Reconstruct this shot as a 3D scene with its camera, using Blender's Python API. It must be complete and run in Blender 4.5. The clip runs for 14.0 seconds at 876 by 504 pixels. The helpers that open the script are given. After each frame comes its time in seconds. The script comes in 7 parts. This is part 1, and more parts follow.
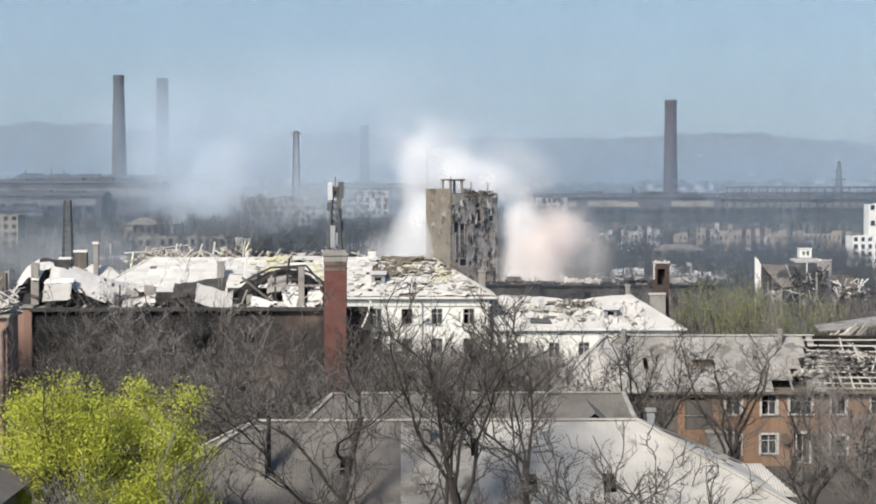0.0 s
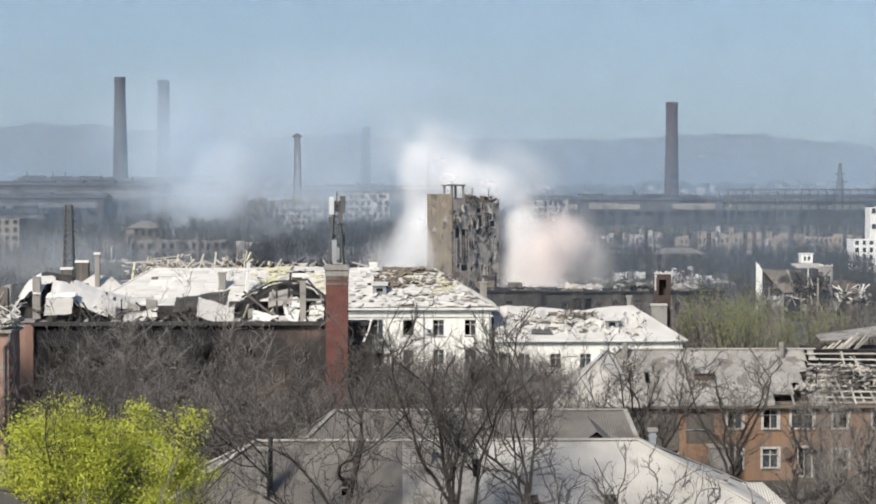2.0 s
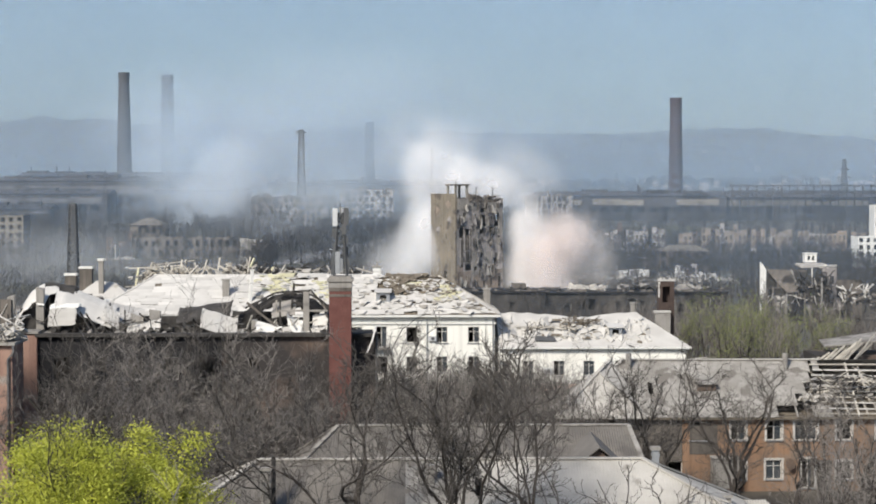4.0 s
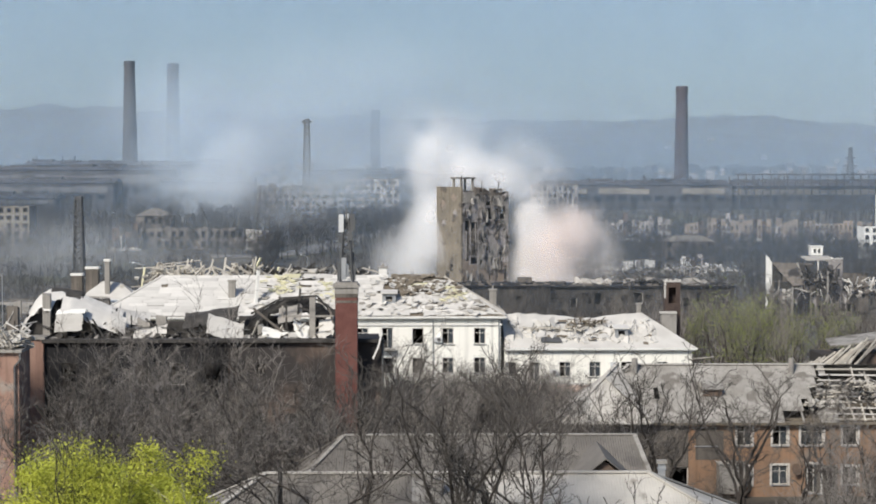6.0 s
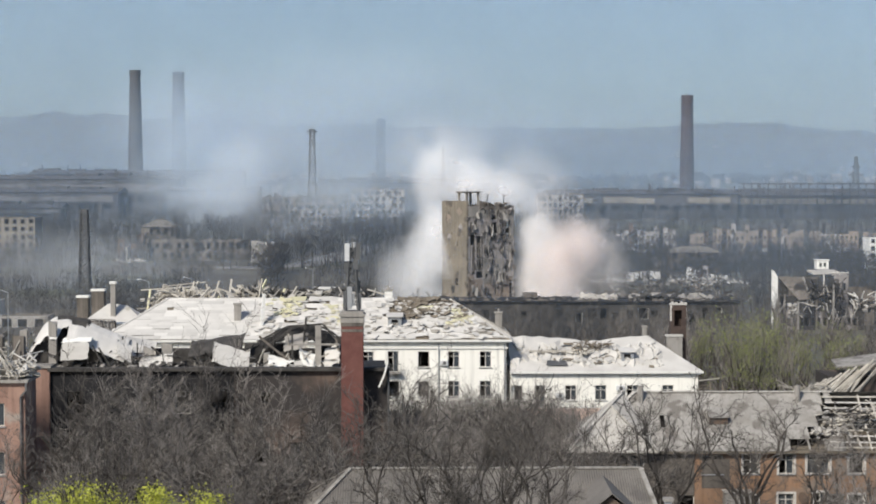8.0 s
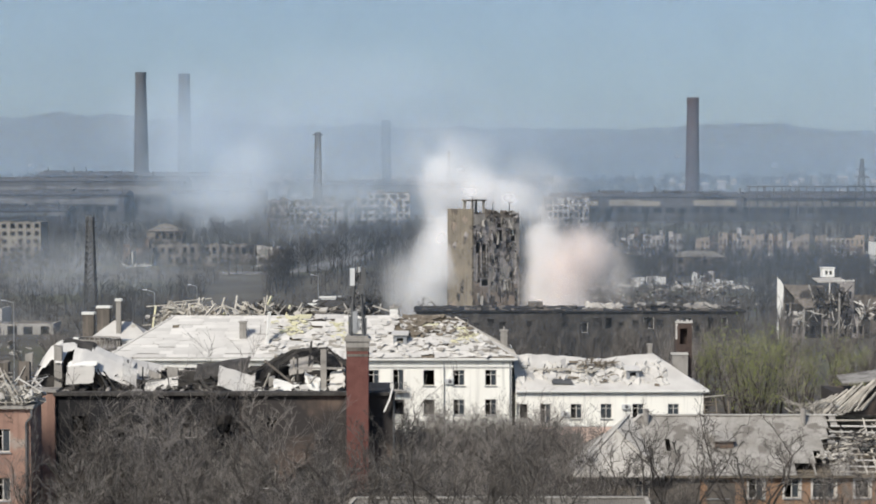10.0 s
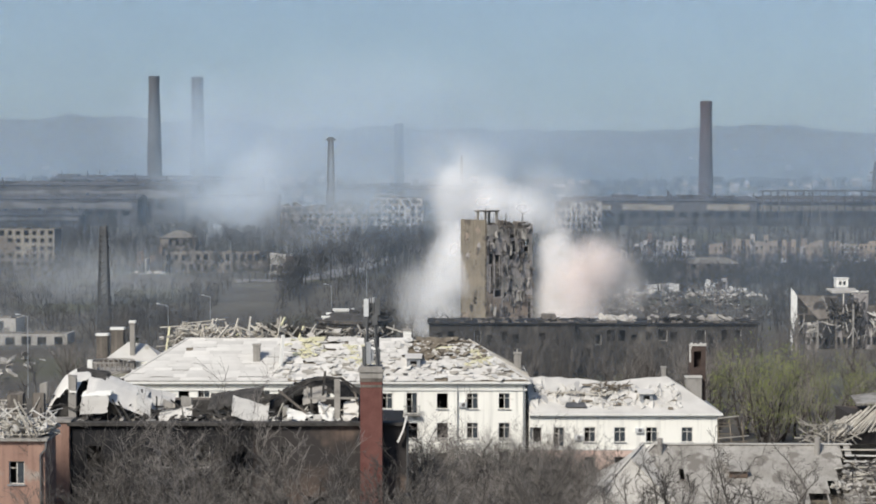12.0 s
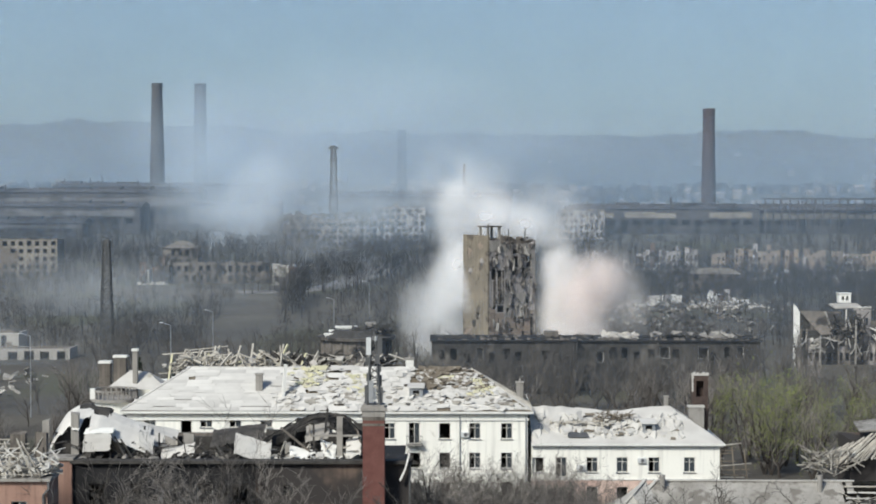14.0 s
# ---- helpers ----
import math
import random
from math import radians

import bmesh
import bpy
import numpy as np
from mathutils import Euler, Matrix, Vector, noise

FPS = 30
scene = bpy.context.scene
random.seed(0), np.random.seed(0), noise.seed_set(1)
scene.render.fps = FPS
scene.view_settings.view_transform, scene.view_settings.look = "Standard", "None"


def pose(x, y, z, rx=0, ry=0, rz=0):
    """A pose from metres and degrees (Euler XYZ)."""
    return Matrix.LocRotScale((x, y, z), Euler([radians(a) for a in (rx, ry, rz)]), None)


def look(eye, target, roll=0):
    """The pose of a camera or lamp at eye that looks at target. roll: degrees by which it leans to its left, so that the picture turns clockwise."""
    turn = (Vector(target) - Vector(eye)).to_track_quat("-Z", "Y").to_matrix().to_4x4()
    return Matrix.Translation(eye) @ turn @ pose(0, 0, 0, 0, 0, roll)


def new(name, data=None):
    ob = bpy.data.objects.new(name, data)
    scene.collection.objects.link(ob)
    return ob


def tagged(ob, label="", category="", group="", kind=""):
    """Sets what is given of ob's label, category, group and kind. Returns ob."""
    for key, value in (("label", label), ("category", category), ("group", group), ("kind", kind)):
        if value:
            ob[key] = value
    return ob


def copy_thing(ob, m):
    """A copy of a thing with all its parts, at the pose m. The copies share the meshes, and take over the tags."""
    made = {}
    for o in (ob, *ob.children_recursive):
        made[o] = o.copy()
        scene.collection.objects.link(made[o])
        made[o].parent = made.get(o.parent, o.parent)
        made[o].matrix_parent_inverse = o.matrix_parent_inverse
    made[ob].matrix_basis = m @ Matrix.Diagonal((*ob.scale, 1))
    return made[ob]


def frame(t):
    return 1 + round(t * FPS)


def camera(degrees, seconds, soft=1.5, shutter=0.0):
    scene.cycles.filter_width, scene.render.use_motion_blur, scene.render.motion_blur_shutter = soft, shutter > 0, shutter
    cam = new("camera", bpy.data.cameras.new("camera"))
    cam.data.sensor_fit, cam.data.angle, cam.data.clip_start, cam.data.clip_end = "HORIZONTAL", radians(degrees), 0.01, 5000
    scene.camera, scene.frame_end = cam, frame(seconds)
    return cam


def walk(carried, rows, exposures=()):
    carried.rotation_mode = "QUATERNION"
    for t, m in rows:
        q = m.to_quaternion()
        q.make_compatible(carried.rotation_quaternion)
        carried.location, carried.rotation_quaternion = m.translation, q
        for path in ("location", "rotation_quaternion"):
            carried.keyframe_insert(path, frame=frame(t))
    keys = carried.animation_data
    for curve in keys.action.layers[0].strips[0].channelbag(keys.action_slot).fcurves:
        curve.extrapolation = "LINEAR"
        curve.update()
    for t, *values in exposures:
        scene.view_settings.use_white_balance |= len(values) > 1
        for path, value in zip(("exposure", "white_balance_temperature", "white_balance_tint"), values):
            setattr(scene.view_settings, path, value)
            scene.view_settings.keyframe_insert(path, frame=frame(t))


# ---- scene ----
# A drone that climbs slowly with a long lens: seconds, place, turn to the left, pitch, lean (degrees)
PATH = [
    (0.0, 0.080, -0.256, 21.424, -1.285, -1.898, -0.030),
    (0.5, 0.041, -0.260, 21.627, -1.272, -1.898, -0.037),
    (1.0, 0.013, -0.256, 21.879, -1.266, -1.891, -0.037),
    (1.5, 0.018, -0.236, 22.221, -1.258, -1.855, -0.030),
    (2.0, 0.040, -0.223, 22.547, -1.248, -1.869, -0.022),
    (2.5, 0.071, -0.208, 22.896, -1.227, -1.882, -0.015),
    (3.0, 0.090, -0.192, 23.248, -1.197, -1.883, -0.008),
    (5.5, 0.082, -0.099, 25.216, -0.958, -2.532, 0.011),
    (6.0, 0.044, -0.084, 25.599, -0.915, -2.550, -0.001),
    (6.5, -0.001, -0.063, 26.009, -0.875, -2.543, -0.013),
    (7.0, -0.026, -0.038, 26.467, -0.825, -2.455, -0.017),
    (7.5, -0.023, -0.017, 26.935, -0.773, -2.381, -0.014),
    (8.0, -0.005, 0.007, 27.415, -0.731, -2.312, -0.008),
    (10.5, 0.002, 0.176, 30.028, -0.432, -2.321, 0.018),
    (11.0, -0.025, 0.215, 30.628, -0.289, -2.299, 0.016),
    (11.5, -0.055, 0.239, 31.254, -0.159, -2.286, 0.014),
    (12.0, -0.073, 0.251, 31.914, -0.091, -2.288, 0.014),
    (12.5, -0.073, 0.260, 32.631, -0.065, -2.248, 0.018),
    (13.0, -0.072, 0.273, 33.390, -0.031, -2.231, 0.027),
    (13.5, -0.068, 0.285, 34.158, -0.006, -2.164, 0.036),
    (14.0, -0.062, 0.280, 34.778, 0.002, -2.153, 0.055),
]


def sight(x, y, z, turn, pitch, lean):
    a, b = radians(turn), radians(pitch)
    way = Vector((-math.sin(a) * math.cos(b), math.cos(a) * math.cos(b), math.sin(b)))
    eye = Vector((x, y, z))
    return look(eye, eye + way * 100, lean)


cam = camera(30, 14.0, soft=1.9)
walk(cam, [(t, sight(*row)) for t, *row in PATH], exposures=[(0, 0.11, 6450, 10), (3, 0.02, 6450, 10), (6.5, -0.08, 6430, 10), (12, -0.13, 6400, 9.5), (14, -0.16, 6200, 6)])

# ---- daylight: a hazy spring sun, high behind the camera and to its left ----
SUN = Vector((-0.45, -0.68, 0.66)).normalized()
world = bpy.data.worlds.new("world")
scene.world = world
world.use_nodes = True
wn, wl = world.node_tree.nodes, world.node_tree.links
wn.clear()
sky = wn.new("ShaderNodeTexSky")
sky.sky_type, sky.sun_disc = "NISHITA", False
sky.sun_elevation = math.asin(SUN.z)
sky.sun_rotation = math.atan2(SUN.x, SUN.y)
sky.air_density, sky.dust_density, sky.ozone_density = 1.0, 1.4, 2.6
wb = wn.new("ShaderNodeBackground")
wb.inputs["Strength"].default_value = 0.105
wo = wn.new("ShaderNodeOutputWorld")
tint = wn.new("ShaderNodeMix")
tint.data_type, tint.blend_type = "RGBA", "MULTIPLY"
tint.inputs["Factor"].default_value = 1.0
tint.inputs[7].default_value = (0.94, 0.98, 1.03, 1)
wl.new(sky.outputs[0], tint.inputs[6])
wl.new(tint.outputs[2], wb.inputs[0])
wl.new(wb.outputs[0], wo.inputs[0])
lamp = bpy.data.lights.new("sun", "SUN")
lamp.energy, lamp.angle, lamp.color = 4.5, radians(12.0), (1.0, 0.93, 0.82)
new("sun", lamp).matrix_world = look(SUN * 50, (0, 0, 0))
scene.cycles.transparent_max_bounces = 96


# ---- materials ----
def mat(name, c1, c2, scale=0.6, fine=9.0, rough=0.9, bump=0.25, metal=0.0, stain=None, stain_scale=0.3, stain_at=0.58, streak=0.0, rand=0.0, grain=0.35):
    """Two colours in large patches, a fine grain, shaped stains, upright streaks and bump, all in metres."""
    m = bpy.data.materials.new(name)
    m.use_nodes = True
    n, l = m.node_tree.nodes, m.node_tree.links
    b = n["Principled BSDF"]
    b.inputs["Roughness"].default_value, b.inputs["Metallic"].default_value = rough, metal
    tc = n.new("ShaderNodeTexCoord")

    def nz(sc, detail=4.0, stretch=None):
        t = n.new("ShaderNodeTexNoise")
        t.inputs["Scale"].default_value, t.inputs["Detail"].default_value = sc, detail
        if stretch:
            mp = n.new("ShaderNodeMapping")
            mp.inputs["Scale"].default_value = stretch
            l.new(tc.outputs["Object"], mp.inputs[0])
            l.new(mp.outputs[0], t.inputs["Vector"])
        else:
            l.new(tc.outputs["Object"], t.inputs["Vector"])
        return t.outputs["Fac"]

    def ramp(src, a, z):
        r = n.new("ShaderNodeMapRange")
        r.inputs["From Min"].default_value, r.inputs["From Max"].default_value = a, z
        l.new(src, r.inputs["Value"])
        return r.outputs[0]

    def mix(fac, a, z, kind="MIX"):
        x = n.new("ShaderNodeMix")
        x.data_type, x.blend_type = "RGBA", kind
        for sock, v in ((x.inputs["Factor"], fac), (x.inputs[6], a), (x.inputs[7], z)):
            if isinstance(v, (tuple, float, int)):
                sock.default_value = (*v, 1) if isinstance(v, tuple) else v
            else:
                l.new(v, sock)
        return x.outputs[2]

    col = mix(ramp(nz(scale), 0.35, 0.65), c1, c2)
    fn = nz(fine, 3.0)
    dark = tuple(x * 0.45 for x in c1)
    col = mix(ramp(fn, 0.55, 0.8), col, mix(grain, c1, dark))
    if streak:
        st = ramp(nz(1.0, 3.0, (2.2, 2.2, 0.12)), 0.5, 0.75)
        mm = n.new("ShaderNodeMath")
        mm.operation = "MULTIPLY"
        mm.inputs[1].default_value = streak
        l.new(st, mm.inputs[0])
        col = mix(mm.outputs[0], col, tuple(x * 0.35 for x in c1))
    if stain:
        col = mix(ramp(nz(stain_scale, 6.0), stain_at, stain_at + 0.08), col, stain)
    if rand:
        oi = n.new("ShaderNodeObjectInfo")
        hs = n.new("ShaderNodeHueSaturation")
        r = n.new("ShaderNodeMapRange")
        r.inputs["To Min"].default_value, r.inputs["To Max"].default_value = 1 - rand, 1 + rand
        l.new(oi.outputs["Random"], r.inputs["Value"])
        l.new(r.outputs[0], hs.inputs["Value"])
        l.new(col, hs.inputs["Color"])
        col = hs.outputs[0]
    l.new(col, b.inputs["Base Color"])
    if bump:
        bp = n.new("ShaderNodeBump")
        bp.inputs["Strength"].default_value, bp.inputs["Distance"].default_value = bump, 0.05
        l.new(fn, bp.inputs["Height"])
        l.new(bp.outputs[0], b.inputs["Normal"])
    return m


def smoke_and_haze_mat(name, colour, density, size, scale, up=(0.0, 1.0), edge=True, seed=0.0, contrast=0.7, core=0.08):
    """Thin smoke, also used for the haze sheets: white scattering over clear air, thinning out towards the rim of a
    sheet of that size (half width, half height).
    """
    m = bpy.data.materials.new(name)
    m.use_nodes = True
    n, l = m.node_tree.nodes, m.node_tree.links
    n.clear()
    out, mixs = n.new("ShaderNodeOutputMaterial"), n.new("ShaderNodeMixShader")
    clear, dif, tra, add = n.new("ShaderNodeBsdfTransparent"), n.new("ShaderNodeBsdfDiffuse"), n.new("ShaderNodeBsdfTranslucent"), n.new("ShaderNodeMixShader")
    dif.inputs[0].default_value = tra.inputs[0].default_value = (*colour, 1)
    add.inputs[0].default_value = 0.35
    l.new(dif.outputs[0], add.inputs[1])
    l.new(tra.outputs[0], add.inputs[2])
    tc, mp, nz = n.new("ShaderNodeTexCoord"), n.new("ShaderNodeMapping"), n.new("ShaderNodeTexNoise")
    mp.inputs["Location"].default_value = (seed, seed * 1.7, seed * 0.3)
    l.new(tc.outputs["Object"], mp.inputs[0])
    l.new(mp.outputs[0], nz.inputs["Vector"])
    nz.inputs["Scale"].default_value, nz.inputs["Detail"].default_value = scale, 5.0

    def math_node(op, a, b=None):
        x = n.new("ShaderNodeMath")
        x.operation = op
        for i, v in enumerate((a, b)):
            if v is None:
                continue
            if isinstance(v, (int, float)):
                x.inputs[i].default_value = v
            else:
                l.new(v, x.inputs[i])
        return x.outputs[0]

    def smooth(src, a, z):
        r = n.new("ShaderNodeMapRange")
        r.interpolation_type = "SMOOTHSTEP"
        r.inputs["From Min"].default_value, r.inputs["From Max"].default_value = a, z
        l.new(src, r.inputs["Value"])
        return r.outputs[0]

    fac = math_node("ADD", math_node("MULTIPLY", smooth(nz.outputs["Fac"], 0.3, 0.7), contrast), 1 - contrast)
    sep = n.new("ShaderNodeSeparateXYZ")
    l.new(tc.outputs["Object"], sep.inputs[0])
    if edge:
        ux = math_node("DIVIDE", sep.outputs["X"], size[0])
        uz = math_node("DIVIDE", sep.outputs["Z"], size[1])
        r2 = math_node("SQRT", math_node("ADD", math_node("MULTIPLY", ux, ux), math_node("MULTIPLY", uz, uz)))
        r2 = math_node("ADD", r2, math_node("MULTIPLY", math_node("SUBTRACT", nz.outputs["Fac"], 0.5), 1.5))
        rim = smooth(r2, 0.98, core)
        fac = math_node("MULTIPLY", fac, math_node("POWER", rim, 1.2))
    else:
        fac = math_node("MULTIPLY", fac, smooth(sep.outputs["Z"], up[1], up[0]))
    l.new(math_node("MULTIPLY", fac, density), mixs.inputs[0])
    l.new(clear.outputs[0], mixs.inputs[1])
    l.new(add.outputs[0], mixs.inputs[2])
    l.new(mixs.outputs[0], out.inputs[0])
    return m


def glass_mat(name):
    m = bpy.data.materials.new(name)
    m.use_nodes = True
    b = m.node_tree.nodes["Principled BSDF"]
    b.inputs["Base Color"].default_value = (0.05, 0.06, 0.07, 1)
    b.inputs["Roughness"].default_value, b.inputs["IOR"].default_value = 0.12, 1.5
    return m


M = {
    "earth": mat("earth", (0.075, 0.067, 0.055), (0.12, 0.107, 0.085), 0.03, 0.6, bump=0.3, stain=(0.085, 0.083, 0.05), stain_scale=0.015, stain_at=0.52),
    "asphalt": mat("asphalt", (0.15, 0.143, 0.136), (0.215, 0.205, 0.195), 0.2, 3.0),
    "cream": mat("cream_plaster", (0.90, 0.885, 0.81), (0.86, 0.84, 0.77), 0.25, 5.0, streak=0.35, bump=0.1, grain=0.1, stain=(0.50, 0.47, 0.40), stain_scale=0.5, stain_at=0.68),
    "white": mat("white_paint", (0.80, 0.79, 0.75), (0.70, 0.69, 0.65), 0.5, 6.0, bump=0.1, grain=0.15, stain=(0.45, 0.43, 0.38), stain_scale=0.9, stain_at=0.66),
    "pink": mat("pink_plaster", (0.62, 0.43, 0.36), (0.70, 0.55, 0.47), 0.3, 5.0, streak=0.3, bump=0.1),
    "ochre": mat("ochre_plaster", (0.31, 0.185, 0.112), (0.25, 0.178, 0.13), 0.3, 4.0, streak=0.4, bump=0.15, stain=(0.21, 0.175, 0.145), stain_scale=0.22, stain_at=0.54),
    "terracotta": mat("terracotta_plaster", (0.30, 0.18, 0.14), (0.35, 0.225, 0.175), 0.3, 4.0, streak=0.4, bump=0.15, stain=(0.34, 0.30, 0.26), stain_scale=0.4, stain_at=0.6),
    "burnt": mat("burnt_plaster", (0.009, 0.009, 0.011), (0.022, 0.021, 0.022), 0.25, 4.0, streak=0.4, bump=0.3),
    "scorched": mat("scorched_plaster", (0.11, 0.08, 0.064), (0.15, 0.112, 0.09), 0.3, 4.0, streak=0.6, bump=0.3, stain=(0.04, 0.035, 0.033), stain_scale=0.16, stain_at=0.47),
    "soot": mat("soot_concrete", (0.13, 0.115, 0.10), (0.20, 0.175, 0.15), 0.22, 2.5, streak=0.8, bump=0.4, stain=(0.035, 0.032, 0.03), stain_scale=0.25, stain_at=0.53),
    "tan": mat("tan_brick", (0.265, 0.228, 0.172), (0.185, 0.162, 0.13), 0.16, 2.2, streak=0.75, bump=0.3, grain=0.6, stain=(0.11, 0.095, 0.08), stain_scale=0.3, stain_at=0.55),
    "shelled": mat("shelled_plaster", (0.36, 0.335, 0.32), (0.25, 0.23, 0.22), 0.3, 1.6, streak=0.9, bump=0.4, grain=0.8, stain=(0.085, 0.078, 0.076), stain_scale=0.35, stain_at=0.51, rand=0.2),
    "charred_wall": mat("fire_blackened_wall", (0.028, 0.026, 0.025), (0.06, 0.055, 0.05), 0.25, 2.5, streak=0.5, bump=0.3, stain=(0.15, 0.135, 0.115), stain_scale=0.16, stain_at=0.54),
    "concrete": mat("concrete", (0.34, 0.32, 0.29), (0.26, 0.245, 0.225), 0.5, 5.0, streak=0.4, bump=0.3, stain=(0.15, 0.14, 0.13), stain_scale=0.5, stain_at=0.6),
    "rubble": mat("rubble", (0.42, 0.40, 0.36), (0.28, 0.26, 0.24), 0.7, 3.0, bump=0.5, rand=0.3),
    "slate": mat("asbestos_sheet", (0.52, 0.495, 0.45), (0.38, 0.36, 0.325), 0.35, 5.0, rough=0.85, bump=0.2, grain=0.2, stain=(0.24, 0.22, 0.19), stain_scale=0.5, stain_at=0.62),
    "slate_grey": mat("weathered_asbestos_sheet", (0.25, 0.235, 0.21), (0.36, 0.342, 0.312), 0.5, 3.0, streak=0.25, bump=0.2, grain=0.7, stain=(0.17, 0.155, 0.137), stain_scale=0.7, stain_at=0.53),
    "slate_dark": mat("old_asbestos_sheet", (0.135, 0.124, 0.111), (0.19, 0.175, 0.155), 0.35, 4.0, bump=0.2, stain=(0.12, 0.11, 0.10), stain_scale=0.4, stain_at=0.56),
    "sheet": mat("pale_roof_sheet", (0.60, 0.58, 0.54), (0.51, 0.49, 0.455), 0.5, 5.0, rough=0.8, bump=0.15, grain=0.15, stain=(0.40, 0.37, 0.31), stain_scale=0.6, stain_at=0.66, rand=0.14),
    "insulation": mat("yellow_insulation", (0.60, 0.57, 0.36), (0.52, 0.49, 0.36), 0.9, 7.0, bump=0.4, rand=0.15),
    "boards": mat("roof_boards", (0.15, 0.125, 0.092), (0.22, 0.188, 0.145), 0.8, 8.0, bump=0.3, stain=(0.06, 0.05, 0.04), stain_scale=0.8, stain_at=0.55),
    "timber": mat("weathered_timber", (0.52, 0.49, 0.43), (0.36, 0.33, 0.285), 1.2, 9.0, bump=0.3, rand=0.3),
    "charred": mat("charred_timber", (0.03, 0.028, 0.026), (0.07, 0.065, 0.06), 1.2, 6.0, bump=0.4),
    "brick": mat("red_brick", (0.11, 0.042, 0.035), (0.14, 0.06, 0.049), 1.2, 9.0, bump=0.3, grain=0.4, rand=0.15, stain=(0.14, 0.06, 0.05), stain_scale=0.7, stain_at=0.62),
    "dark_brick": mat("sooty_brick", (0.05, 0.035, 0.03), (0.085, 0.06, 0.05), 1.0, 6.0, bump=0.3),
    "mortar": mat("mortar", (0.32, 0.25, 0.22), (0.26, 0.20, 0.18), 1.0, 9.0),
    "chimney_brick": mat("chimney_brick", (0.045, 0.028, 0.029), (0.066, 0.04, 0.04), 0.03, 0.4, streak=0.3, bump=0.2),
    "chimney_conc": mat("chimney_concrete", (0.06, 0.06, 0.065), (0.085, 0.085, 0.09), 0.03, 0.4, streak=0.4, bump=0.2),
    "steel": mat("grey_steel", (0.10, 0.105, 0.11), (0.15, 0.15, 0.15), 0.8, 6.0, rough=0.6, metal=0.4, bump=0.1),
    "zinc": mat("zinc", (0.42, 0.43, 0.44), (0.34, 0.35, 0.36), 0.8, 6.0, rough=0.5, metal=0.5, bump=0.1),
    "antenna": mat("antenna_cover", (0.62, 0.63, 0.63), (0.55, 0.56, 0.56), 0.8, 6.0, rough=0.5, bump=0.05),
    "frame": mat("window_frame_paint", (0.72, 0.70, 0.64), (0.58, 0.55, 0.50), 1.0, 6.0, bump=0.1),
    "dark_frame": mat("brown_window_frame", (0.16, 0.11, 0.08), (0.12, 0.09, 0.07), 1.0, 6.0, bump=0.1),
    # near-black, so the shade indoors is put into partitions and floors
    "room": mat("room_shade", (0.05, 0.046, 0.042), (0.08, 0.074, 0.066), 0.6, 3.0),
    "bark": mat("bark", (0.038, 0.032, 0.028), (0.065, 0.055, 0.048), 0.6, 6.0, bump=0.5, rand=0.25),
    "twig": mat("twig", (0.165, 0.15, 0.138), (0.235, 0.215, 0.195), 0.4, 5.0, bump=0.0, rand=0.25),
    "twig_dark": mat("dark_twig", (0.07, 0.063, 0.056), (0.105, 0.095, 0.085), 0.4, 5.0, bump=0.0, rand=0.2),
    "twig_pale": mat("pale_twig", (0.19, 0.175, 0.155), (0.135, 0.123, 0.11), 0.4, 5.0, bump=0.0, rand=0.25),
    "wood_far": mat("far_wood", (0.045, 0.042, 0.04), (0.075, 0.068, 0.06), 0.02, 0.3, bump=0.0),
    "leaf": mat("spring_leaf", (0.50, 0.51, 0.06), (0.32, 0.36, 0.04), 0.5, 4.0, rough=0.6, bump=0.0, grain=0.15),
    "bud": mat("budding_leaf", (0.24, 0.28, 0.06), (0.17, 0.20, 0.06), 0.3, 3.0, rough=0.7, bump=0.0),
    "conifer": mat("conifer_needles", (0.02, 0.03, 0.02), (0.04, 0.05, 0.03), 0.8, 5.0, bump=0.0),
    "shed": mat("industrial_cladding", (0.052, 0.05, 0.056), (0.088, 0.085, 0.09), 0.02, 0.2, streak=0.0, bump=0.1, stain=(0.03, 0.029, 0.032), stain_scale=0.03, stain_at=0.52),
    "shed_grey": mat("grey_cladding", (0.15, 0.148, 0.152), (0.11, 0.108, 0.113), 0.03, 0.3, bump=0.1, stain=(0.08, 0.074, 0.07), stain_scale=0.06, stain_at=0.54),
    "shed_light": mat("pale_cladding", (0.42, 0.40, 0.37), (0.34, 0.325, 0.30), 0.03, 0.3, bump=0.1, stain=(0.2, 0.19, 0.18), stain_scale=0.05, stain_at=0.56),
    "shed_white": mat("white_render", (0.66, 0.65, 0.62), (0.56, 0.55, 0.52), 0.05, 0.5, streak=0.3, bump=0.1, stain=(0.4, 0.38, 0.35), stain_scale=0.1, stain_at=0.58),
    "far_yellow": mat("far_ochre_plaster", (0.25, 0.225, 0.185), (0.20, 0.18, 0.155), 0.06, 0.5, streak=0.4, bump=0.1, stain=(0.14, 0.12, 0.10), stain_scale=0.08, stain_at=0.56),
    "far_pale": mat("far_pale_plaster", (0.42, 0.40, 0.36), (0.34, 0.32, 0.29), 0.06, 0.5, streak=0.3, bump=0.1, stain=(0.2, 0.18, 0.16), stain_scale=0.1, stain_at=0.56),
    "far_peach": mat("far_peach_plaster", (0.31, 0.245, 0.19), (0.24, 0.205, 0.175), 0.06, 0.5, streak=0.3, bump=0.1, stain=(0.22, 0.18, 0.15), stain_scale=0.1, stain_at=0.56),
    "glass": glass_mat("window_glass"),
}


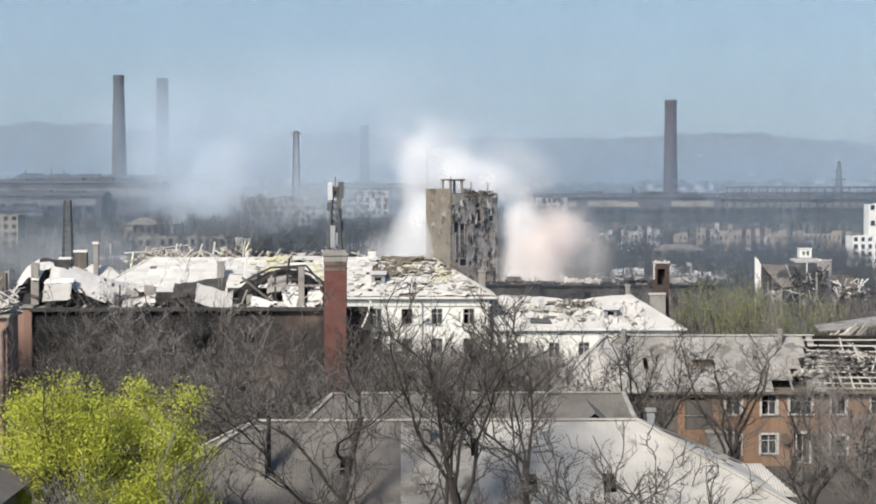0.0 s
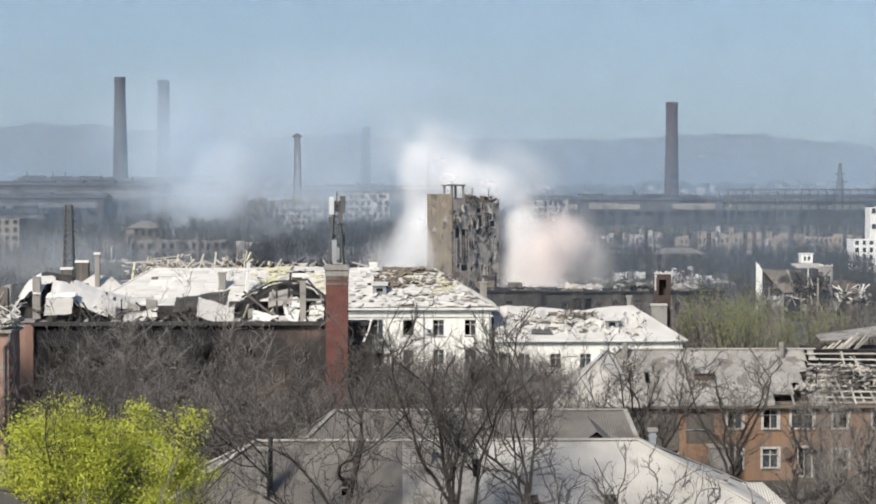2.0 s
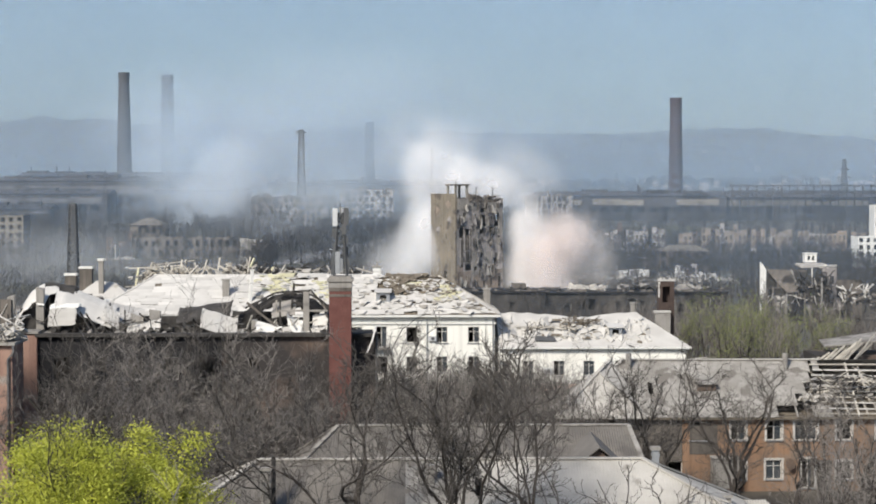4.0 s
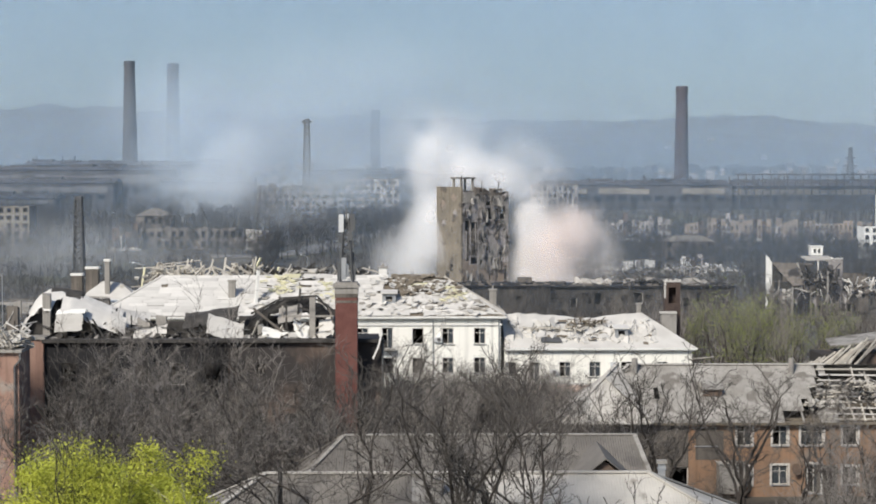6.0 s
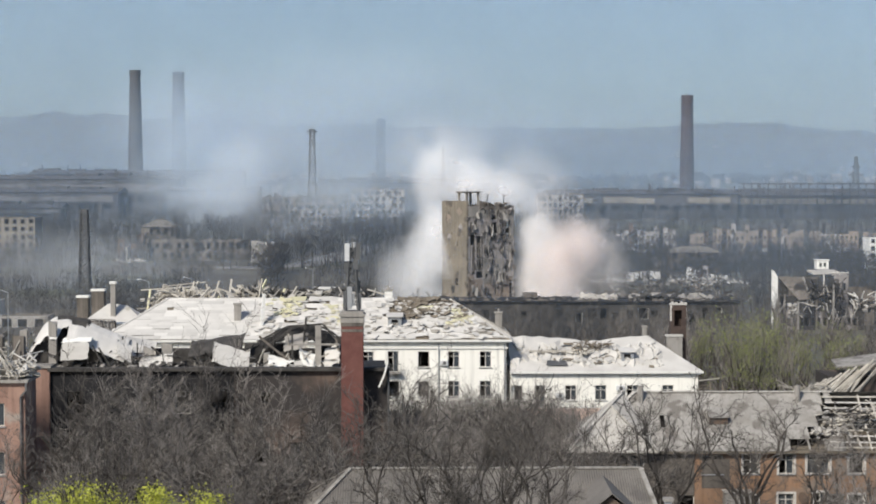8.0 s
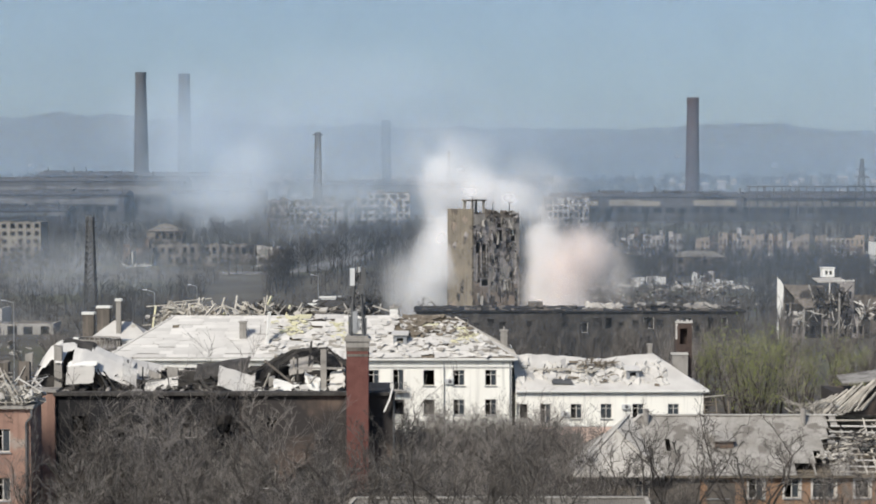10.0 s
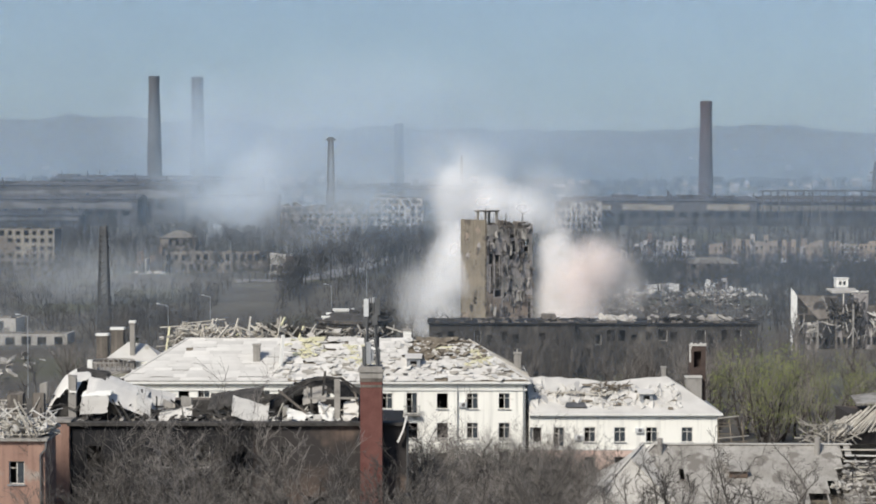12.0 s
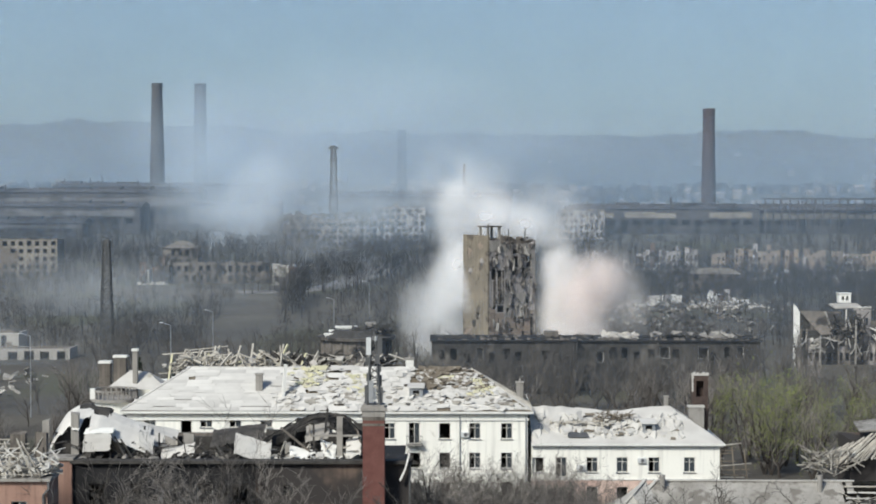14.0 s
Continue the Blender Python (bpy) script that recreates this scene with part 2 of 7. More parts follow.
# ---- building blocks ----
def box(bm, x0, x1, y0, y1, z0, z1, m=None):
    vs = [bm.verts.new((x, y, z)) for z in (z0, z1) for y in (y0, y1) for x in (x0, x1)]
    for f in ((0, 2, 3, 1), (4, 5, 7, 6), (0, 1, 5, 4), (2, 6, 7, 3), (0, 4, 6, 2), (1, 3, 7, 5)):
        bm.faces.new([vs[i] for i in f])
    if m is not None:
        bmesh.ops.transform(bm, matrix=m, verts=vs)
    return vs


def bar(bm, a, b, w, d=None):
    """A straight beam from a to b, w wide and d deep."""
    a, b = Vector(a), Vector(b)
    d = w if d is None else d
    q = (b - a).to_track_quat("Z", "Y").to_matrix().to_4x4()
    return box(bm, -w / 2, w / 2, -d / 2, d / 2, 0, (b - a).length, Matrix.Translation(a) @ q)


def drum(bm, x, y, z0, z1, r0, r1, n=24):
    """A tapered round shaft."""
    rings = [[bm.verts.new((x + r * math.cos(2 * math.pi * i / n), y + r * math.sin(2 * math.pi * i / n), z)) for i in range(n)] for r, z in ((r0, z0), (r1, z1))]
    for i in range(n):
        bm.faces.new((rings[0][i], rings[0][(i + 1) % n], rings[1][(i + 1) % n], rings[1][i]))
    bm.faces.new(rings[0][::-1])
    bm.faces.new(rings[1])


def mesh_of(name, bm, material):
    me = bpy.data.meshes.new(name)
    bmesh.ops.recalc_face_normals(bm, faces=bm.faces)
    bm.to_mesh(me)
    bm.free()
    me.materials.append(material)
    return me


def raw_mesh(name, verts, faces, material):
    me = bpy.data.meshes.new(name)
    me.from_pydata(verts, [], faces)
    me.materials.append(material)
    return me


LOOSE = {"fallen_timber", "debris", "broken_sheet", "hanging_bars", "torn_sheeting", "broken_batten", "rubble_pile", "broken_beam"}


def part(name, bm, material, parent=None, label="", at=None):
    data = mesh_of(name, bm, material) if isinstance(bm, bmesh.types.BMesh) else bm
    ob = new(name, data)
    if parent:
        ob.parent = parent
    if at is not None:
        ob.matrix_basis = at
    return tagged(ob, label, kind="stuff" if name in LOOSE else "")


def thing(name, label, category, x=0.0, y=0.0, z=0.0, turn=0.0, group="", kind=""):
    ob = new(name)
    ob.empty_display_size = 0.5
    ob.matrix_basis = pose(x, y, z, 0, 0, turn)
    return tagged(ob, label, category, group, kind)


def holed(bm, x0, x1, z0, z1, y, thick, holes):
    """A wall along x with rectangular openings (x0, x1, z0, z1) right through it; its outer face is at y, its inner at y + thick."""
    xs = sorted({x0, x1, *(min(max(h[i], x0), x1) for h in holes for i in (0, 1))})
    zs = sorted({z0, z1, *(min(max(h[i], z0), z1) for h in holes for i in (2, 3))})
    nx, nz = len(xs) - 1, len(zs) - 1

    def solid(i, k):
        if not (0 <= i < nx and 0 <= k < nz):
            return False
        cx, cz = (xs[i] + xs[i + 1]) / 2, (zs[k] + zs[k + 1]) / 2
        return not any(h[0] < cx < h[1] and h[2] < cz < h[3] for h in holes)

    vs = {}

    def v(i, k, s):
        if (i, k, s) not in vs:
            vs[i, k, s] = bm.verts.new((xs[i], y + thick * s, zs[k]))
        return vs[i, k, s]

    for i in range(nx):
        for k in range(nz):
            if not solid(i, k):
                continue
            bm.faces.new((v(i, k, 0), v(i + 1, k, 0), v(i + 1, k + 1, 0), v(i, k + 1, 0)))
            bm.faces.new((v(i, k, 1), v(i, k + 1, 1), v(i + 1, k + 1, 1), v(i + 1, k, 1)))
            for di, dk, e in ((-1, 0, ((i, k), (i, k + 1))), (1, 0, ((i + 1, k + 1), (i + 1, k))), (0, -1, ((i + 1, k), (i, k))), (0, 1, ((i, k + 1), (i + 1, k + 1)))):
                if not solid(i + di, k + dk):
                    (a, b), (c, d) = e
                    bm.faces.new((v(a, b, 0), v(c, d, 0), v(c, d, 1), v(a, b, 1)))


def slab(bm, pts, thick):
    """A flat plate over the points pts, counted round, with that thickness downwards."""
    top = [bm.verts.new(p) for p in pts]
    low = [bm.verts.new(Vector(p) - Vector((0, 0, thick))) for p in pts]
    bm.faces.new(top)
    bm.faces.new(low[::-1])
    for i in range(len(pts)):
        j = (i + 1) % len(pts)
        bm.faces.new((top[i], low[i], low[j], top[j]))


def thin_sheet(bm, grid, thick, keep=lambda i, k: True):
    """A bent sheet over a grid of points, with a lower skin and closed rims; keep leaves out torn cells."""
    n, m = len(grid), len(grid[0])
    cells = {(i, k) for i in range(n - 1) for k in range(m - 1) if keep(i, k)}
    skins = [[[bm.verts.new(Vector(p) - Vector((0, thick * 0.5, thick)) * s) for p in row] for row in grid] for s in (0, 1)]
    for i, k in cells:
        ring = ((i, k), (i + 1, k), (i + 1, k + 1), (i, k + 1))
        bm.faces.new([skins[0][a][c] for a, c in ring])
        bm.faces.new([skins[1][a][c] for a, c in ring[::-1]])
        for (a, c), (e, f), near_cell in ((ring[0], ring[1], (i, k - 1)), (ring[1], ring[2], (i + 1, k)), (ring[2], ring[3], (i, k + 1)), (ring[3], ring[0], (i - 1, k))):
            if near_cell not in cells:
                bm.faces.new((skins[0][e][f], skins[0][a][c], skins[1][a][c], skins[1][e][f]))
    loose = [v for v in bm.verts if not v.link_faces]
    bmesh.ops.delete(bm, geom=loose, context="VERTS")


def corrugated(bm, eave, ridge, y0, z0, y1, z1, pitch=0.17, depth=0.05, ragged=0.0, rng=None):
    """A corrugated roof slope between an eave (x0, x1) at y0, z0 and a ridge (x0, x1) at y1, z1, which may be shorter."""
    up = Vector((0, y1 - y0, z1 - z0)).normalized()
    nrm = Vector((0, -up.z, up.y)) if y1 > y0 else Vector((0, up.z, -up.y))
    n = int((eave[1] - eave[0]) / pitch * 2)
    rows = []
    for i in range(n + 1):
        x = eave[0] + (eave[1] - eave[0]) * i / n
        if x < ridge[0]:
            f = (x - eave[0]) / max(1e-6, ridge[0] - eave[0])
        elif x > ridge[1]:
            f = (eave[1] - x) / max(1e-6, eave[1] - ridge[1])
        else:
            f = 1.0
        f = max(f, 0.002)
        o = nrm * (depth if i % 2 else 0.0)
        cut = rng.random() * ragged if rng and ragged and i % 6 == 0 else 0.0
        steps = 5
        row = []
        for k in range(steps + 1):
            g = f * k / steps
            wob = 0.03 * noise.noise((x * 0.35, g * 4, z0))
            row.append(Vector((x, y0 + (y1 - y0) * g, z0 + (z1 - z0) * g + wob)) + o)
        rows.append([bm.verts.new(p) for p in row])
    for a, b in zip(rows, rows[1:]):
        for k in range(len(a) - 1):
            bm.faces.new((a[k], b[k], b[k + 1], a[k + 1]))


def end_corrugated(bm, xe, ze, xr, zr, ya, yb, yr, pitch=0.17, depth=0.05):
    """The triangular end slope of a hipped roof: eave at x = xe from ya to yb, apex at xr, yr, zr."""
    n = int((yb - ya) / pitch * 2)
    rows = []
    for i in range(n + 1):
        y = ya + (yb - ya) * i / n
        f = (y - ya) / (yr - ya) if y < yr else (yb - y) / (yb - yr)
        f = max(f, 0.002)
        o = Vector((0, 0, depth if i % 2 else 0.0))
        rows.append([bm.verts.new(Vector((xe + (xr - xe) * f * k / 3, y, ze + (zr - ze) * f * k / 3)) + o) for k in range(4)])
    for a, b in zip(rows, rows[1:]):
        for k in range(3):
            bm.faces.new((a[k], b[k], b[k + 1], a[k + 1]))


def ground_z(x, y):
    z = float(np.interp(y, (-200, 175, 205, 330, 470, 560, 640, 700, 880, 1300, 1850, 2200, 2600, 3100, 3600, 4100, 4900),
                        (-1.5, -1.5, -2.8, -8.5, -8.5, -3.2, -2.2, 0, 3.5, 3, 12, 36, 46, 70, 112, 178, 185)))
    low = float(np.interp(y, (-200, 470, 560, 650, 730, 800, 880, 1000, 4900), (0, 0, -5.8, -7.8, -11.5, -8, -3, 0, 0)))
    z += low * min(1, max(0, (x + 5) / 65))
    if y > 1900:
        z += (noise.fractal((x * 0.0016, y * 0.0013, 3.1), 0.6, 2.0, 5) * 44 - max(0, x) * 0.020) * min(1, (y - 1900) / 1400)
    return z + 0.35 * noise.noise((x * 0.05, y * 0.05, 0)) * (1 if y < 1900 else 3)


# ---- the ground: one sheet from behind the camera to the hills ----
def make_ground():
    ys = [-160, -60] + [i * 14.0 for i in range(0, 75)] + [1060 + 45 * i for i in range(0, 30)] + [2420 + 60 * i for i in range(42)]
    cols = 120
    verts, faces = [], []
    for y in ys:
        half = 170 + 0.46 * max(0, y)
        for i in range(cols + 1):
            x = half * (2 * i / cols - 1)
            verts.append((x, y, ground_z(x, y)))
    w = cols + 1
    for r in range(len(ys) - 1):
        for i in range(cols):
            a = r * w + i
            faces.append((a, a + 1, a + w + 1, a + w))
    ob = new("ground", raw_mesh("ground", verts, faces, M["earth"]))
    for p in ob.data.polygons:
        p.use_smooth = True
    tagged(ob, "brown spring ground with dry grass, valley and far hills", "ground", kind="structure")


make_ground()


def strip(name, label, pts, width, material, lift=0.12):
    """A road that follows the ground along pts."""
    verts, faces = [], []
    fine = []
    for (xa, ya), (xb, yb) in zip(pts, pts[1:]):
        k = max(2, int(math.hypot(xb - xa, yb - ya) / 8))
        fine += [(xa + (xb - xa) * i / k, ya + (yb - ya) * i / k) for i in range(k)]
    fine.append(pts[-1])
    for i, (x, y) in enumerate(fine):
        xa, ya = fine[max(0, i - 1)]
        xb, yb = fine[min(len(fine) - 1, i + 1)]
        d = math.hypot(xb - xa, yb - ya)
        nx, ny = -(yb - ya) / d, (xb - xa) / d
        z = max(ground_z(x + nx * s, y + ny * s) for s in (-width / 2, 0, width / 2)) + lift
        for s in (-width / 2, width / 2):
            verts += [(x + nx * s, y + ny * s, z), (x + nx * s * 1.03, y + ny * s * 1.03, z - 0.4)]
    for i in range(len(fine) - 1):
        a = 4 * i
        faces += [(a, a + 2, a + 6, a + 4), (a + 1, a, a + 4, a + 5), (a + 2, a + 3, a + 7, a + 6)]
    return tagged(new(name, raw_mesh(name, verts, faces, material)), label, "road", kind="structure")


strip("road", "pale worn asphalt avenue climbing between bare trees", [(-74, 600), (-56, 603), (-42, 622), (-28, 690), (-10, 800), (20, 900)], 14, M["asphalt"])

# ---- windows ----
WINDOWS = {}


def window_meshes(w, h, style):
    key = (w, h, style)
    if key not in WINDOWS:
        t = 0.07
        bm = bmesh.new()
        box(bm, 0, t, 0, 0.08, 0, h), box(bm, w - t, w, 0, 0.08, 0, h)
        box(bm, t, w - t, 0, 0.08, 0, t), box(bm, t, w - t, 0, 0.08, h - t, h)
        if style != "gutted":
            box(bm, w / 2 - t / 2, w / 2 + t / 2, 0.004, 0.076, t, h - t)
            box(bm, t, w / 2 - t / 2, 0.01, 0.07, h * 0.68, h * 0.68 + 0.05)
            if w > 1.2:
                box(bm, w / 2 + t / 2, w - t, 0.01, 0.07, h * 0.68, h * 0.68 + 0.05)
        frame_me = mesh_of("window", bm, M["dark_frame"] if style == "brown" else M["frame"])
        bm = bmesh.new()
        if style == "half":
            box(bm, w / 2, w - t, 0.035, 0.045, t, h - t)
        else:
            box(bm, t, w - t, 0.035, 0.045, t, h - t)
        pane_me = mesh_of("pane", bm, M["glass"])
        bm = bmesh.new()
        box(bm, -0.1, w + 0.1, -0.12, 0.06, -0.09, 0)
        sill_me = mesh_of("sill", bm, M["zinc"])
        WINDOWS[key] = frame_me, pane_me, sill_me
    return WINDOWS[key]


def window(parent, x, z, w, h, y, style="glazed", sill=True):
    """A window whose opening starts at x, z in a wall whose outer face is at y."""
    f, p, s = window_meshes(round(w, 2), round(h, 2), style)
    win = part("window", f, None, parent, at=pose(x, y + 0.14, z))
    if style in ("glazed", "brown", "half"):
        part("pane", p, None, win)
    if sill:
        part("sill", s, None, win, at=pose(0, -0.14, 0))
    return win


def shell(parent, x0, x1, y0, y1, z0, z1, material, holes, thick=0.45, floors=(), side_material=None, back_material=None):
    """Four outer walls, the front one pierced, with floor slabs inside."""
    bm = bmesh.new()
    holed(bm, x0, x1, z0, z1, y0, thick, holes)
    part("wall", bm, material, parent)
    for xa, xb in ((x0, x0 + thick), (x1 - thick, x1)):
        bm = bmesh.new()
        box(bm, xa, xb, y0 + thick, y1 - thick, z0, z1)
        part("wall", bm, side_material or material, parent)
    bm = bmesh.new()
    box(bm, x0, x1, y1 - thick, y1, z0, z1)
    part("wall", bm, back_material or material, parent)
    # wall at mid-depth, coloured near-black for the shade behind the windows
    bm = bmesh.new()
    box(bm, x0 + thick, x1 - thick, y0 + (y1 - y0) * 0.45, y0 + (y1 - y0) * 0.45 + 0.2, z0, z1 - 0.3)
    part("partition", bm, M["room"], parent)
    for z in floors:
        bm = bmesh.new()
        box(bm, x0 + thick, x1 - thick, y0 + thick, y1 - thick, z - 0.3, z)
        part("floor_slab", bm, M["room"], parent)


def stack(name, label, x, y, z0, z1, w, d, material, cap=0.18, cap_material=None, pots=0):
    """A chimney stack with a projecting cap."""
    st = thing(name, label, "chimney", x, y, z0)
    h = z1 - z0
    bm = bmesh.new()
    box(bm, -w / 2, w / 2, -d / 2, d / 2, 0, h - cap)
    box(bm, -w / 2 - 0.04, w / 2 + 0.04, -d / 2 - 0.04, d / 2 + 0.04, h * 0.72, h * 0.72 + 0.12)
    part("shaft", bm, material, st)
    bm = bmesh.new()
    box(bm, -w / 2 - 0.1, w / 2 + 0.1, -d / 2 - 0.1, d / 2 + 0.1, h - cap, h)
    part("cap", bm, cap_material or M["concrete"], st)
    for i in range(pots):
        bm = bmesh.new()
        drum(bm, (i - (pots - 1) / 2) * 0.4, 0, h, h + 0.35, 0.11, 0.1, 10)
        part("pot", bm, M["concrete"], st)
    return st


def beams(rng, n, centre, spread, length, w, tilt=0.5, flat=False):
    """A bmesh of scattered broken beams."""
    bm = bmesh.new()
    for _ in range(n):
        c = Vector([centre[i] + rng.uniform(-spread[i], spread[i]) for i in range(3)])
        d = Vector((rng.uniform(-1, 1), rng.uniform(-0.7, 0.7), rng.uniform(-tilt, tilt))).normalized() * rng.uniform(0.4, 1) * length / 2
        bar(bm, c - d, c + d, w * rng.uniform(0.6, 1.3), w * rng.uniform(0.5, 1.2))
    return bm


def chunks(rng, n, centre, spread, size):
    """A bmesh of broken slabs and lumps."""
    bm = bmesh.new()
    for _ in range(n):
        c = Vector([centre[i] + rng.uniform(-spread[i], spread[i]) for i in range(3)])
        m = Matrix.Translation(c) @ Euler((rng.uniform(-0.7, 0.7), rng.uniform(-0.7, 0.7), rng.uniform(0, 3.1))).to_matrix().to_4x4()
        a, b, t = (size * rng.uniform(0.3, 1.0) for _ in range(3))
        vs = box(bm, -a, a, -b, b, -t * 0.3, t * 0.3, m)
        for v in vs:
            v.co += Vector((rng.uniform(-1, 1), rng.uniform(-1, 1), rng.uniform(-1, 1))) * size * 0.18
    return bm


# ---- the long pale building with the shelled roof ----
def pale_building():
    rng = random.Random(11)
    b = thing("apartment_house", "cream plastered three-storey house with shelled pale roof", "building")
    x0, x1, y0, y1, z0, ze = -34.2, 9.8, 179.0, 193.0, -2.6, 10.2
    holes, wins = [], []
    for x in (-31.7, -25.5, -22.3, -18.9):
        wins.append((x - 0.65, 8.75, 1.3, 0.85, "half"))
    wins.append((-28.3, 7.6, 1.2, 1.9, "gutted"))
    for x, st in ((-15.5, "gutted"), (-12.2, "glazed"), (-8.9, "glazed"), (-5.4, "half"), (0.7, "gutted"), (4.0, "half"), (7.5, "half")):
        wins.append((x - 0.62, 7.5, 1.25, 1.75, st))
    wins.append((-3.25, 7.0, 1.2, 2.3, "half"))
    for x, st in ((-25.5, "half"), (-22, "gutted"), (-18.9, "glazed"), (-15.5, "half"), (-12.2, "gutted"), (-8.9, "glazed"), (-5.4, "half"), (-2.6, "gutted"), (0.7, "gutted"), (4.0, "half"), (7.5, "half")):
        wins.append((x - 0.62, 4.25, 1.25, 1.75, st))
        wins.append((x - 0.62, 0.95, 1.25, 1.75, "gutted"))
    holes = [(x, x + w, z, z + h) for x, z, w, h, _ in wins]
    shell(b, x0, x1, y0, y1, z0, ze, M["cream"], holes, floors=(3.6, 6.9, 10.15))
    for x, z, w, h, st in wins:
        window(b, x, z, w, h, y0, st)
    # cornice: three projecting courses
    for k, (o, za, zb) in enumerate(((0.15, 9.55, 9.75), (0.35, 10.2, 10.36), (0.62, 10.364, 10.6))):
        bm = bmesh.new()
        if za < ze:
            box(bm, x0 - o, x1 + o, y0 - o, y0 - 0.003, za, zb)
        else:
            box(bm, x0 - o, x1 + o, y0 - o, y1 + o, za, zb)
        part("cornice", bm, M["white"], b)
    bm = bmesh.new()
    box(bm, x0 - 0.06, x1 + 0.06, y0 - 0.06, y0 - 0.003, 3.5, 3.72)
    part("string_course", bm, M["white"], b)
    # downpipes
    for x in (2.35, 9.6, -10.3):
        bm = bmesh.new()
        drum(bm, x, y0 - 0.14, z0, 10.1, 0.065, 0.065, 8)
        part("downpipe", bm, M["zinc"], b)
    # roof boards under the sheets
    ym, zr, rx0, rx1, e = 186.0, 14.6, -28.2, 3.6, 0.55
    bm = bmesh.new()
    a, c = Vector((x0 - e, y0 - e, 10.6)), Vector((x1 + e, y0 - e, 10.6))
    d, f = Vector((x1 + e, y1 + e, 10.6)), Vector((x0 - e, y1 + e, 10.6))
    r0, r1 = Vector((rx0, ym, zr)), Vector((rx1, ym, zr - 0.3))
    v = [bm.verts.new(p) for p in (a, c, d, f, r0, r1)]
    for q in ((0, 1, 5, 4), (1, 2, 5), (2, 3, 4, 5), (3, 0, 4), (0, 3, 2, 1)):
        bm.faces.new([v[i] for i in q])
    roof = part("roof", bm, M["boards"], b, "dark boarding bared where sheets are blown off")
    # ridge and hip cappings
    for p, q in ((r0, r1), (a, r0), (c, r1)):
        bm = bmesh.new()
        bar(bm, p + Vector((0, 0, 0.08)), q + Vector((0, 0, 0.08)), 0.34, 0.1)
        part("hip_capping", bm, M["sheet"], roof)
    # flat sheets in courses, broken and shifted towards the right-hand part
    sheets = []
    def torn(w, h, jag, t):
        """A flat sheet with a chipped outline."""
        bm = bmesh.new()
        ring = [(w * u, -0.04) for u in (0, 0.3, 0.62, 1)] + [(w, h * 0.5)] + [(w * u, h) for u in (1, 0.7, 0.35, 0)] + [(0, h * 0.5)]
        ring = [(x + rng.uniform(-jag, jag), y + rng.uniform(-jag, jag) * 0.8) for x, y in ring]
        top = [bm.verts.new((x, y, t + 0.25 * t * rng.uniform(-1, 1))) for x, y in ring]
        low = [bm.verts.new((x, y, 0)) for x, y in ring]
        bm.faces.new(top)
        for i in range(len(ring)):
            j = (i + 1) % len(ring)
            bm.faces.new((low[i], low[j], top[j], top[i]))
        return bm

    for k in range(10):
        sheets.append(mesh_of("roof_sheet", torn(1.5 + 0.45 * (k % 5), 0.66 if k < 5 else 0.86, 0.03 if k < 5 else 0.17, 0.02), M["sheet"]))
    ins = []
    for k in range(2):
        bm = bmesh.new()
        vs = box(bm, 0, 1.3 + k * 0.6, 0, 0.7, 0, 0.08)
        for v_ in vs:
            v_.co += Vector((rng.uniform(-0.2, 0.2), rng.uniform(-0.2, 0.2), rng.uniform(-0.02, 0.02)))
        ins.append(mesh_of("insulation_sheet", bm, M["insulation"]))
    slope = math.atan2(zr - 10.6, ym - y0 + e)
    length = math.hypot(zr - 10.6, ym - y0 + e)
    courses = 13
    for r in range(courses):
        s = r * length / courses
        g = s / length
        xa, xb = (x0 - e) + (rx0 - x0 + e) * g + 0.1, (x1 + e) + (rx1 - x1 - e) * g - 1.4
        x = xa
        while x < xb - 0.6:
            kind = rng.randrange(5)
            while kind and x + 1.5 + 0.45 * kind > xb + 1.2:
                kind -= 1
            w = 1.5 + 0.45 * kind
            ruin = 0.02 + 0.46 * min(1, max(0, (x + 19) / 7)) * (0.5 + noise.noise((x * 0.16, r * 0.45, 2.0)) * 1.3)
            if x > -9 and g < 0.5:
                ruin = min(ruin, 0.17)
            if -1.5 < x and g > 0.5:
                ruin = 0.86
            keep = rng.random() > ruin
            if not keep and ruin < 0.15:
                x += rng.uniform(0.3, 0.8)
                continue
            if keep:
                tilt = rng.uniform(-5, 5) if ruin > 0.15 else rng.uniform(-0.5, 0.5)
                slip = rng.uniform(0.05, 0.2) if rng.random() < 0.14 else 0
                y = y0 - e + math.cos(slope) * (s + slip)
                z = 10.6 + math.sin(slope) * (s + slip)
                m = Matrix.Translation((x, y, z + 0.07 + rng.uniform(0, 0.02))) @ Euler((slope + (rng.uniform(0.01, 0.07) if ruin > 0.15 else 0.028) - 0.02, 0, radians(tilt))).to_matrix().to_4x4()
                part("roof_sheet", sheets[kind + (5 if ruin > 0.15 else 0)], None, roof, at=m)
            elif rng.random() < 0.08:
                y = y0 - e + math.cos(slope) * s
                z = 10.6 + math.sin(slope) * s
                m = Matrix.Translation((x, y, z + 0.06)) @ Euler((slope + 0.02, 0, radians(rng.uniform(-20, 20)))).to_matrix().to_4x4()
                part("insulation_sheet", ins[rng.randrange(2)], None, roof, "yellow insulation", at=m)
            x += w
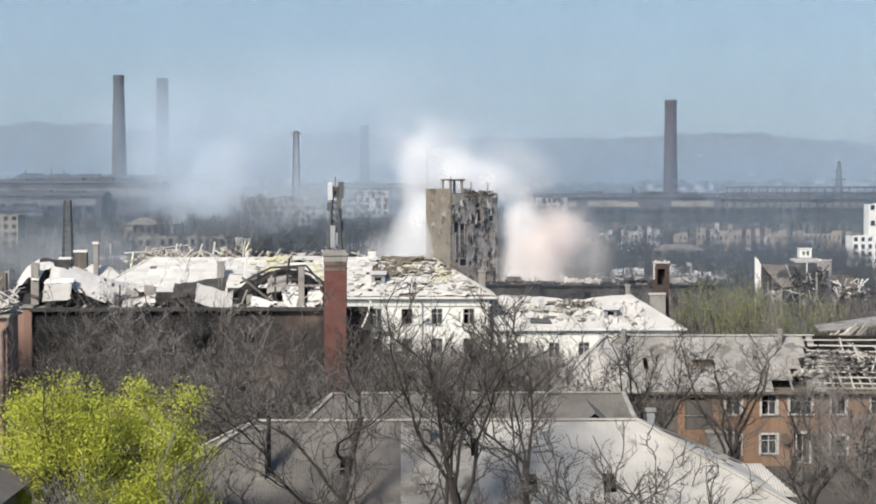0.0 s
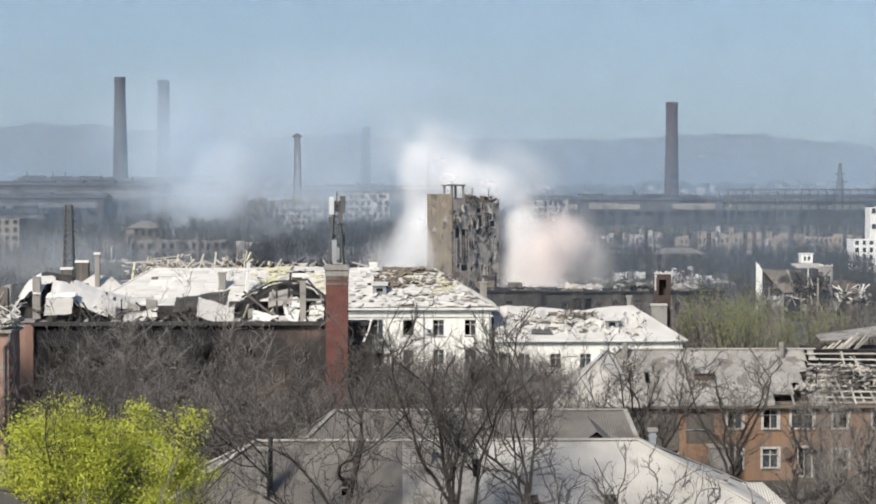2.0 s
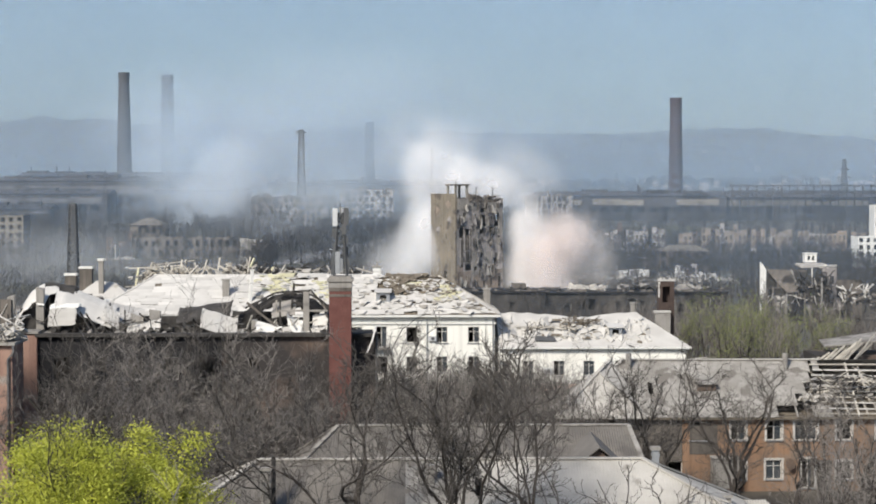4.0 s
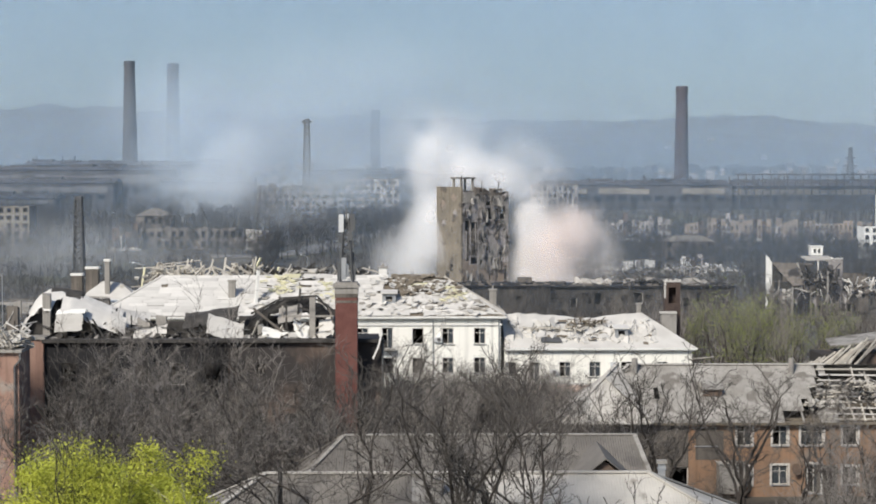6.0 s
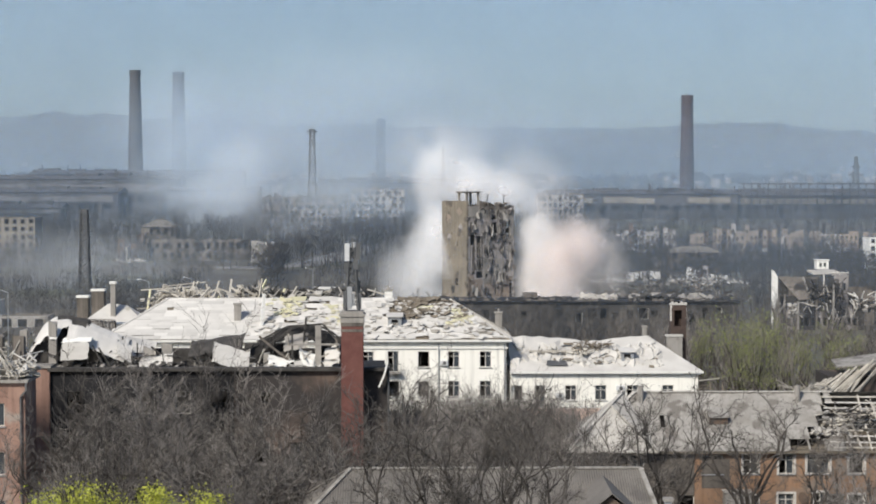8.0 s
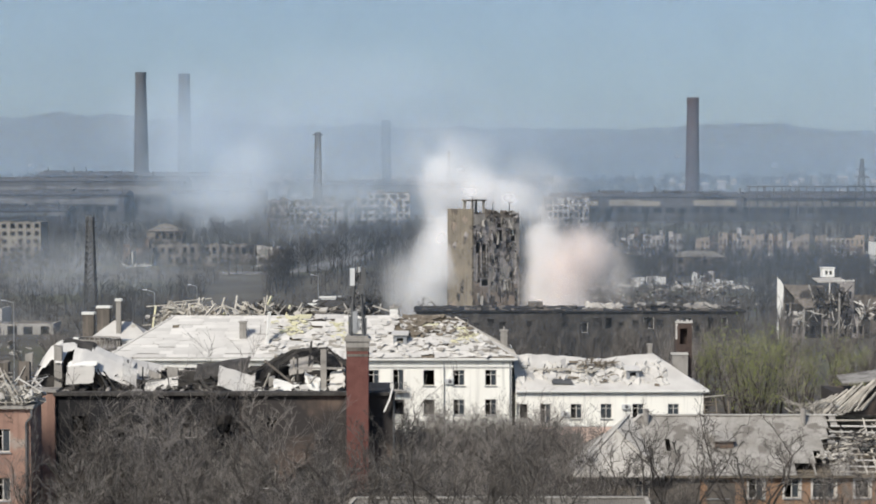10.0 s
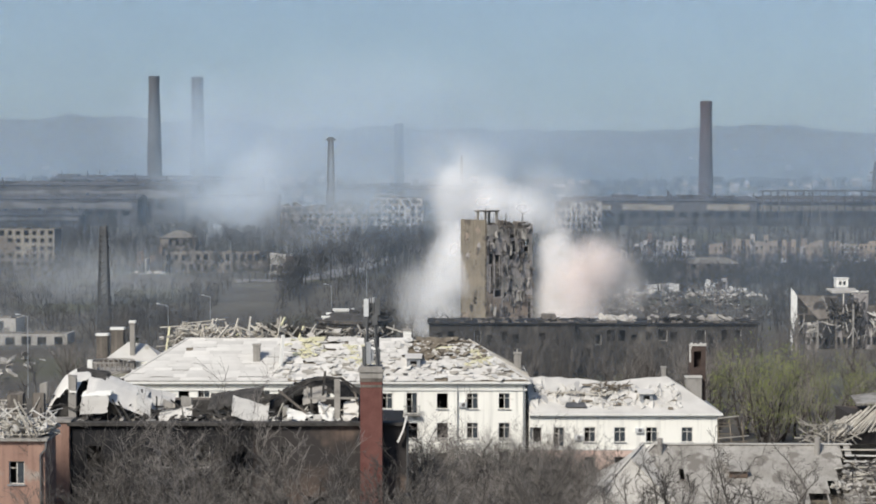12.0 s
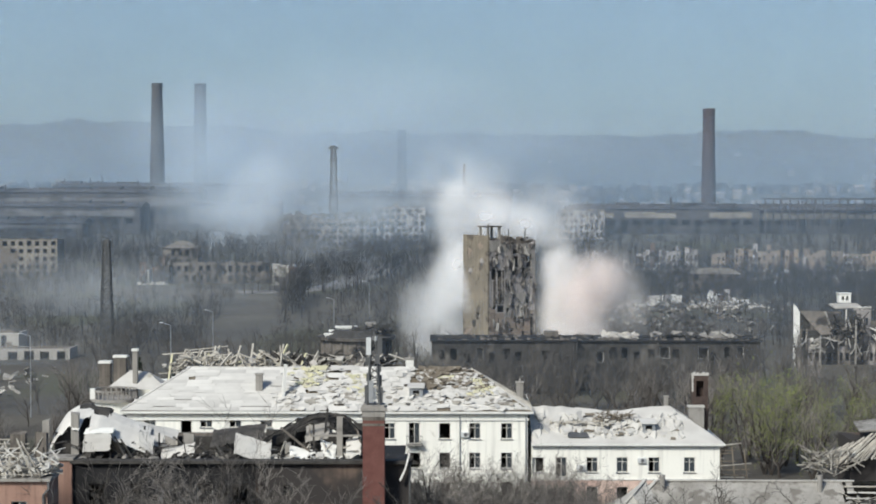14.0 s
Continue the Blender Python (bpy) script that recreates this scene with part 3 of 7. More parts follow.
    # torn scraps, yellow insulation and battens strewn over the damaged part
    def strewn(count, where, size, thick, lift):
        q = bmesh.new()
        while count:
            x, g = where()
            if x > x1 + e - (x1 + e - rx1) * g - 0.6:
                continue
            count -= 1
            m = Matrix.Translation((x, y0 - e + (ym - y0 + e) * g, 10.6 + (zr - 10.6) * g + lift + rng.uniform(0, 0.05))) @ Euler((slope + rng.uniform(-0.12, 0.16), rng.uniform(-0.12, 0.12), rng.uniform(-0.9, 0.9))).to_matrix().to_4x4()
            w_, d_ = size * rng.uniform(0.3, 1.0), size * rng.uniform(0.12, 0.42)
            vs = box(q, -w_, w_, -d_, d_, 0, thick, m)
            for v_ in vs:
                v_.co += Vector((rng.uniform(-0.2, 0.2), rng.uniform(-0.08, 0.08), rng.uniform(-0.03, 0.05)))
        return q

    part("torn_sheeting", strewn(150, lambda: (rng.uniform(-18, 9.5), rng.uniform(0.03, 0.5)), 0.9, 0.03, 0.1), M["sheet"], roof, "scraps of pale torn sheeting")
    part("torn_sheeting", strewn(90, lambda: (rng.uniform(-18, 3), rng.uniform(0.5, 0.97)), 0.6, 0.03, 0.11), M["sheet"], roof)
    part("torn_sheeting", strewn(70, lambda: (rng.uniform(-2, 7), rng.uniform(0.45, 0.85)), 0.55, 0.03, 0.14), M["sheet"], roof)
    part("broken_batten", strewn(80, lambda: (rng.uniform(-2, 7), rng.uniform(0.5, 0.97)), 1.0, 0.05, 0.1), M["boards"], roof, "bared brown battens")
    part("broken_batten", strewn(60, lambda: (rng.uniform(-17, 8), rng.uniform(0.1, 0.6)), 0.7, 0.05, 0.13), M["timber"], roof, "grey battens")
    part("torn_sheeting", strewn(36, lambda: (rng.gauss(-14.4, 0.8), rng.uniform(0.5, 0.97)), 0.5, 0.05, 0.15), M["insulation"], roof, "torn yellow insulation")
    part("torn_sheeting", strewn(24, lambda: (rng.gauss(-8.6, 0.8), rng.uniform(0.3, 0.8)), 0.5, 0.05, 0.15), M["insulation"], roof)
    part("torn_sheeting", strewn(40, lambda: (rng.gauss(5.0, 0.9), rng.uniform(0.3, 0.75)), 0.5, 0.05, 0.15), M["insulation"], roof)
    # bared rafters on the end slope
    for i in range(7):
        t = (i + 0.5) / 7
        p = Vector((x1 + e, y0 - e + (y1 - y0 + 2 * e) * t * 0.55, 10.75))
        bm = bmesh.new()
        bar(bm, p, r1.lerp(p, 0.02) + Vector((0, 0, 0.3)), 0.12, 0.16)
        part("rafter", bm, M["timber"], roof)
    # dormers
    for x, g in ((-2.5, 0.33),):
        dormer(b, x, y0 - e + (ym - y0 + e) * g - 0.4, 10.6 + (zr - 10.6) * g - 0.35)
    return b


def dormer(parent, x, y, z, w=1.5, h=1.35):
    dm = bmesh.new()
    holed(dm, x - w / 2, x + w / 2, z, z + h, y, 0.12, [(x - 0.35, x + 0.35, z + 0.45, z + 1.05)])
    box(dm, x - w / 2, x - w / 2 + 0.1, y + 0.12, y + 1.7, z, z + h)
    box(dm, x + w / 2 - 0.1, x + w / 2, y + 0.12, y + 1.7, z, z + h)
    d = part("dormer", dm, M["zinc"], parent, "grey boarded dormer")
    # near-black backing in place of the dark inside the dormer
    bm = bmesh.new()
    box(bm, x - w / 2 + 0.1, x + w / 2 - 0.1, y + 0.5, y + 0.55, z, z + h)
    part("lining", bm, M["room"], d)
    bm = bmesh.new()
    slab(bm, [(x - w / 2 - 0.2, y - 0.25, z + h + 0.1), (x + w / 2 + 0.2, y - 0.25, z + h + 0.1), (x + w / 2 + 0.2, y + 2.1, z + h + 0.35), (x - w / 2 - 0.2, y + 2.1, z + h + 0.35)], 0.09)
    part("dormer_roof", bm, M["sheet"], d)


pale_building()


def pale_wing():
    rng = random.Random(5)
    b = thing("apartment_house_wing", "lower cream wing with pink ground floor and torn roof", "building")
    x0, x1, y0, y1, z0, ze = 10.25, 30.9, 178.9, 190.5, -2.6, 6.7
    wins = [(x - 0.62, 3.85, 1.25, 1.65, st) for x, st in ((10.95, "gutted"), (16.9, "half"), (20.2, "glazed"), (23.7, "half"), (27.6, "glazed"))]
    wins.append((12.9, 3.3, 1.2, 2.2, "half"))
    low = [(x - 0.62, 0.6, 1.25, 1.65, "gutted") for x in (11.2, 13.7, 16.9, 20.2, 23.7, 27.6)]
    holes = [(x, x + w, z, z + h) for x, z, w, h, _ in wins + low]
    bm = bmesh.new()
    holed(bm, x0, x1, 3.05, ze, y0, 0.45, holes)
    part("wall", bm, M["cream"], b)
    bm = bmesh.new()
    holed(bm, x0, x1, z0, 3.046, y0, 0.45, holes)
    part("wall", bm, M["pink"], b, "pink plastered ground-floor wall")
    bm = bmesh.new()
    box(bm, x0 - 0.05, x1 + 0.05, y0 - 0.08, y0 - 0.003, 2.98, 3.16)
    part("string_course", bm, M["white"], b)
    for xa in (x0, x1 - 0.45):
        bm = bmesh.new()
        box(bm, xa, xa + 0.45, y0 + 0.45, y1, z0, ze)
        part("wall", bm, M["cream"], b)
    bm = bmesh.new()
    box(bm, x0 + 0.45, x1 - 0.45, y1 - 0.45, y1, z0, ze)
    part("wall", bm, M["cream"], b)
    # inner wall and floors take the same near-black indoor shade colour
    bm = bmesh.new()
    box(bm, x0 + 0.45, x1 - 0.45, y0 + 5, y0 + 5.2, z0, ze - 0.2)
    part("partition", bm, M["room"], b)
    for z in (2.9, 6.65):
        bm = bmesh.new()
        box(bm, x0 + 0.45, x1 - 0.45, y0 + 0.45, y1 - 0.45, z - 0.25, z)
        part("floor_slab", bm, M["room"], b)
    for x, z, w, h, st in wins + low:
        window(b, x, z, w, h, y0, st)
    for o, za, zb in ((0.3, 6.7, 6.85), (0.55, 6.854, 7.05)):
        bm = bmesh.new()
        box(bm, x0 - 0.02, x1 + o, y0 - o, y1 + o, za, zb)
        part("cornice", bm, M["white"], b)
    # torn hip roof
    e, ym, zr, rx0, rx1 = 0.5, 184.8, 10.5, 10.3, 26.2
    bm = bmesh.new()
    cols = 40
    top = []
    for i in range(cols + 1):
        row = []
        for k in range(9):
            g = k / 8
            x = (x0) + ((x1 + e) - (x1 + e - rx1) * g - x0) * i / cols
            sag = -0.55 * math.exp(-((x - 19.5) / 4.0) ** 2) * g - 0.35 * abs(noise.noise((x * 0.5, g * 3, 7))) * g
            row.append(bm.verts.new((x, y0 - e + (ym - y0 + e) * g, 7.05 + (zr - 7.05) * g + sag)))
        top.append(row)
    for p, q in zip(top, top[1:]):
        for k in range(8):
            bm.faces.new((p[k], q[k], q[k + 1], p[k + 1]))
    back = [bm.verts.new((x0, y1 + e, 7.05)), bm.verts.new((x1 + e, y1 + e, 7.05))]
    bm.faces.new([r[8] for r in top] + [back[1], back[0]])
    bm.faces.new(top[-1] + [back[1]])
    roof = part("roof", bm, M["sheet"], b, "sagging pale roofing with torn edges")
    bm = chunks(rng, 120, (19, 181.4, 8.9), (8.2, 1.8, 0.1), 0.55)
    for v in bm.verts:
        v.co.z += (v.co.y - 181.4) * 0.56 - 0.25
    part("torn_sheeting", bm, M["sheet"], roof)
    bm = beams(rng, 46, (19.6, 182.6, 9.55), (1.9, 0.9, 0.25), 2.4, 0.09, 0.25)
    part("broken_batten", bm, M["boards"], roof, "heap of broken brown battens")
    bm = beams(rng, 30, (15.5, 181.6, 8.95), (4.0, 0.9, 0.1), 2.0, 0.16, 0.1)
    part("broken_batten", bm, M["timber"], roof)
    for i in range(11):
        x, g = rng.uniform(11.5, 27.0), rng.uniform(0.06, 0.75)
        w = rng.uniform(0.4, 2.4)
        bm = bmesh.new()
        slab(bm, [(x, 178.4 + 6.4 * g, 7.2 + 3.3 * g), (x + w, 178.4 + 6.4 * g, 7.2 + 3.3 * g + rng.uniform(-0.06, 0.06)), (x + w * 0.9, 178.7 + 6.4 * g, 7.36 + 3.3 * g), (x + 0.1, 178.75 + 6.4 * g, 7.38 + 3.3 * g)], 0.06)
        part("bared_board", bm, M["boards"], roof)
    dormer(b, 23.3, 180.3, 7.75, 1.4, 1.25)
    bm = bmesh.new()
    slab(bm, [(14.2, 179.2, 7.75), (16.6, 179.2, 7.7), (16.4, 180.0, 8.1), (14.4, 180.1, 8.15)], 0.05)
    part("tarp", bm, M["steel"], roof, "dark tarpaulin scrap")
    return b


pale_wing()
stack("chimney_stack", "grey plastered chimney on the pale roof", -20.0, 182.0, 11.6, 14.4, 0.75, 0.6, M["concrete"])
stack("chimney_stack", "grey plastered chimney at the roof's end", 9.2, 184.6, 10.4, 13.2, 0.75, 0.6, M["concrete"], pots=1)
stack("chimney_stack", "small pale chimney behind the ridge", -3.3, 187.4, 13.4, 15.6, 0.9, 0.7, M["white"], pots=1)
stack("chimney_stack", "slender pale chimney with a broad white cap", -35.3, 190.0, 9.0, 16.35, 0.55, 0.6, M["concrete"], 0.28, M["white"])
stack("chimney_stack", "stout grey chimney with a white cap", -37.6, 193.0, 8.0, 15.3, 1.45, 1.0, M["soot"], 0.26, M["white"])
stack("chimney_stack", "stout grey chimney with a white cap", -39.8, 195.0, 8.0, 14.4, 1.3, 1.0, M["soot"], 0.26, M["white"])
stack("chimney_stack", "small chimney on the lower wing", 25.9, 185.6, 9.6, 11.5, 0.45, 0.45, M["concrete"])
p = thing("vent_pipe", "white painted vent pipe leaning on the roof", "pipe", -17.3, 180.8, 11.2)
bm = bmesh.new()
bar(bm, (0, 0, 0), (0.35, 0.1, 4.3), 0.5, 0.3)
part("pipe", bm, M["white"], p)
bm = bmesh.new()
box(bm, -0.35, 0.35, -0.3, 0.3, -0.1, 0.1)
part("base_plate", bm, M["zinc"], p)

# open-topped brick shaft behind the lower wing
rng = random.Random(8)
p = thing("brick_shaft", "sooty brick shaft with a pale broken rim", "chimney", 29.3, 184.0, -2.6)
bm = bmesh.new()
box(bm, -1.2, 0.5, -1.2, -0.404, 0, 13.1)
part("base", bm, M["concrete"], p)
bm = bmesh.new()
box(bm, -1.35, 0.55, -1.3, -0.404, 13.104, 13.3)
part("ledge", bm, M["sheet"], p)
bm = bmesh.new()
holed(bm, -0.7, 1.05, 0, 16.6, -0.4, 0.25, [(-0.3, 0.55, 14.2, 16.0)])
box(bm, -0.7, -0.45, -0.15, 1.0, 0, 16.6), box(bm, 0.8, 1.05, -0.15, 1.0, 0, 16.6), box(bm, -0.45, 0.8, 0.75, 1.0, 0, 16.4)
part("shaft", bm, M["dark_brick"], p)
bm = bmesh.new()
for i in range(9):
    h_ = 16.604 + rng.uniform(0.12, 0.36)
    box(bm, -0.78 + i * 0.21, -0.58 + i * 0.21, -0.5, 0.2, 16.604, h_)
for i in range(5):
    box(bm, -0.8, -0.66 + rng.uniform(0.0, 0.12), -0.47, -0.403, 14.8 + i * 0.36, 15.12 + i * 0.36)
part("rim", bm, M["sheet"], p, "pale broken mortar rim")

# rear wing with a stripped roof and the balustraded bay
p = thing("rear_wing", "rear wing with a stripped rafter roof", "building")
bm = bmesh.new()
box(bm, -37.0, -10, 195, 206, -3, 11.0)
part("wall", bm, M["cream"], p)
bm = bmesh.new()
drum(bm, -37.0, 186.4, -2.6, 10.8, 2.2, 2.2, 28)
part("bay", bm, M["cream"], p, "rounded plastered bay")
bm = bmesh.new()
drum(bm, -37.0, 186.4, 10.804, 11.1, 2.7, 2.7, 28)
part("bay_cornice", bm, M["concrete"], p)
bm = bmesh.new()
drum(bm, 0, 0, 0, 0.85, 0.09, 0.09, 6)
baluster = mesh_of("baluster", bm, M["concrete"])
for i in range(26):
    a = 2 * math.pi * i / 26
    part("baluster", baluster, None, p, at=pose(-37.0 + 2.45 * math.cos(a), 186.4 + 2.45 * math.sin(a), 11.104))
bm = bmesh.new()
for i in range(28):
    a, c = 2 * math.pi * i / 28, 2 * math.pi * (i + 1) / 28
    bar(bm, (-37.0 + 2.45 * math.cos(a), 186.4 + 2.45 * math.sin(a), 12.02), (-37.0 + 2.45 * math.cos(c), 186.4 + 2.45 * math.sin(c), 12.02), 0.2, 0.14)
part("rail", bm, M["concrete"], p)
# white hipped roof over the bay's corner, and the balustrade's end post
bm = bmesh.new()
v = [bm.verts.new(q) for q in ((-38.4, 189.0, 11.9), (-31.4, 189.0, 11.6), (-34.0, 191.4, 13.5), (-36.1, 191.4, 13.7), (-38.0, 193.4, 11.9), (-31.4, 193.4, 11.6))]
for q in ((0, 1, 2, 3), (1, 5, 2), (5, 4, 3, 2), (4, 0, 3), (0, 4, 5, 1)):
    bm.faces.new([v[i] for i in q])
part("corner_roof", bm, M["sheet"], p, "white sheet hip over the corner")
bm = bmesh.new()
box(bm, -39.5, -38.95, 184.8, 185.3, 11.104, 12.3)
part("end_post", bm, M["white"], p)
rng = random.Random(3)
for i in range(30):
    x = -32.5 + i * 0.6
    bm = bmesh.new()
    j = rng.uniform(-1.6, 1.6)
    bar(bm, (x, 195.2 + rng.uniform(-0.5, 1), 11.0), (x + j + 0.9, 199.6 + rng.uniform(-1.6, 0.6), 14.6 + rng.uniform(-1.6, 1.4)), 0.2, 0.26)
    part("rafter", bm, M["timber"] if i % 5 else M["insulation"], p)
for i in range(9):
    bm = bmesh.new()
    x = rng.uniform(-34, -24)
    bar(bm, (x, 196 + i * 0.5, 11.8 + i * 0.42), (x + rng.uniform(4, 9), 196 + i * 0.5, 11.9 + i * 0.42 + rng.uniform(-1.0, 0.8)), 0.1, 0.12)
    part("batten", bm, M["timber"], p)
part("fallen_timber", beams(rng, 130, (-25, 197, 13.9), (7.0, 1.5, 1.0), 3.2, 0.2, 0.7), M["timber"], p)
part("fallen_timber", beams(rng, 120, (-14, 199, 13.8), (8, 1.5, 0.9), 3.0, 0.18, 0.7), M["charred"], p, "charred timber")
part("fallen_timber", beams(rng, 40, (-13, 198, 14.0), (8, 1.2, 0.7), 3.0, 0.12, 0.5), M["timber"], p)
part("debris", chunks(rng, 60, (-20, 196.5, 14.0), (13, 1.2, 0.7), 0.5), M["rubble"], p)


# ---- the burnt-out house in front of it ----
def burnt_house():
    rng = random.Random(21)
    b = thing("burnt_house", "burnt-out house with soot-black front and fallen roof", "building")
    y0, y1, z0, ze = 136.0, 149.5, -2.4, 12.0
    wins = [(x, z, 1.3, 1.9) for x in (-29.2, -26.2, -23.2, -20.2, -17.2) for z in (0.4, 4.1, 8.4)]
    wins2 = [(x, z, 1.3, 1.9) for x in (-13.6, -10.6, -3.9) for z in (0.4, 4.1)] + [(-13.0, 9.3, 0.8, 0.9)]
    bm = bmesh.new()
    holed(bm, -30.55, -15.3, z0, ze, y0, 0.5, [(x, x + w, z, z + h) for x, z, w, h in wins])
    part("wall", bm, M["burnt"], b, "soot-black burnt front wall")
    bm = bmesh.new()
    holed(bm, -15.296, -2.5, z0, ze, y0 + 0.02, 0.5, [(x, x + w, z, z + h) for x, z, w, h in wins2])
    part("wall", bm, M["scorched"], b, "brown scorched front wall")
    for x, z, w, h in wins + wins2:
        if rng.random() < 0.6:
            window(b, x, z, w, h, y0 + 0.1, "gutted", sill=False)
    bm = bmesh.new()
    box(bm, -33.0, -30.554, y0 - 0.35, y0 + 1.6, z0, 12.3)
    part("corner_pier", bm, M["terracotta"], b, "terracotta plastered corner pier")
    bm = bmesh.new()
    box(bm, -33.15, -30.4, y0 - 0.5, y0 + 1.7, 12.304, 12.5)
    part("pier_cap", bm, M["concrete"], b)
    for xa in (-31.4, -2.95):
        bm = bmesh.new()
        box(bm, xa, xa + 0.45, y0 + 1.7 if xa < -20 else y0 + 0.53, y1 if xa < -20 else 141.0, z0, ze)
        part("wall", bm, M["scorched"], b)
    bm = bmesh.new()
    holed(bm, -30.9, -6.4, z0, 12.6, y1 - 0.5, 0.5, [(-28 + 3.2 * i, -26.6 + 3.2 * i, 9.2, 11.2) for i in range(8)])
    part("wall", bm, M["soot"], b)
    bm = bmesh.new()
    box(bm, -30.9, -2.98, y0 + 0.55, y1 - 0.55, 7.4, 7.7)
    part("floor_slab", bm, M["burnt"], b)
    bm = bmesh.new()
    box(bm, -30.9, -2.98, y0 + 0.55, y1 - 0.55, 11.2, 11.5)
    part("floor_slab", bm, M["burnt"], b)
    bm = bmesh.new()
    box(bm, -30.7, -2.3, y0 - 0.45, y0 + 0.6, 12.024, 12.3)
    part("cornice", bm, M["charred"], b, "charred cornice")
    # surviving curved pieces of the sheet roof
    def bent(x0, x1, ya, yb, za, zb, bulge, name, material, twist=0.0):
        bm = bmesh.new()
        n, k = 14, 8
        grid = []
        for i in range(n + 1):
            row = []
            for j in range(k + 1):
                u, v = i / n, j / k
                x = x0 + (x1 - x0) * u + rng.uniform(-0.05, 0.05)
                z = za + (zb - za) * v + bulge * math.sin(math.pi * v) + twist * (u - 0.5) + 0.12 * noise.noise((x, v * 5, za))
                if i in (0, n):
                    z += rng.uniform(-0.2, 0.15)
                row.append((x, ya + (yb - ya) * v, z))
            grid.append(row)
        thin_sheet(bm, grid, 0.05)
        part(name, bm, material, b)

    # the white dome left over the corner, torn open in front
    bm = bmesh.new()
    cols = []
    for i in range(49):
        x = -33.0 + 8.2 * i / 48
        top = float(np.interp(x, (-33.0, -32.2, -31.2, -29.0, -24.8), (14.2, 15.5, 16.15, 15.9, 14.2)))
        v0 = 0.04 + 0.2 * abs(noise.noise((x * 1.1, 2.0, 0)))
        if -30.3 < x < -29.6:
            v0 = 0.5 + 0.3 * noise.noise((x * 2.1, 7.0, 0))
        row = []
        for k in range(6):
            v = v0 + (1 - v0) * k / 5
            row.append((x, 137.6 + 3.8 * v, top - 1.7 * max(0.0, 1 - v) ** 1.5 + 0.05 * noise.noise((x * 2, v * 4, 1))))
        cols.append(row)
    thin_sheet(bm, cols, 0.05, lambda i, k: not (k > 2 and abs(cols[i][k][0] + 29.3) < 0.75 + 0.3 * noise.noise((cols[i][k][0] * 4, k, 1))))
    part("roof_sheet", bm, M["sheet"], b, "torn white sheet dome over the corner")
    bent(-30.9, -28.2, 140.0, 141.6, 15.2, 16.1, 0.15, "roof_sheet", M["charred"], -0.5)
    bent(-29.9, -27.6, 136.95, 137.4, 12.9, 14.3, 0.0, "roof_sheet", M["sheet"], 0.1)
    bent(-29.9, -27.4, 137.42, 138.6, 14.3, 14.6, 0.1, "roof_sheet", M["white"], 0.1)
    bent(-25.4, -24.2, 137.8, 139.0, 12.9, 14.2, 0.1, "roof_sheet", M["sheet"], -0.8)
    bent(-26.2, -22.6, 139.5, 142.5, 13.0, 14.2, 0.2, "roof_sheet", M["sheet"], -0.8)
    bent(-17.2, -14.2, 136.9, 138.2, 12.3, 13.8, 0.05, "roof_sheet", M["sheet"], -1.0)
    bent(-19.5, -14.9, 139.0, 141.5, 13.3, 14.3, 0.2, "roof_sheet", M["charred"], 0.7)
    bent(-11.4, -9.4, 139.2, 140.4, 13.5, 14.7, 0.1, "roof_sheet", M["concrete"], 0.4)
    bent(-12.6, -10.4, 137.6, 138.4, 12.2, 12.9, 0.1, "roof_sheet", M["white"], -0.4)
    bent(-7.9, -6.6, 137.8, 138.8, 12.2, 13.8, 0.1, "roof_sheet", M["sheet"], 0.5)
    bent(-10.0, -8.7, 138.0, 139.0, 12.2, 13.3, 0.1, "roof_sheet", M["white"], -0.5)
    bent(-23.6, -20.8, 138.4, 139.2, 12.2, 13.0, 0.1, "roof_sheet", M["sheet"], 0.4)
    # panels coloured black for the shade in the cavities behind the torn sheets
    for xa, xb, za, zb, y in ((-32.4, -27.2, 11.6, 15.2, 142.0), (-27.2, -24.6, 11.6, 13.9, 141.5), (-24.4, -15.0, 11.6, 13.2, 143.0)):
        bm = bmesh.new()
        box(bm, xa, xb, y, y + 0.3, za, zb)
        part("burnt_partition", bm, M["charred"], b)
    # the vaulted attic, burnt through: a black shell with its ribs
    bm = bmesh.new()
    arch = []
    for i in range(25):
        u = i / 24
        z = 12.0 + 3.1 * math.sin(math.pi * (0.04 + 0.90 * u ** 1.25)) ** 0.7
        x = -15.6 + 9.2 * u
        arch.append([bm.verts.new((x, 141.0 + 3.6 * k / 4, z - (0.9 * (1 - k / 4) ** 2) + rng.uniform(-0.14, 0.14))) for k in range(5)])
    for p_, q_ in zip(arch, arch[1:]):
        for k in range(4):
            if noise.noise((p_[k].co.x * 0.7, k * 0.8, 4.0)) < 0.5:
                bm.faces.new((p_[k], q_[k], q_[k + 1], p_[k + 1]))
    bmesh.ops.solidify(bm, geom=bm.faces[:], thickness=0.12)
    part("vault", bm, M["charred"], b, "charred shell of the vaulted attic")
    # black backing that puts shade into the vault's hollow
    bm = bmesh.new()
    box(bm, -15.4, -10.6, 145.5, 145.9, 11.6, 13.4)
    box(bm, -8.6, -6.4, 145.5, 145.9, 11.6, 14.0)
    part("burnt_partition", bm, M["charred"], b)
    for j, yy in enumerate((138.8, 140.6, 142.6)):
        bm = bmesh.new()
        pts = [Vector((-13.6 + 7.0 * i / 14 + 0.3 * j, yy + rng.uniform(-0.15, 0.15), 12.1 + (2.6 + 0.3 * j) * math.sin(math.pi * (0.05 + 0.9 * i / 14)) ** 0.6)) for i in range(15)]
        pts = pts[8:] if j == 0 else pts[:6] if j == 1 else pts
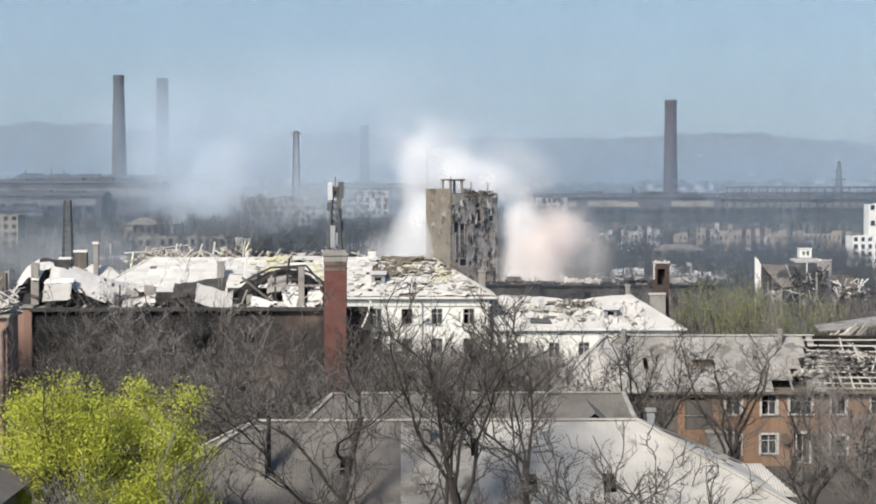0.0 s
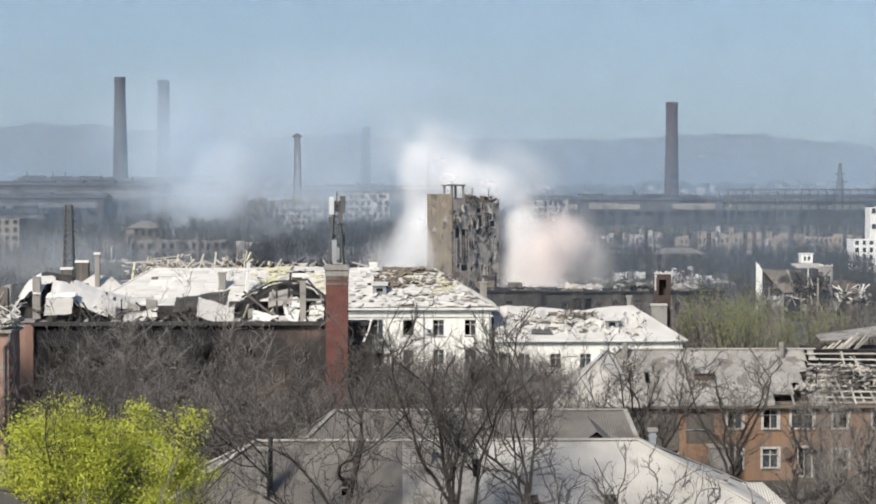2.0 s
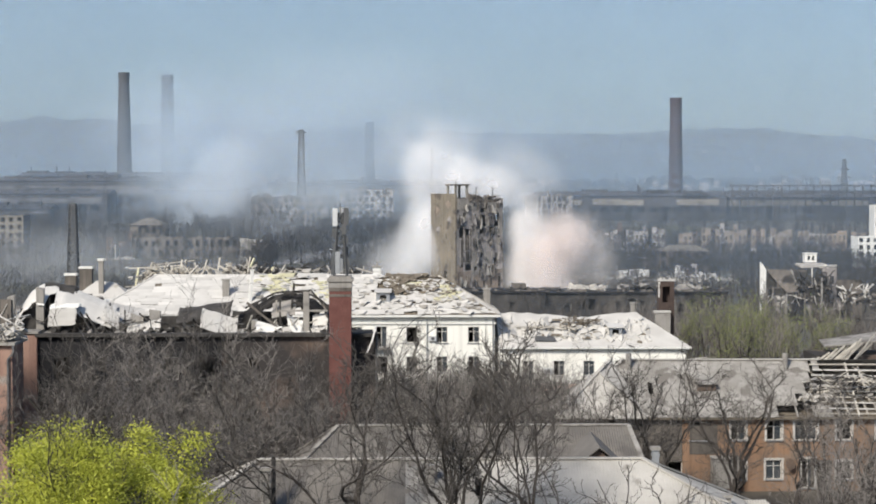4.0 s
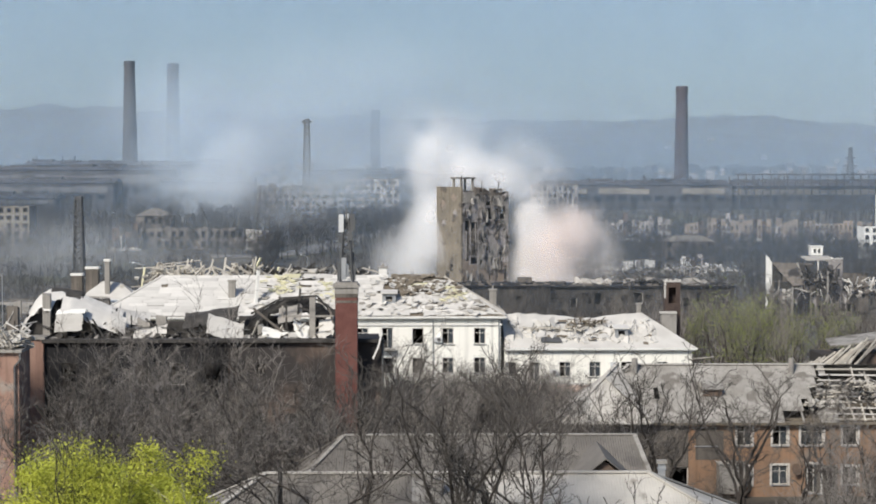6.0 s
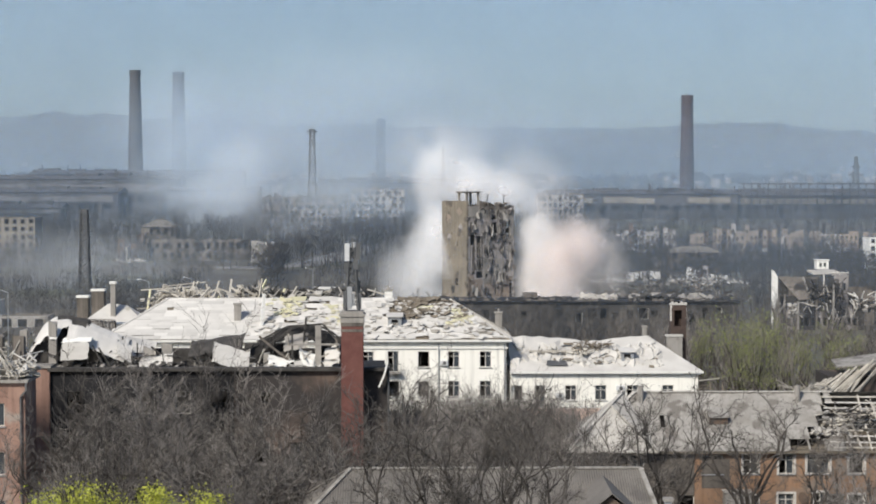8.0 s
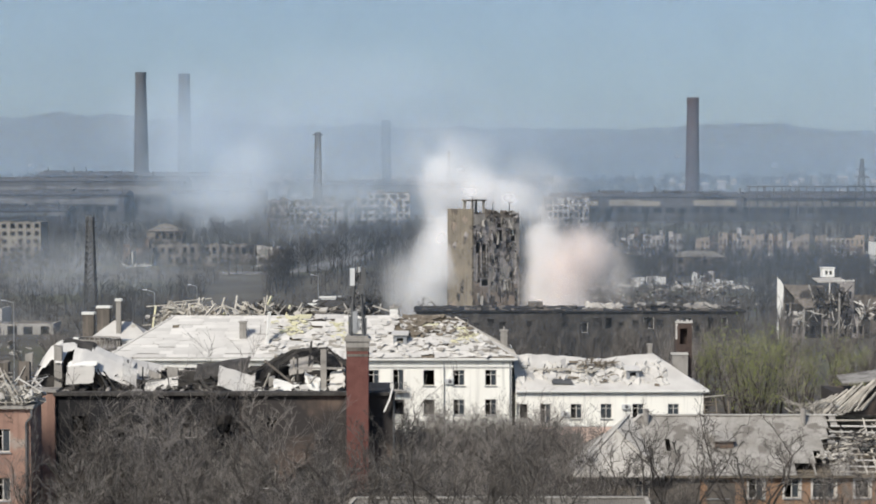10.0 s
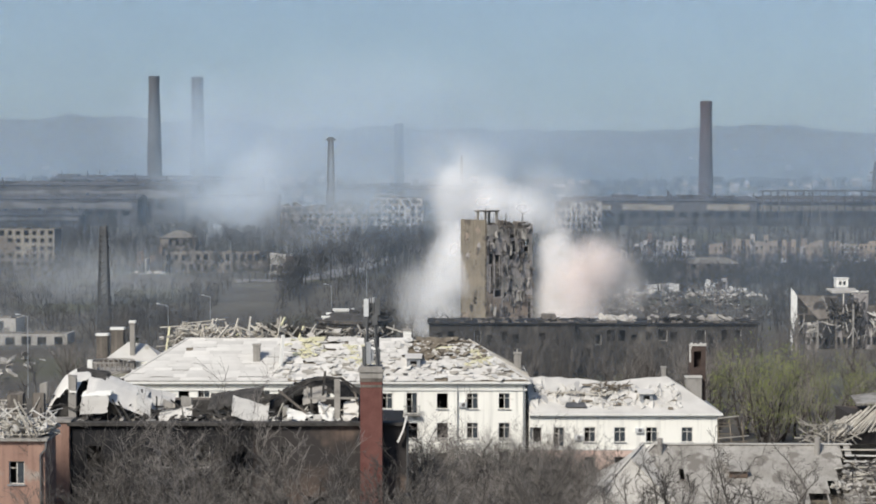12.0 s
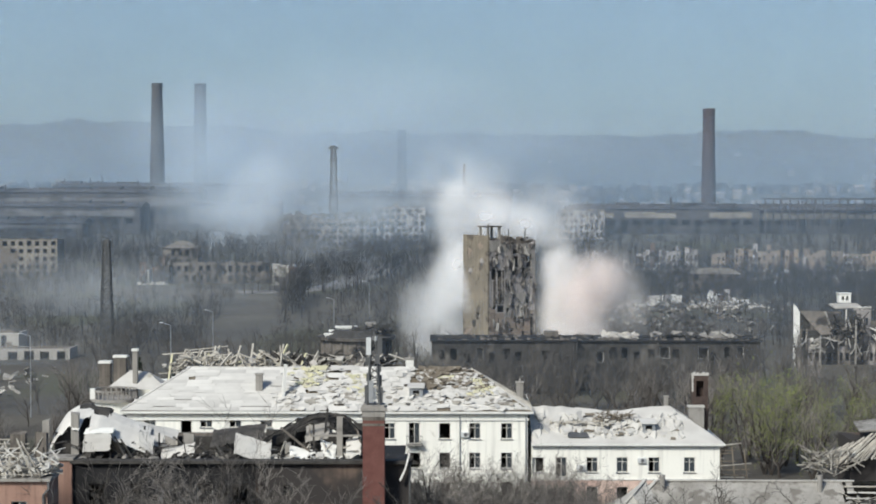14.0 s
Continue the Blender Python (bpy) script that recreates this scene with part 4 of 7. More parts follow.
        for p_, q_ in zip(pts, pts[1:]):
            bar(bm, p_, q_, 0.11, 0.16)
        part("roof_rib", bm, M["charred"], b)
    for x, z1 in ((-12.4, 14.2), (-11.0, 14.8), (-9.9, 15.0), (-8.2, 14.4), (-7.2, 13.8), (-25.2, 14.6), (-23.9, 14.0), (-22.4, 13.6), (-31.0, 14.8)):
        bm = bmesh.new()
        bar(bm, (x, 139.4, 11.5), (x + rng.uniform(-0.3, 0.3), 139.6, z1), 0.13, 0.13)
        part("post", bm, M["charred"] if rng.random() < 0.6 else M["timber"], b)
    # the frame that stands before the vault
    for p_, q_, w_, m in (((-10.6, 138.3, 11.9), (-10.6, 138.3, 15.1), 0.15, "charred"), ((-8.4, 138.4, 11.9), (-8.4, 138.5, 15.6), 0.5, "concrete"), ((-10.8, 138.25, 14.0), (-6.6, 138.25, 14.0), 0.16, "concrete"), ((-13.4, 138.2, 14.7), (-10.5, 138.2, 12.3), 0.18, "soot"),
                          ((-13.6, 138.5, 14.2), (-11.0, 138.6, 15.5), 0.16, "charred"), ((-11.0, 138.6, 15.5), (-8.0, 138.6, 15.7), 0.16, "charred"), ((-8.0, 138.5, 15.7), (-6.9, 138.5, 14.4), 0.16, "soot"), ((-6.9, 138.5, 14.4), (-6.4, 138.5, 12.3), 0.16, "soot"), ((-9.5, 138.2, 15.3), (-9.4, 138.2, 16.3), 0.18, "charred")):
        bm = bmesh.new()
        bar(bm, p_, q_, w_)
        part("frame_bar", bm, M[m], b)
    # black panel for the shade under the dome, then the standing wall stumps
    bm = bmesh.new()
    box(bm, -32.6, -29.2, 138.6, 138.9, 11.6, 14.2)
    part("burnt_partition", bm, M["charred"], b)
    for x, y, z1, w, m in ((-30.8, 138.0, 15.9, 0.65, "concrete"), (-26.6, 139.9, 13.9, 1.3, "sheet"), (-23.0, 139.8, 13.6, 0.9, "concrete"), (-21.4, 139.6, 14.0, 0.9, "rubble"), (-12.9, 139.4, 13.2, 0.5, "rubble"), (-18.6, 139.8, 13.4, 1.1, "rubble"), (-33.4, 138.6, 15.2, 0.6, "concrete")):
        bm = bmesh.new()
        vs = box(bm, x - w / 2, x + w / 2, y, y + 0.5, 11.504, z1)
        for v in vs[4:]:
            v.co.z += rng.uniform(-0.35, 0.2)
        part("wall_stump", bm, M[m], b)
    part("fallen_timber", beams(rng, 22, (-11, 139.4, 12.5), (5, 1.4, 0.5), 3.0, 0.13, 0.5), M["charred"], b, "charred beams")
    part("fallen_timber", beams(rng, 40, (-22.5, 139.0, 12.6), (5, 1.6, 0.6), 2.8, 0.12, 0.6), M["charred"], b)
    part("fallen_timber", beams(rng, 9, (-11, 138.0, 12.8), (4, 0.8, 0.6), 2.2, 0.11, 0.8), M["timber"], b, "pale splintered beams")
    part("debris", chunks(rng, 22, (-10.5, 137.8, 12.2), (3.6, 0.8, 0.3), 0.4), M["sheet"], b)
    part("debris", chunks(rng, 24, (-13, 138.8, 12.2), (5.5, 1.2, 0.3), 0.45), M["charred"], b)
    part("debris", chunks(rng, 30, (-25, 138.2, 12.1), (5.5, 1.2, 0.3), 0.45), M["rubble"], b)
    part("debris", chunks(rng, 40, (-25, 138.6, 12.2), (5.5, 1.2, 0.4), 0.45), M["charred"], b)
    part("fallen_timber", beams(rng, 14, (-29, 137.8, 12.8), (3.2, 0.7, 0.7), 2.4, 0.12, 0.9), M["charred"], b)
    bm = bmesh.new()
    drum(bm, -2.4, y0 - 0.1, -1.8, 12.0, 0.09, 0.09, 8)
    part("downpipe", bm, M["steel"], b)
    bm = bmesh.new()
    bar(bm, (-3.2, 135.4, 10.7), (-2.75, 135.4, 11.7), 0.3, 0.14)
    bar(bm, (-2.75, 135.4, 11.7), (-2.45, 135.4, 12.9), 0.34, 0.14)
    part("eave_scrap", bm, M["white"], b)


burnt_house()


def brick_chimney():
    """Red brick chimney with an aerial mast on top."""
    x0, x1, y0, y1, z0, z1 = -6.25, -4.45, 133.9, 135.6, -2.4, 16.2
    c = thing("brick_chimney", "tall red brick chimney with grey concrete head", "chimney")
    bm = bmesh.new()
    box(bm, x0, x1, y0, y1, z0, z1)
    part("shaft", bm, M["brick"], c)
    bm = bmesh.new()
    box(bm, x0 - 0.06, x1 + 0.06, y0 - 0.06, y1 + 0.06, z1 + 0.004, z1 + 0.5)
    box(bm, x0 - 0.16, x1 + 0.16, y0 - 0.16, y1 + 0.16, z1 + 0.5, z1 + 0.75)
    box(bm, x0, x1, y0, y1, z1 + 0.75, z1 + 0.95)
    part("head", bm, M["concrete"], c)
    bm = bmesh.new()
    for za, zb in ((-0.75, -0.55), (-0.3, -0.004)):
        box(bm, x0 - 0.03, x1 + 0.03, y0 - 0.03, y1 + 0.03, z1 + za, z1 + zb)
    part("band", bm, M["soot"], c, "dark grey bands under the head")


brick_chimney()

p = thing("aerial_mast", "lattice aerial mast with panel antennas on the chimney", "mast", -5.35, 134.7, 17.15)
for k, (x, y) in enumerate(((-0.28, -0.28), (0.28, -0.28), (0.28, 0.28), (-0.28, 0.28))):
    bm = bmesh.new()
    bar(bm, (x * 1.9, y * 1.9, 0), (x * 0.7, y * 0.7, 5.2), 0.15)
    part("leg", bm, M["steel"], p)
for i in range(9):
    z = 0.3 + i * 0.55
    s, s2 = 0.53 - 0.33 * z / 5.2, 0.53 - 0.33 * (z + 0.5) / 5.2
    for q, r in (((-s, -s, z), (s2, -s2, z + 0.5)), ((s, -s, z), (s2, s2, z + 0.5)), ((s, s, z), (-s2, s2, z + 0.5)), ((-s, s, z), (-s2, -s2, z + 0.5))):
        bm = bmesh.new()
        bar(bm, q, r, 0.09)
        part("brace", bm, M["steel"], p)
bm = bmesh.new()
bar(bm, (0, 0, 4.6), (0, 0, 6.0), 0.12)
part("spire", bm, M["steel"], p)
for x, y, z, h, m in ((-0.42, -0.3, 4.1, 1.45, "antenna"), (0.5, -0.2, 4.2, 1.4, "steel"), (0.1, 0.5, 4.3, 1.3, "antenna"), (0.45, 0.1, 1.5, 0.9, "steel"), (-0.4, -0.1, 1.9, 0.7, "steel"), (0.42, -0.2, 2.7, 0.6, "steel"), (-0.5, 0.1, 3.2, 0.7, "steel"), (0.3, -0.4, 3.4, 0.8, "steel"), (0.0, -0.45, 0.4, 1.0, "zinc"), (-0.55, -0.3, 0.1, 1.5, "steel"), (0.55, -0.35, 0.15, 1.3, "steel"), (-0.2, -0.55, 0.2, 1.8, "zinc")):
    bm = bmesh.new()
    box(bm, x - 0.2, x + 0.2, y - 0.1, y + 0.1, z, z + h)
    an = part("antenna" if m == "antenna" else "radio_box", bm, M[m], p)
    bm = bmesh.new()
    bar(bm, (x, y, z + h * 0.5), (0, 0, z + h * 0.5), 0.06)
    part("bracket", bm, M["steel"], an)
bm = bmesh.new()
bar(bm, (-0.5, 0.1, 5.1), (0.9, 0.1, 5.1), 0.08)
part("crossarm", bm, M["steel"], p)


# ---- the terracotta house at its side ----
def terracotta_house():
    rng = random.Random(8)
    b = thing("terracotta_house", "terracotta plastered house with a splintered roof", "building")
    wins = [(x, z, 1.2, 1.8) for x in (-33.2, -37.0, -39.6, -42.8) for z in (1.2, 5.0, 8.8)]
    shell(b, -50, -30.4, 126.5, 130.2, -2.4, 12.2, M["terracotta"], [(x, x + w, z, z + h) for x, z, w, h in wins], floors=(4.2, 8.1, 12.15))
    for x, z, w, h in wins:
        window(b, x, z, w, h, 126.5, "half")
    bm = bmesh.new()
    box(bm, -50.3, -30.1, 126.15, 130.5, 12.204, 12.42)
    part("cornice", bm, M["concrete"], b)
    for i in range(24):
        x = -46 + i * 0.66
        bm = bmesh.new()
        bar(bm, (x, 126.2, 12.6), (x - 1.6 + rng.uniform(-1.0, 0.6), 129.4, 14.9 + rng.uniform(-1.4, 0.4)), 0.1, 0.16)
        part("rafter", bm, M["timber"], b)
    for i in range(9):
        bm = bmesh.new()
        y = 126.4 + i * 0.42
        bar(bm, (-46.5, y, 12.7 + i * 0.28), (-30.2 - rng.uniform(0.2, 2.5) - i * 0.25, y, 12.7 + i * 0.28), 0.07, 0.07)
        part("batten", bm, M["timber"], b)
    part("fallen_timber", beams(rng, 50, (-32.5, 127.4, 13.0), (2.2, 0.9, 0.5), 2.6, 0.09, 0.5), M["timber"], b)
    part("debris", chunks(rng, 90, (-33, 127.8, 12.9), (3, 1.3, 0.4), 0.4), M["sheet"], b)
    part("fallen_timber", beams(rng, 60, (-33.5, 128.6, 13.6), (3.4, 1.2, 0.7), 3.0, 0.1, 0.6), M["sheet"], b)
    for x, y, z1, w in ((-33.4, 129.3, 15.9, 1.2), (-31.6, 129.4, 15.5, 0.9), (-36.6, 129.2, 16.0, 1.4)):
        bm = bmesh.new()
        vs = box(bm, x - w / 2, x + w / 2, y, y + 0.7, 12.504, z1)
        for v in vs[4:]:
            v.co.z += rng.uniform(-0.8, 0.1)
        box(bm, x - w / 2 + 0.1, x + w / 2 - 0.25, y - 0.12, y - 0.004, 12.504, z1 - 1.1)
        part("gable_stump", bm, M["soot"], b, "grey-brown chimney stump")
    bm = bmesh.new()
    pts = [(-30.25, 126.3, 12.3), (-30.25, 126.2, 11.6), (-30.7, 126.35, 11.1), (-30.7, 126.35, -2.2)]
    for p_, q_ in zip(pts, pts[1:]):
        bar(bm, p_, q_, 0.14)
    part("downpipe", bm, M["steel"], b)


terracotta_house()


# ---- the ochre two-storey house ----
def ochre_house():
    rng = random.Random(31)
    b = thing("ochre_house", "ochre two-storey house with holed asbestos roof", "building")
    x0, x1, y0, y1, z0, ze = 13.9, 52.0, 138.0, 149.0, -2.6, 4.75
    wins = [(18.1, 2.9, 1.2, 1.6, "glazed"), (24.2, 2.9, 1.8, 1.6, "gutted"), (27.75, 2.9, 1.25, 1.7, "half"), (30.8, 2.9, 1.25, 1.7, "half"), (33.2, 2.9, 1.9, 1.7, "glazed"), (36.8, 2.9, 1.25, 1.6, "gutted"), (40.2, 2.9, 1.3, 1.6, "half"),
            (18.1, -0.5, 1.2, 1.6, "glazed"), (22.2, -0.5, 1.4, 1.6, "gutted"), (27.75, -0.5, 1.25, 1.6, "gutted"), (30.75, -0.45, 1.35, 1.65, "glazed"), (33.8, -1.2, 1.1, 2.5, "half"), (36.8, -0.5, 1.3, 1.6, "gutted"), (40.2, -0.5, 1.3, 1.6, "half")]
    shell(b, x0, x1, y0, y1, z0, ze, M["ochre"], [(x, x + w, z, z + h) for x, z, w, h, _ in wins], floors=(1.7, 4.7))
    for x, z, w, h, st in wins:
        wd = window(b, x, z, w, h, y0, st)
        if x > 27:
            bm = bmesh.new()
            for xa, xb, za, zb in ((-0.18, 0, -0.1, h + 0.18), (w, w + 0.18, -0.1, h + 0.18), (0, w, h, h + 0.18)):
                box(bm, xa, xb, -0.19, -0.143, za, zb)
            part("surround", bm, M["sheet"], wd)
    # render patches; the left one also puts that end's shade into its colour
    for xa, xb, za, zb in ((x0, 23.6, z0 + 0.2, ze - 0.01), (24.2, 26.6, 1.7, 4.2), (34.6, 36.4, -2.2, 1.2)):
        bm = bmesh.new()
        holed(bm, xa, xb - 0.01, za, zb, y0 - 0.03, 0.026, [(x, x + w, z, z + h) for x, z, w, h, _ in wins if x > xa and x + w < xb and z > za and z + h < zb])
        part("facing", bm, M["soot"], b, "grey-brown weathered render, the left stretch also darkened for shade")
    bm = bmesh.new()
    box(bm, x0 - 0.5, x1 + 0.5, y0 - 0.6, y1 + 0.6, ze + 0.004, ze + 0.2)
    part("eave_board", bm, M["boards"], b)
    zr, ym, e = 9.2, 143.5, 0.65
    bm = bmesh.new()
    corrugated(bm, (x0 - e, 36.4), (19.2, 36.4), y0 - e, ze + 0.2, ym, zr, depth=0.018)
    # holes where sheets have been knocked out
    gone = [(28.6, 29.2, 0.54, 0.7), (31.8, 33.2, 0.06, 0.2), (33.4, 34.8, 0.08, 0.3), (34.6, 36.4, 0.3, 0.55), (31.6, 32.6, 0.8, 0.87), (33.6, 34.4, 0.78, 0.86), (35.2, 36.5, 0.6, 0.9), (30.0, 30.5, 0.8, 0.84), (21.0, 21.4, 0.48, 0.54), (23.4, 24.2, 0.42, 0.47)]
    kill = []
    for f in bm.faces:
        cc = f.calc_center_median()
        g = (cc.z - ze - 0.2) / (zr - ze - 0.2)
        w_ = 0.45 * noise.noise((cc.x * 1.7, g * 14, 3))
        if any(a + w_ < cc.x < c + w_ and d + w_ * 0.1 < g < h_ + w_ * 0.1 for a, c, d, h_ in gone):
            kill.append(f)
    bmesh.ops.delete(bm, geom=kill, context="FACES")
    end_corrugated(bm, x0 - e, ze + 0.2, 19.2, zr, y0 - e, y1 + e, ym, depth=0.018)
    corrugated(bm, (x0 - e, 52), (19.2, 52), y1 + e, ze + 0.2, ym, zr)
    roof = part("roof", bm, M["slate_grey"], b, "weathered grey corrugated asbestos roof with holes")
    bm = bmesh.new()
    slab(bm, [(x0, y0 + 0.3, ze + 0.35), (52, y0 + 0.3, ze + 0.35), (52, y1 - 0.3, ze + 0.35), (x0, y1 - 0.3, ze + 0.35)], 0.12)
    part("attic_floor", bm, M["boards"], b)
    bm = bmesh.new()
    bar(bm, (19.2, ym, zr + 0.08), (36.6, ym, zr + 0.05), 0.4, 0.1)
    part("ridge_capping", bm, M["slate"], roof)
    bm = bmesh.new()
    bar(bm, (x0 - e, y0 - e, ze + 0.3), (19.2, ym, zr + 0.08), 0.34, 0.1)
    part("ridge_capping", bm, M["slate"], roof)
    # hipped cross-wing at the near end, its ridge running back into the main roof
    bm = bmesh.new()
    la, ra, ap, bk, lb = (12.7, 136.8, 5.02), (20.4, 136.8, 5.02), (16.7, 140.4, 8.5), (18.2, 143.4, 9.34), (12.7, 143.4, 5.02)
    top = [bm.verts.new(q) for q in (la, ra, ap, bk, lb)]
    low = [bm.verts.new((q[0], q[1], q[2] - 0.1)) for q in (la, ra, ap, bk, lb)]
    for q in ((0, 1, 2), (1, 3, 2), (0, 2, 3, 4)):
        bm.faces.new([top[i] for i in q])
        bm.faces.new([low[i] for i in q[::-1]])
    for i, j in ((0, 1), (1, 3), (3, 4), (4, 0)):
        bm.faces.new((top[i], low[i], low[j], top[j]))
    # paler sheet than the main roof, carrying the sunlight on this face
    wing = part("wing_roof", bm, M["slate"], roof, "hipped cross-wing roof, sunlight put into its paler colour")
    for p_, q_ in ((la, ap), (ra, ap), (ap, bk)):
        bm = bmesh.new()
        bar(bm, Vector(p_) + Vector((0, 0, 0.06)), Vector(q_) + Vector((0, 0, 0.06)), 0.3, 0.09)
        part("ridge_capping", bm, M["slate"], wing)
    # bared roof frame at the far end
    for i in range(19):
        x = 36.9 + i * 0.85
        bm = bmesh.new()
        bar(bm, (x, y0 - e + rng.uniform(0, 0.8), ze + 0.3), (x + rng.uniform(-0.3, 0.3), ym + rng.uniform(-1.6, 0), zr - rng.uniform(0, 1.6)), 0.12, 0.18)
        part("rafter", bm, M["timber"], b)
    for i in range(10):
        bm = bmesh.new()
        y = y0 - 0.3 + i * 0.55
        z = ze + 0.45 + i * 0.41
        bar(bm, (36.3 + rng.uniform(-1.5, 1.0), y, z), (44 + rng.uniform(0, 8), y, z - rng.uniform(0, 0.3)), 0.11, 0.12)
        part("batten", bm, M["sheet"] if i % 3 else M["timber"], b)
    part("broken_sheet", chunks(rng, 80, (38.5, 140.6, 7.2), (3.6, 2.2, 0.6), 0.3), M["slate_grey"], b)
    part("broken_sheet", chunks(rng, 40, (35.6, 139.4, 6.3), (1.6, 1.0, 0.3), 0.26), M["slate"], b)
    part("fallen_timber", beams(rng, 60, (39.5, 140.5, 7.3), (4, 2.0, 0.8), 2.6, 0.1, 0.4), M["charred"], b)
    part("fallen_timber", beams(rng, 60, (40.5, 141, 7.2), (5, 2.2, 0.9), 3.4, 0.12, 0.4), M["timber"], b)
    # balcony with a rendered parapet
    bm = bmesh.new()
    box(bm, 26.0, 28.2, y0 - 1.3, y0 - 0.004, -1.0, 1.5)
    part("balcony", bm, M["concrete"], b, "stained rendered balcony parapet")
    bm = bmesh.new()
    box(bm, 25.9, 28.3, y0 - 1.4, y0 - 0.004, 1.504, 1.62)
    part("balcony_rail", bm, M["slate"], b)
    # dormer hatches
    for x, g in ((26.0, 0.55),):
        y, z = y0 - e + (ym - y0 + e) * g, ze + 0.2 + (zr - ze - 0.2) * g
        bm = bmesh.new()
        slab(bm, [(x - 0.9, y - 1.0, z + 0.25), (x + 0.9, y - 1.0, z + 0.25), (x + 0.9, y + 0.7, z + 0.85), (x - 0.9, y + 0.7, z + 0.85)], 0.08)
        part("hatch", bm, M["slate_grey"], roof)
        # dark brown board in place of the shadow under the hatch
        bm = bmesh.new()
        box(bm, x - 0.8, x + 0.8, y - 0.75, y - 0.6, z - 0.4, z + 0.24)
        part("hatch_door", bm, M["dark_frame"], roof)
    for x in (19.6, 33.4):
        bm = bmesh.new()
        drum(bm, x, ym - 0.9, zr - 1.2, zr + 0.7, 0.25, 0.25, 10)
        part("vent", bm, M["concrete"], roof)
    bm = bmesh.new()
    drum(bm, 0, 0, -0.06, 0.06, 0.42, 0.5, 18)
    part("satellite_dish", bm, M["dark_frame"], b, "brown satellite dish", at=pose(32.75, y0 - 0.35, 0.9, 70, 0, 25))


ochre_house()


# ---- the hipped grey house close by, and the one behind it ----
def hipped_house(name, label, x0, x1, y0, y1, z0, ze, ridge, zr, roof_m, wall_m, wins=(), gone=(), old=(), depth=0.022, capping="slate"):
    b = thing(name, label, "house")
    shell(b, x0, x1, y0, y1, z0, ze, M[wall_m], [(x, x + 1.2, z, z + 1.5) for x, z in wins], floors=(ze - 0.05,))
    for x, z in wins:
        window(b, x, z, 1.2, 1.5, y0, "glazed")
    e, ym = 0.6, (y0 + y1) / 2
    bm = bmesh.new()
    corrugated(bm, (x0 - e, x1 + e), ridge, y0 - e, ze, ym, zr, depth=depth)
    lost = []
    for f in bm.faces:
        c = f.calc_center_median()
        if any(abs(c.x - gx) < gw + 0.3 * noise.noise((c.x * 3, c.z * 3, 0)) and abs((c.z - ze) / (zr - ze) - gg) < 0.12 for gx, gg, gw in gone):
            lost.append(f)
    bmesh.ops.delete(bm, geom=lost, context="FACES")
    corrugated(bm, (x0 - e, x1 + e), ridge, y1 + e, ze, ym, zr, depth=depth)
    end_corrugated(bm, x0 - e, ze, ridge[0], zr, y0 - e, y1 + e, ym, depth=depth)
    end_corrugated(bm, x1 + e, ze, ridge[1], zr, y0 - e, y1 + e, ym, depth=depth)
    roof = part("roof", bm, M[roof_m], b, "corrugated asbestos roof")
    # darker sheets to the left: grime plus tree shade, put into their colour
    if old:
        roof.data.materials.append(M["slate_dark"])
        roof.data.materials.append(M["slate_grey"])
        for f in roof.data.polygons:
            x = math.floor(f.center.x / 1.1) * 1.1 + 2.5 * noise.noise((math.floor(f.center.x / 1.1), math.floor(f.center.z / 0.8), 5))
            f.material_index = 1 if x < old[0] else 2 if x < old[1] else 0
    for p_, q_ in (((ridge[0], ym, zr), (ridge[1], ym, zr)), ((x0 - e, y0 - e, ze), (ridge[0], ym, zr)), ((x1 + e, y0 - e, ze), (ridge[1], ym, zr)), ((x0 - e, y1 + e, ze), (ridge[0], ym, zr)), ((x1 + e, y1 + e, ze), (ridge[1], ym, zr))):
        bm = bmesh.new()
        up = Vector((0, 0, 0.1))
        bar(bm, Vector(p_) + up, Vector(q_) + up, 0.3, 0.1)
        part("ridge_capping", bm, M[capping], roof)
    bm = bmesh.new()
    box(bm, x0 - e, x1 + e, y0 - e - 0.1, y0 - e, ze - 0.15, ze - 0.004)
    part("gutter", bm, M["zinc"], roof)
    return b, roof


near, near_roof = hipped_house("hipped_house", "low house under a pale corrugated hipped roof", -14.6, 21.3, 88.2, 101.8, -2.4, 4.4, (-8.5, 13.9), 8.35, "slate", "terracotta", [(-11 + 4.2 * i, 1.2) for i in range(8)], [(7.3, 0.3, 0.3), (11.6, 0.3, 0.35), (-3.2, 0.5, 0.15), (4.2, 0.7, 0.2)], (-1.0, 4.0))
mid, mid_roof = hipped_house("hipped_house", "house under a dark corrugated roof among trees", -7.6, 15.6, 106.5, 117.5, -2.4, 4.9, (-4.6, 15.4), 7.9, "slate_dark", "concrete", [], depth=0.045, capping="slate_grey")
# a gable on the dark roof
bm = bmesh.new()
for s in (-1, 1):
    slab(bm, [(12.6, 104.9, 7.55), (12.6 + 2.4 * s, 104.9, 5.6), (12.6 + 2.4 * s, 110.6, 5.75), (12.6, 110.6, 7.75)] if s < 0 else [(12.6, 104.9, 7.55), (12.6, 110.6, 7.75), (12.6 + 2.4 * s, 110.6, 5.75), (12.6 + 2.4 * s, 104.9, 5.6)], 0.08)
gable = part("gable_roof", bm, M["slate_dark"], mid)
bm = bmesh.new()
v = [bm.verts.new(q) for q in ((10.5, 105.3, 5.5), (14.7, 105.3, 5.5), (12.6, 105.3, 7.25), (10.5, 105.6, 5.5), (14.7, 105.6, 5.5), (12.6, 105.6, 7.25))]
for q in ((0, 1, 2), (5, 4, 3), (0, 3, 4, 1), (1, 4, 5, 2), (2, 5, 3, 0)):
    bm.faces.new([v[i] for i in q])
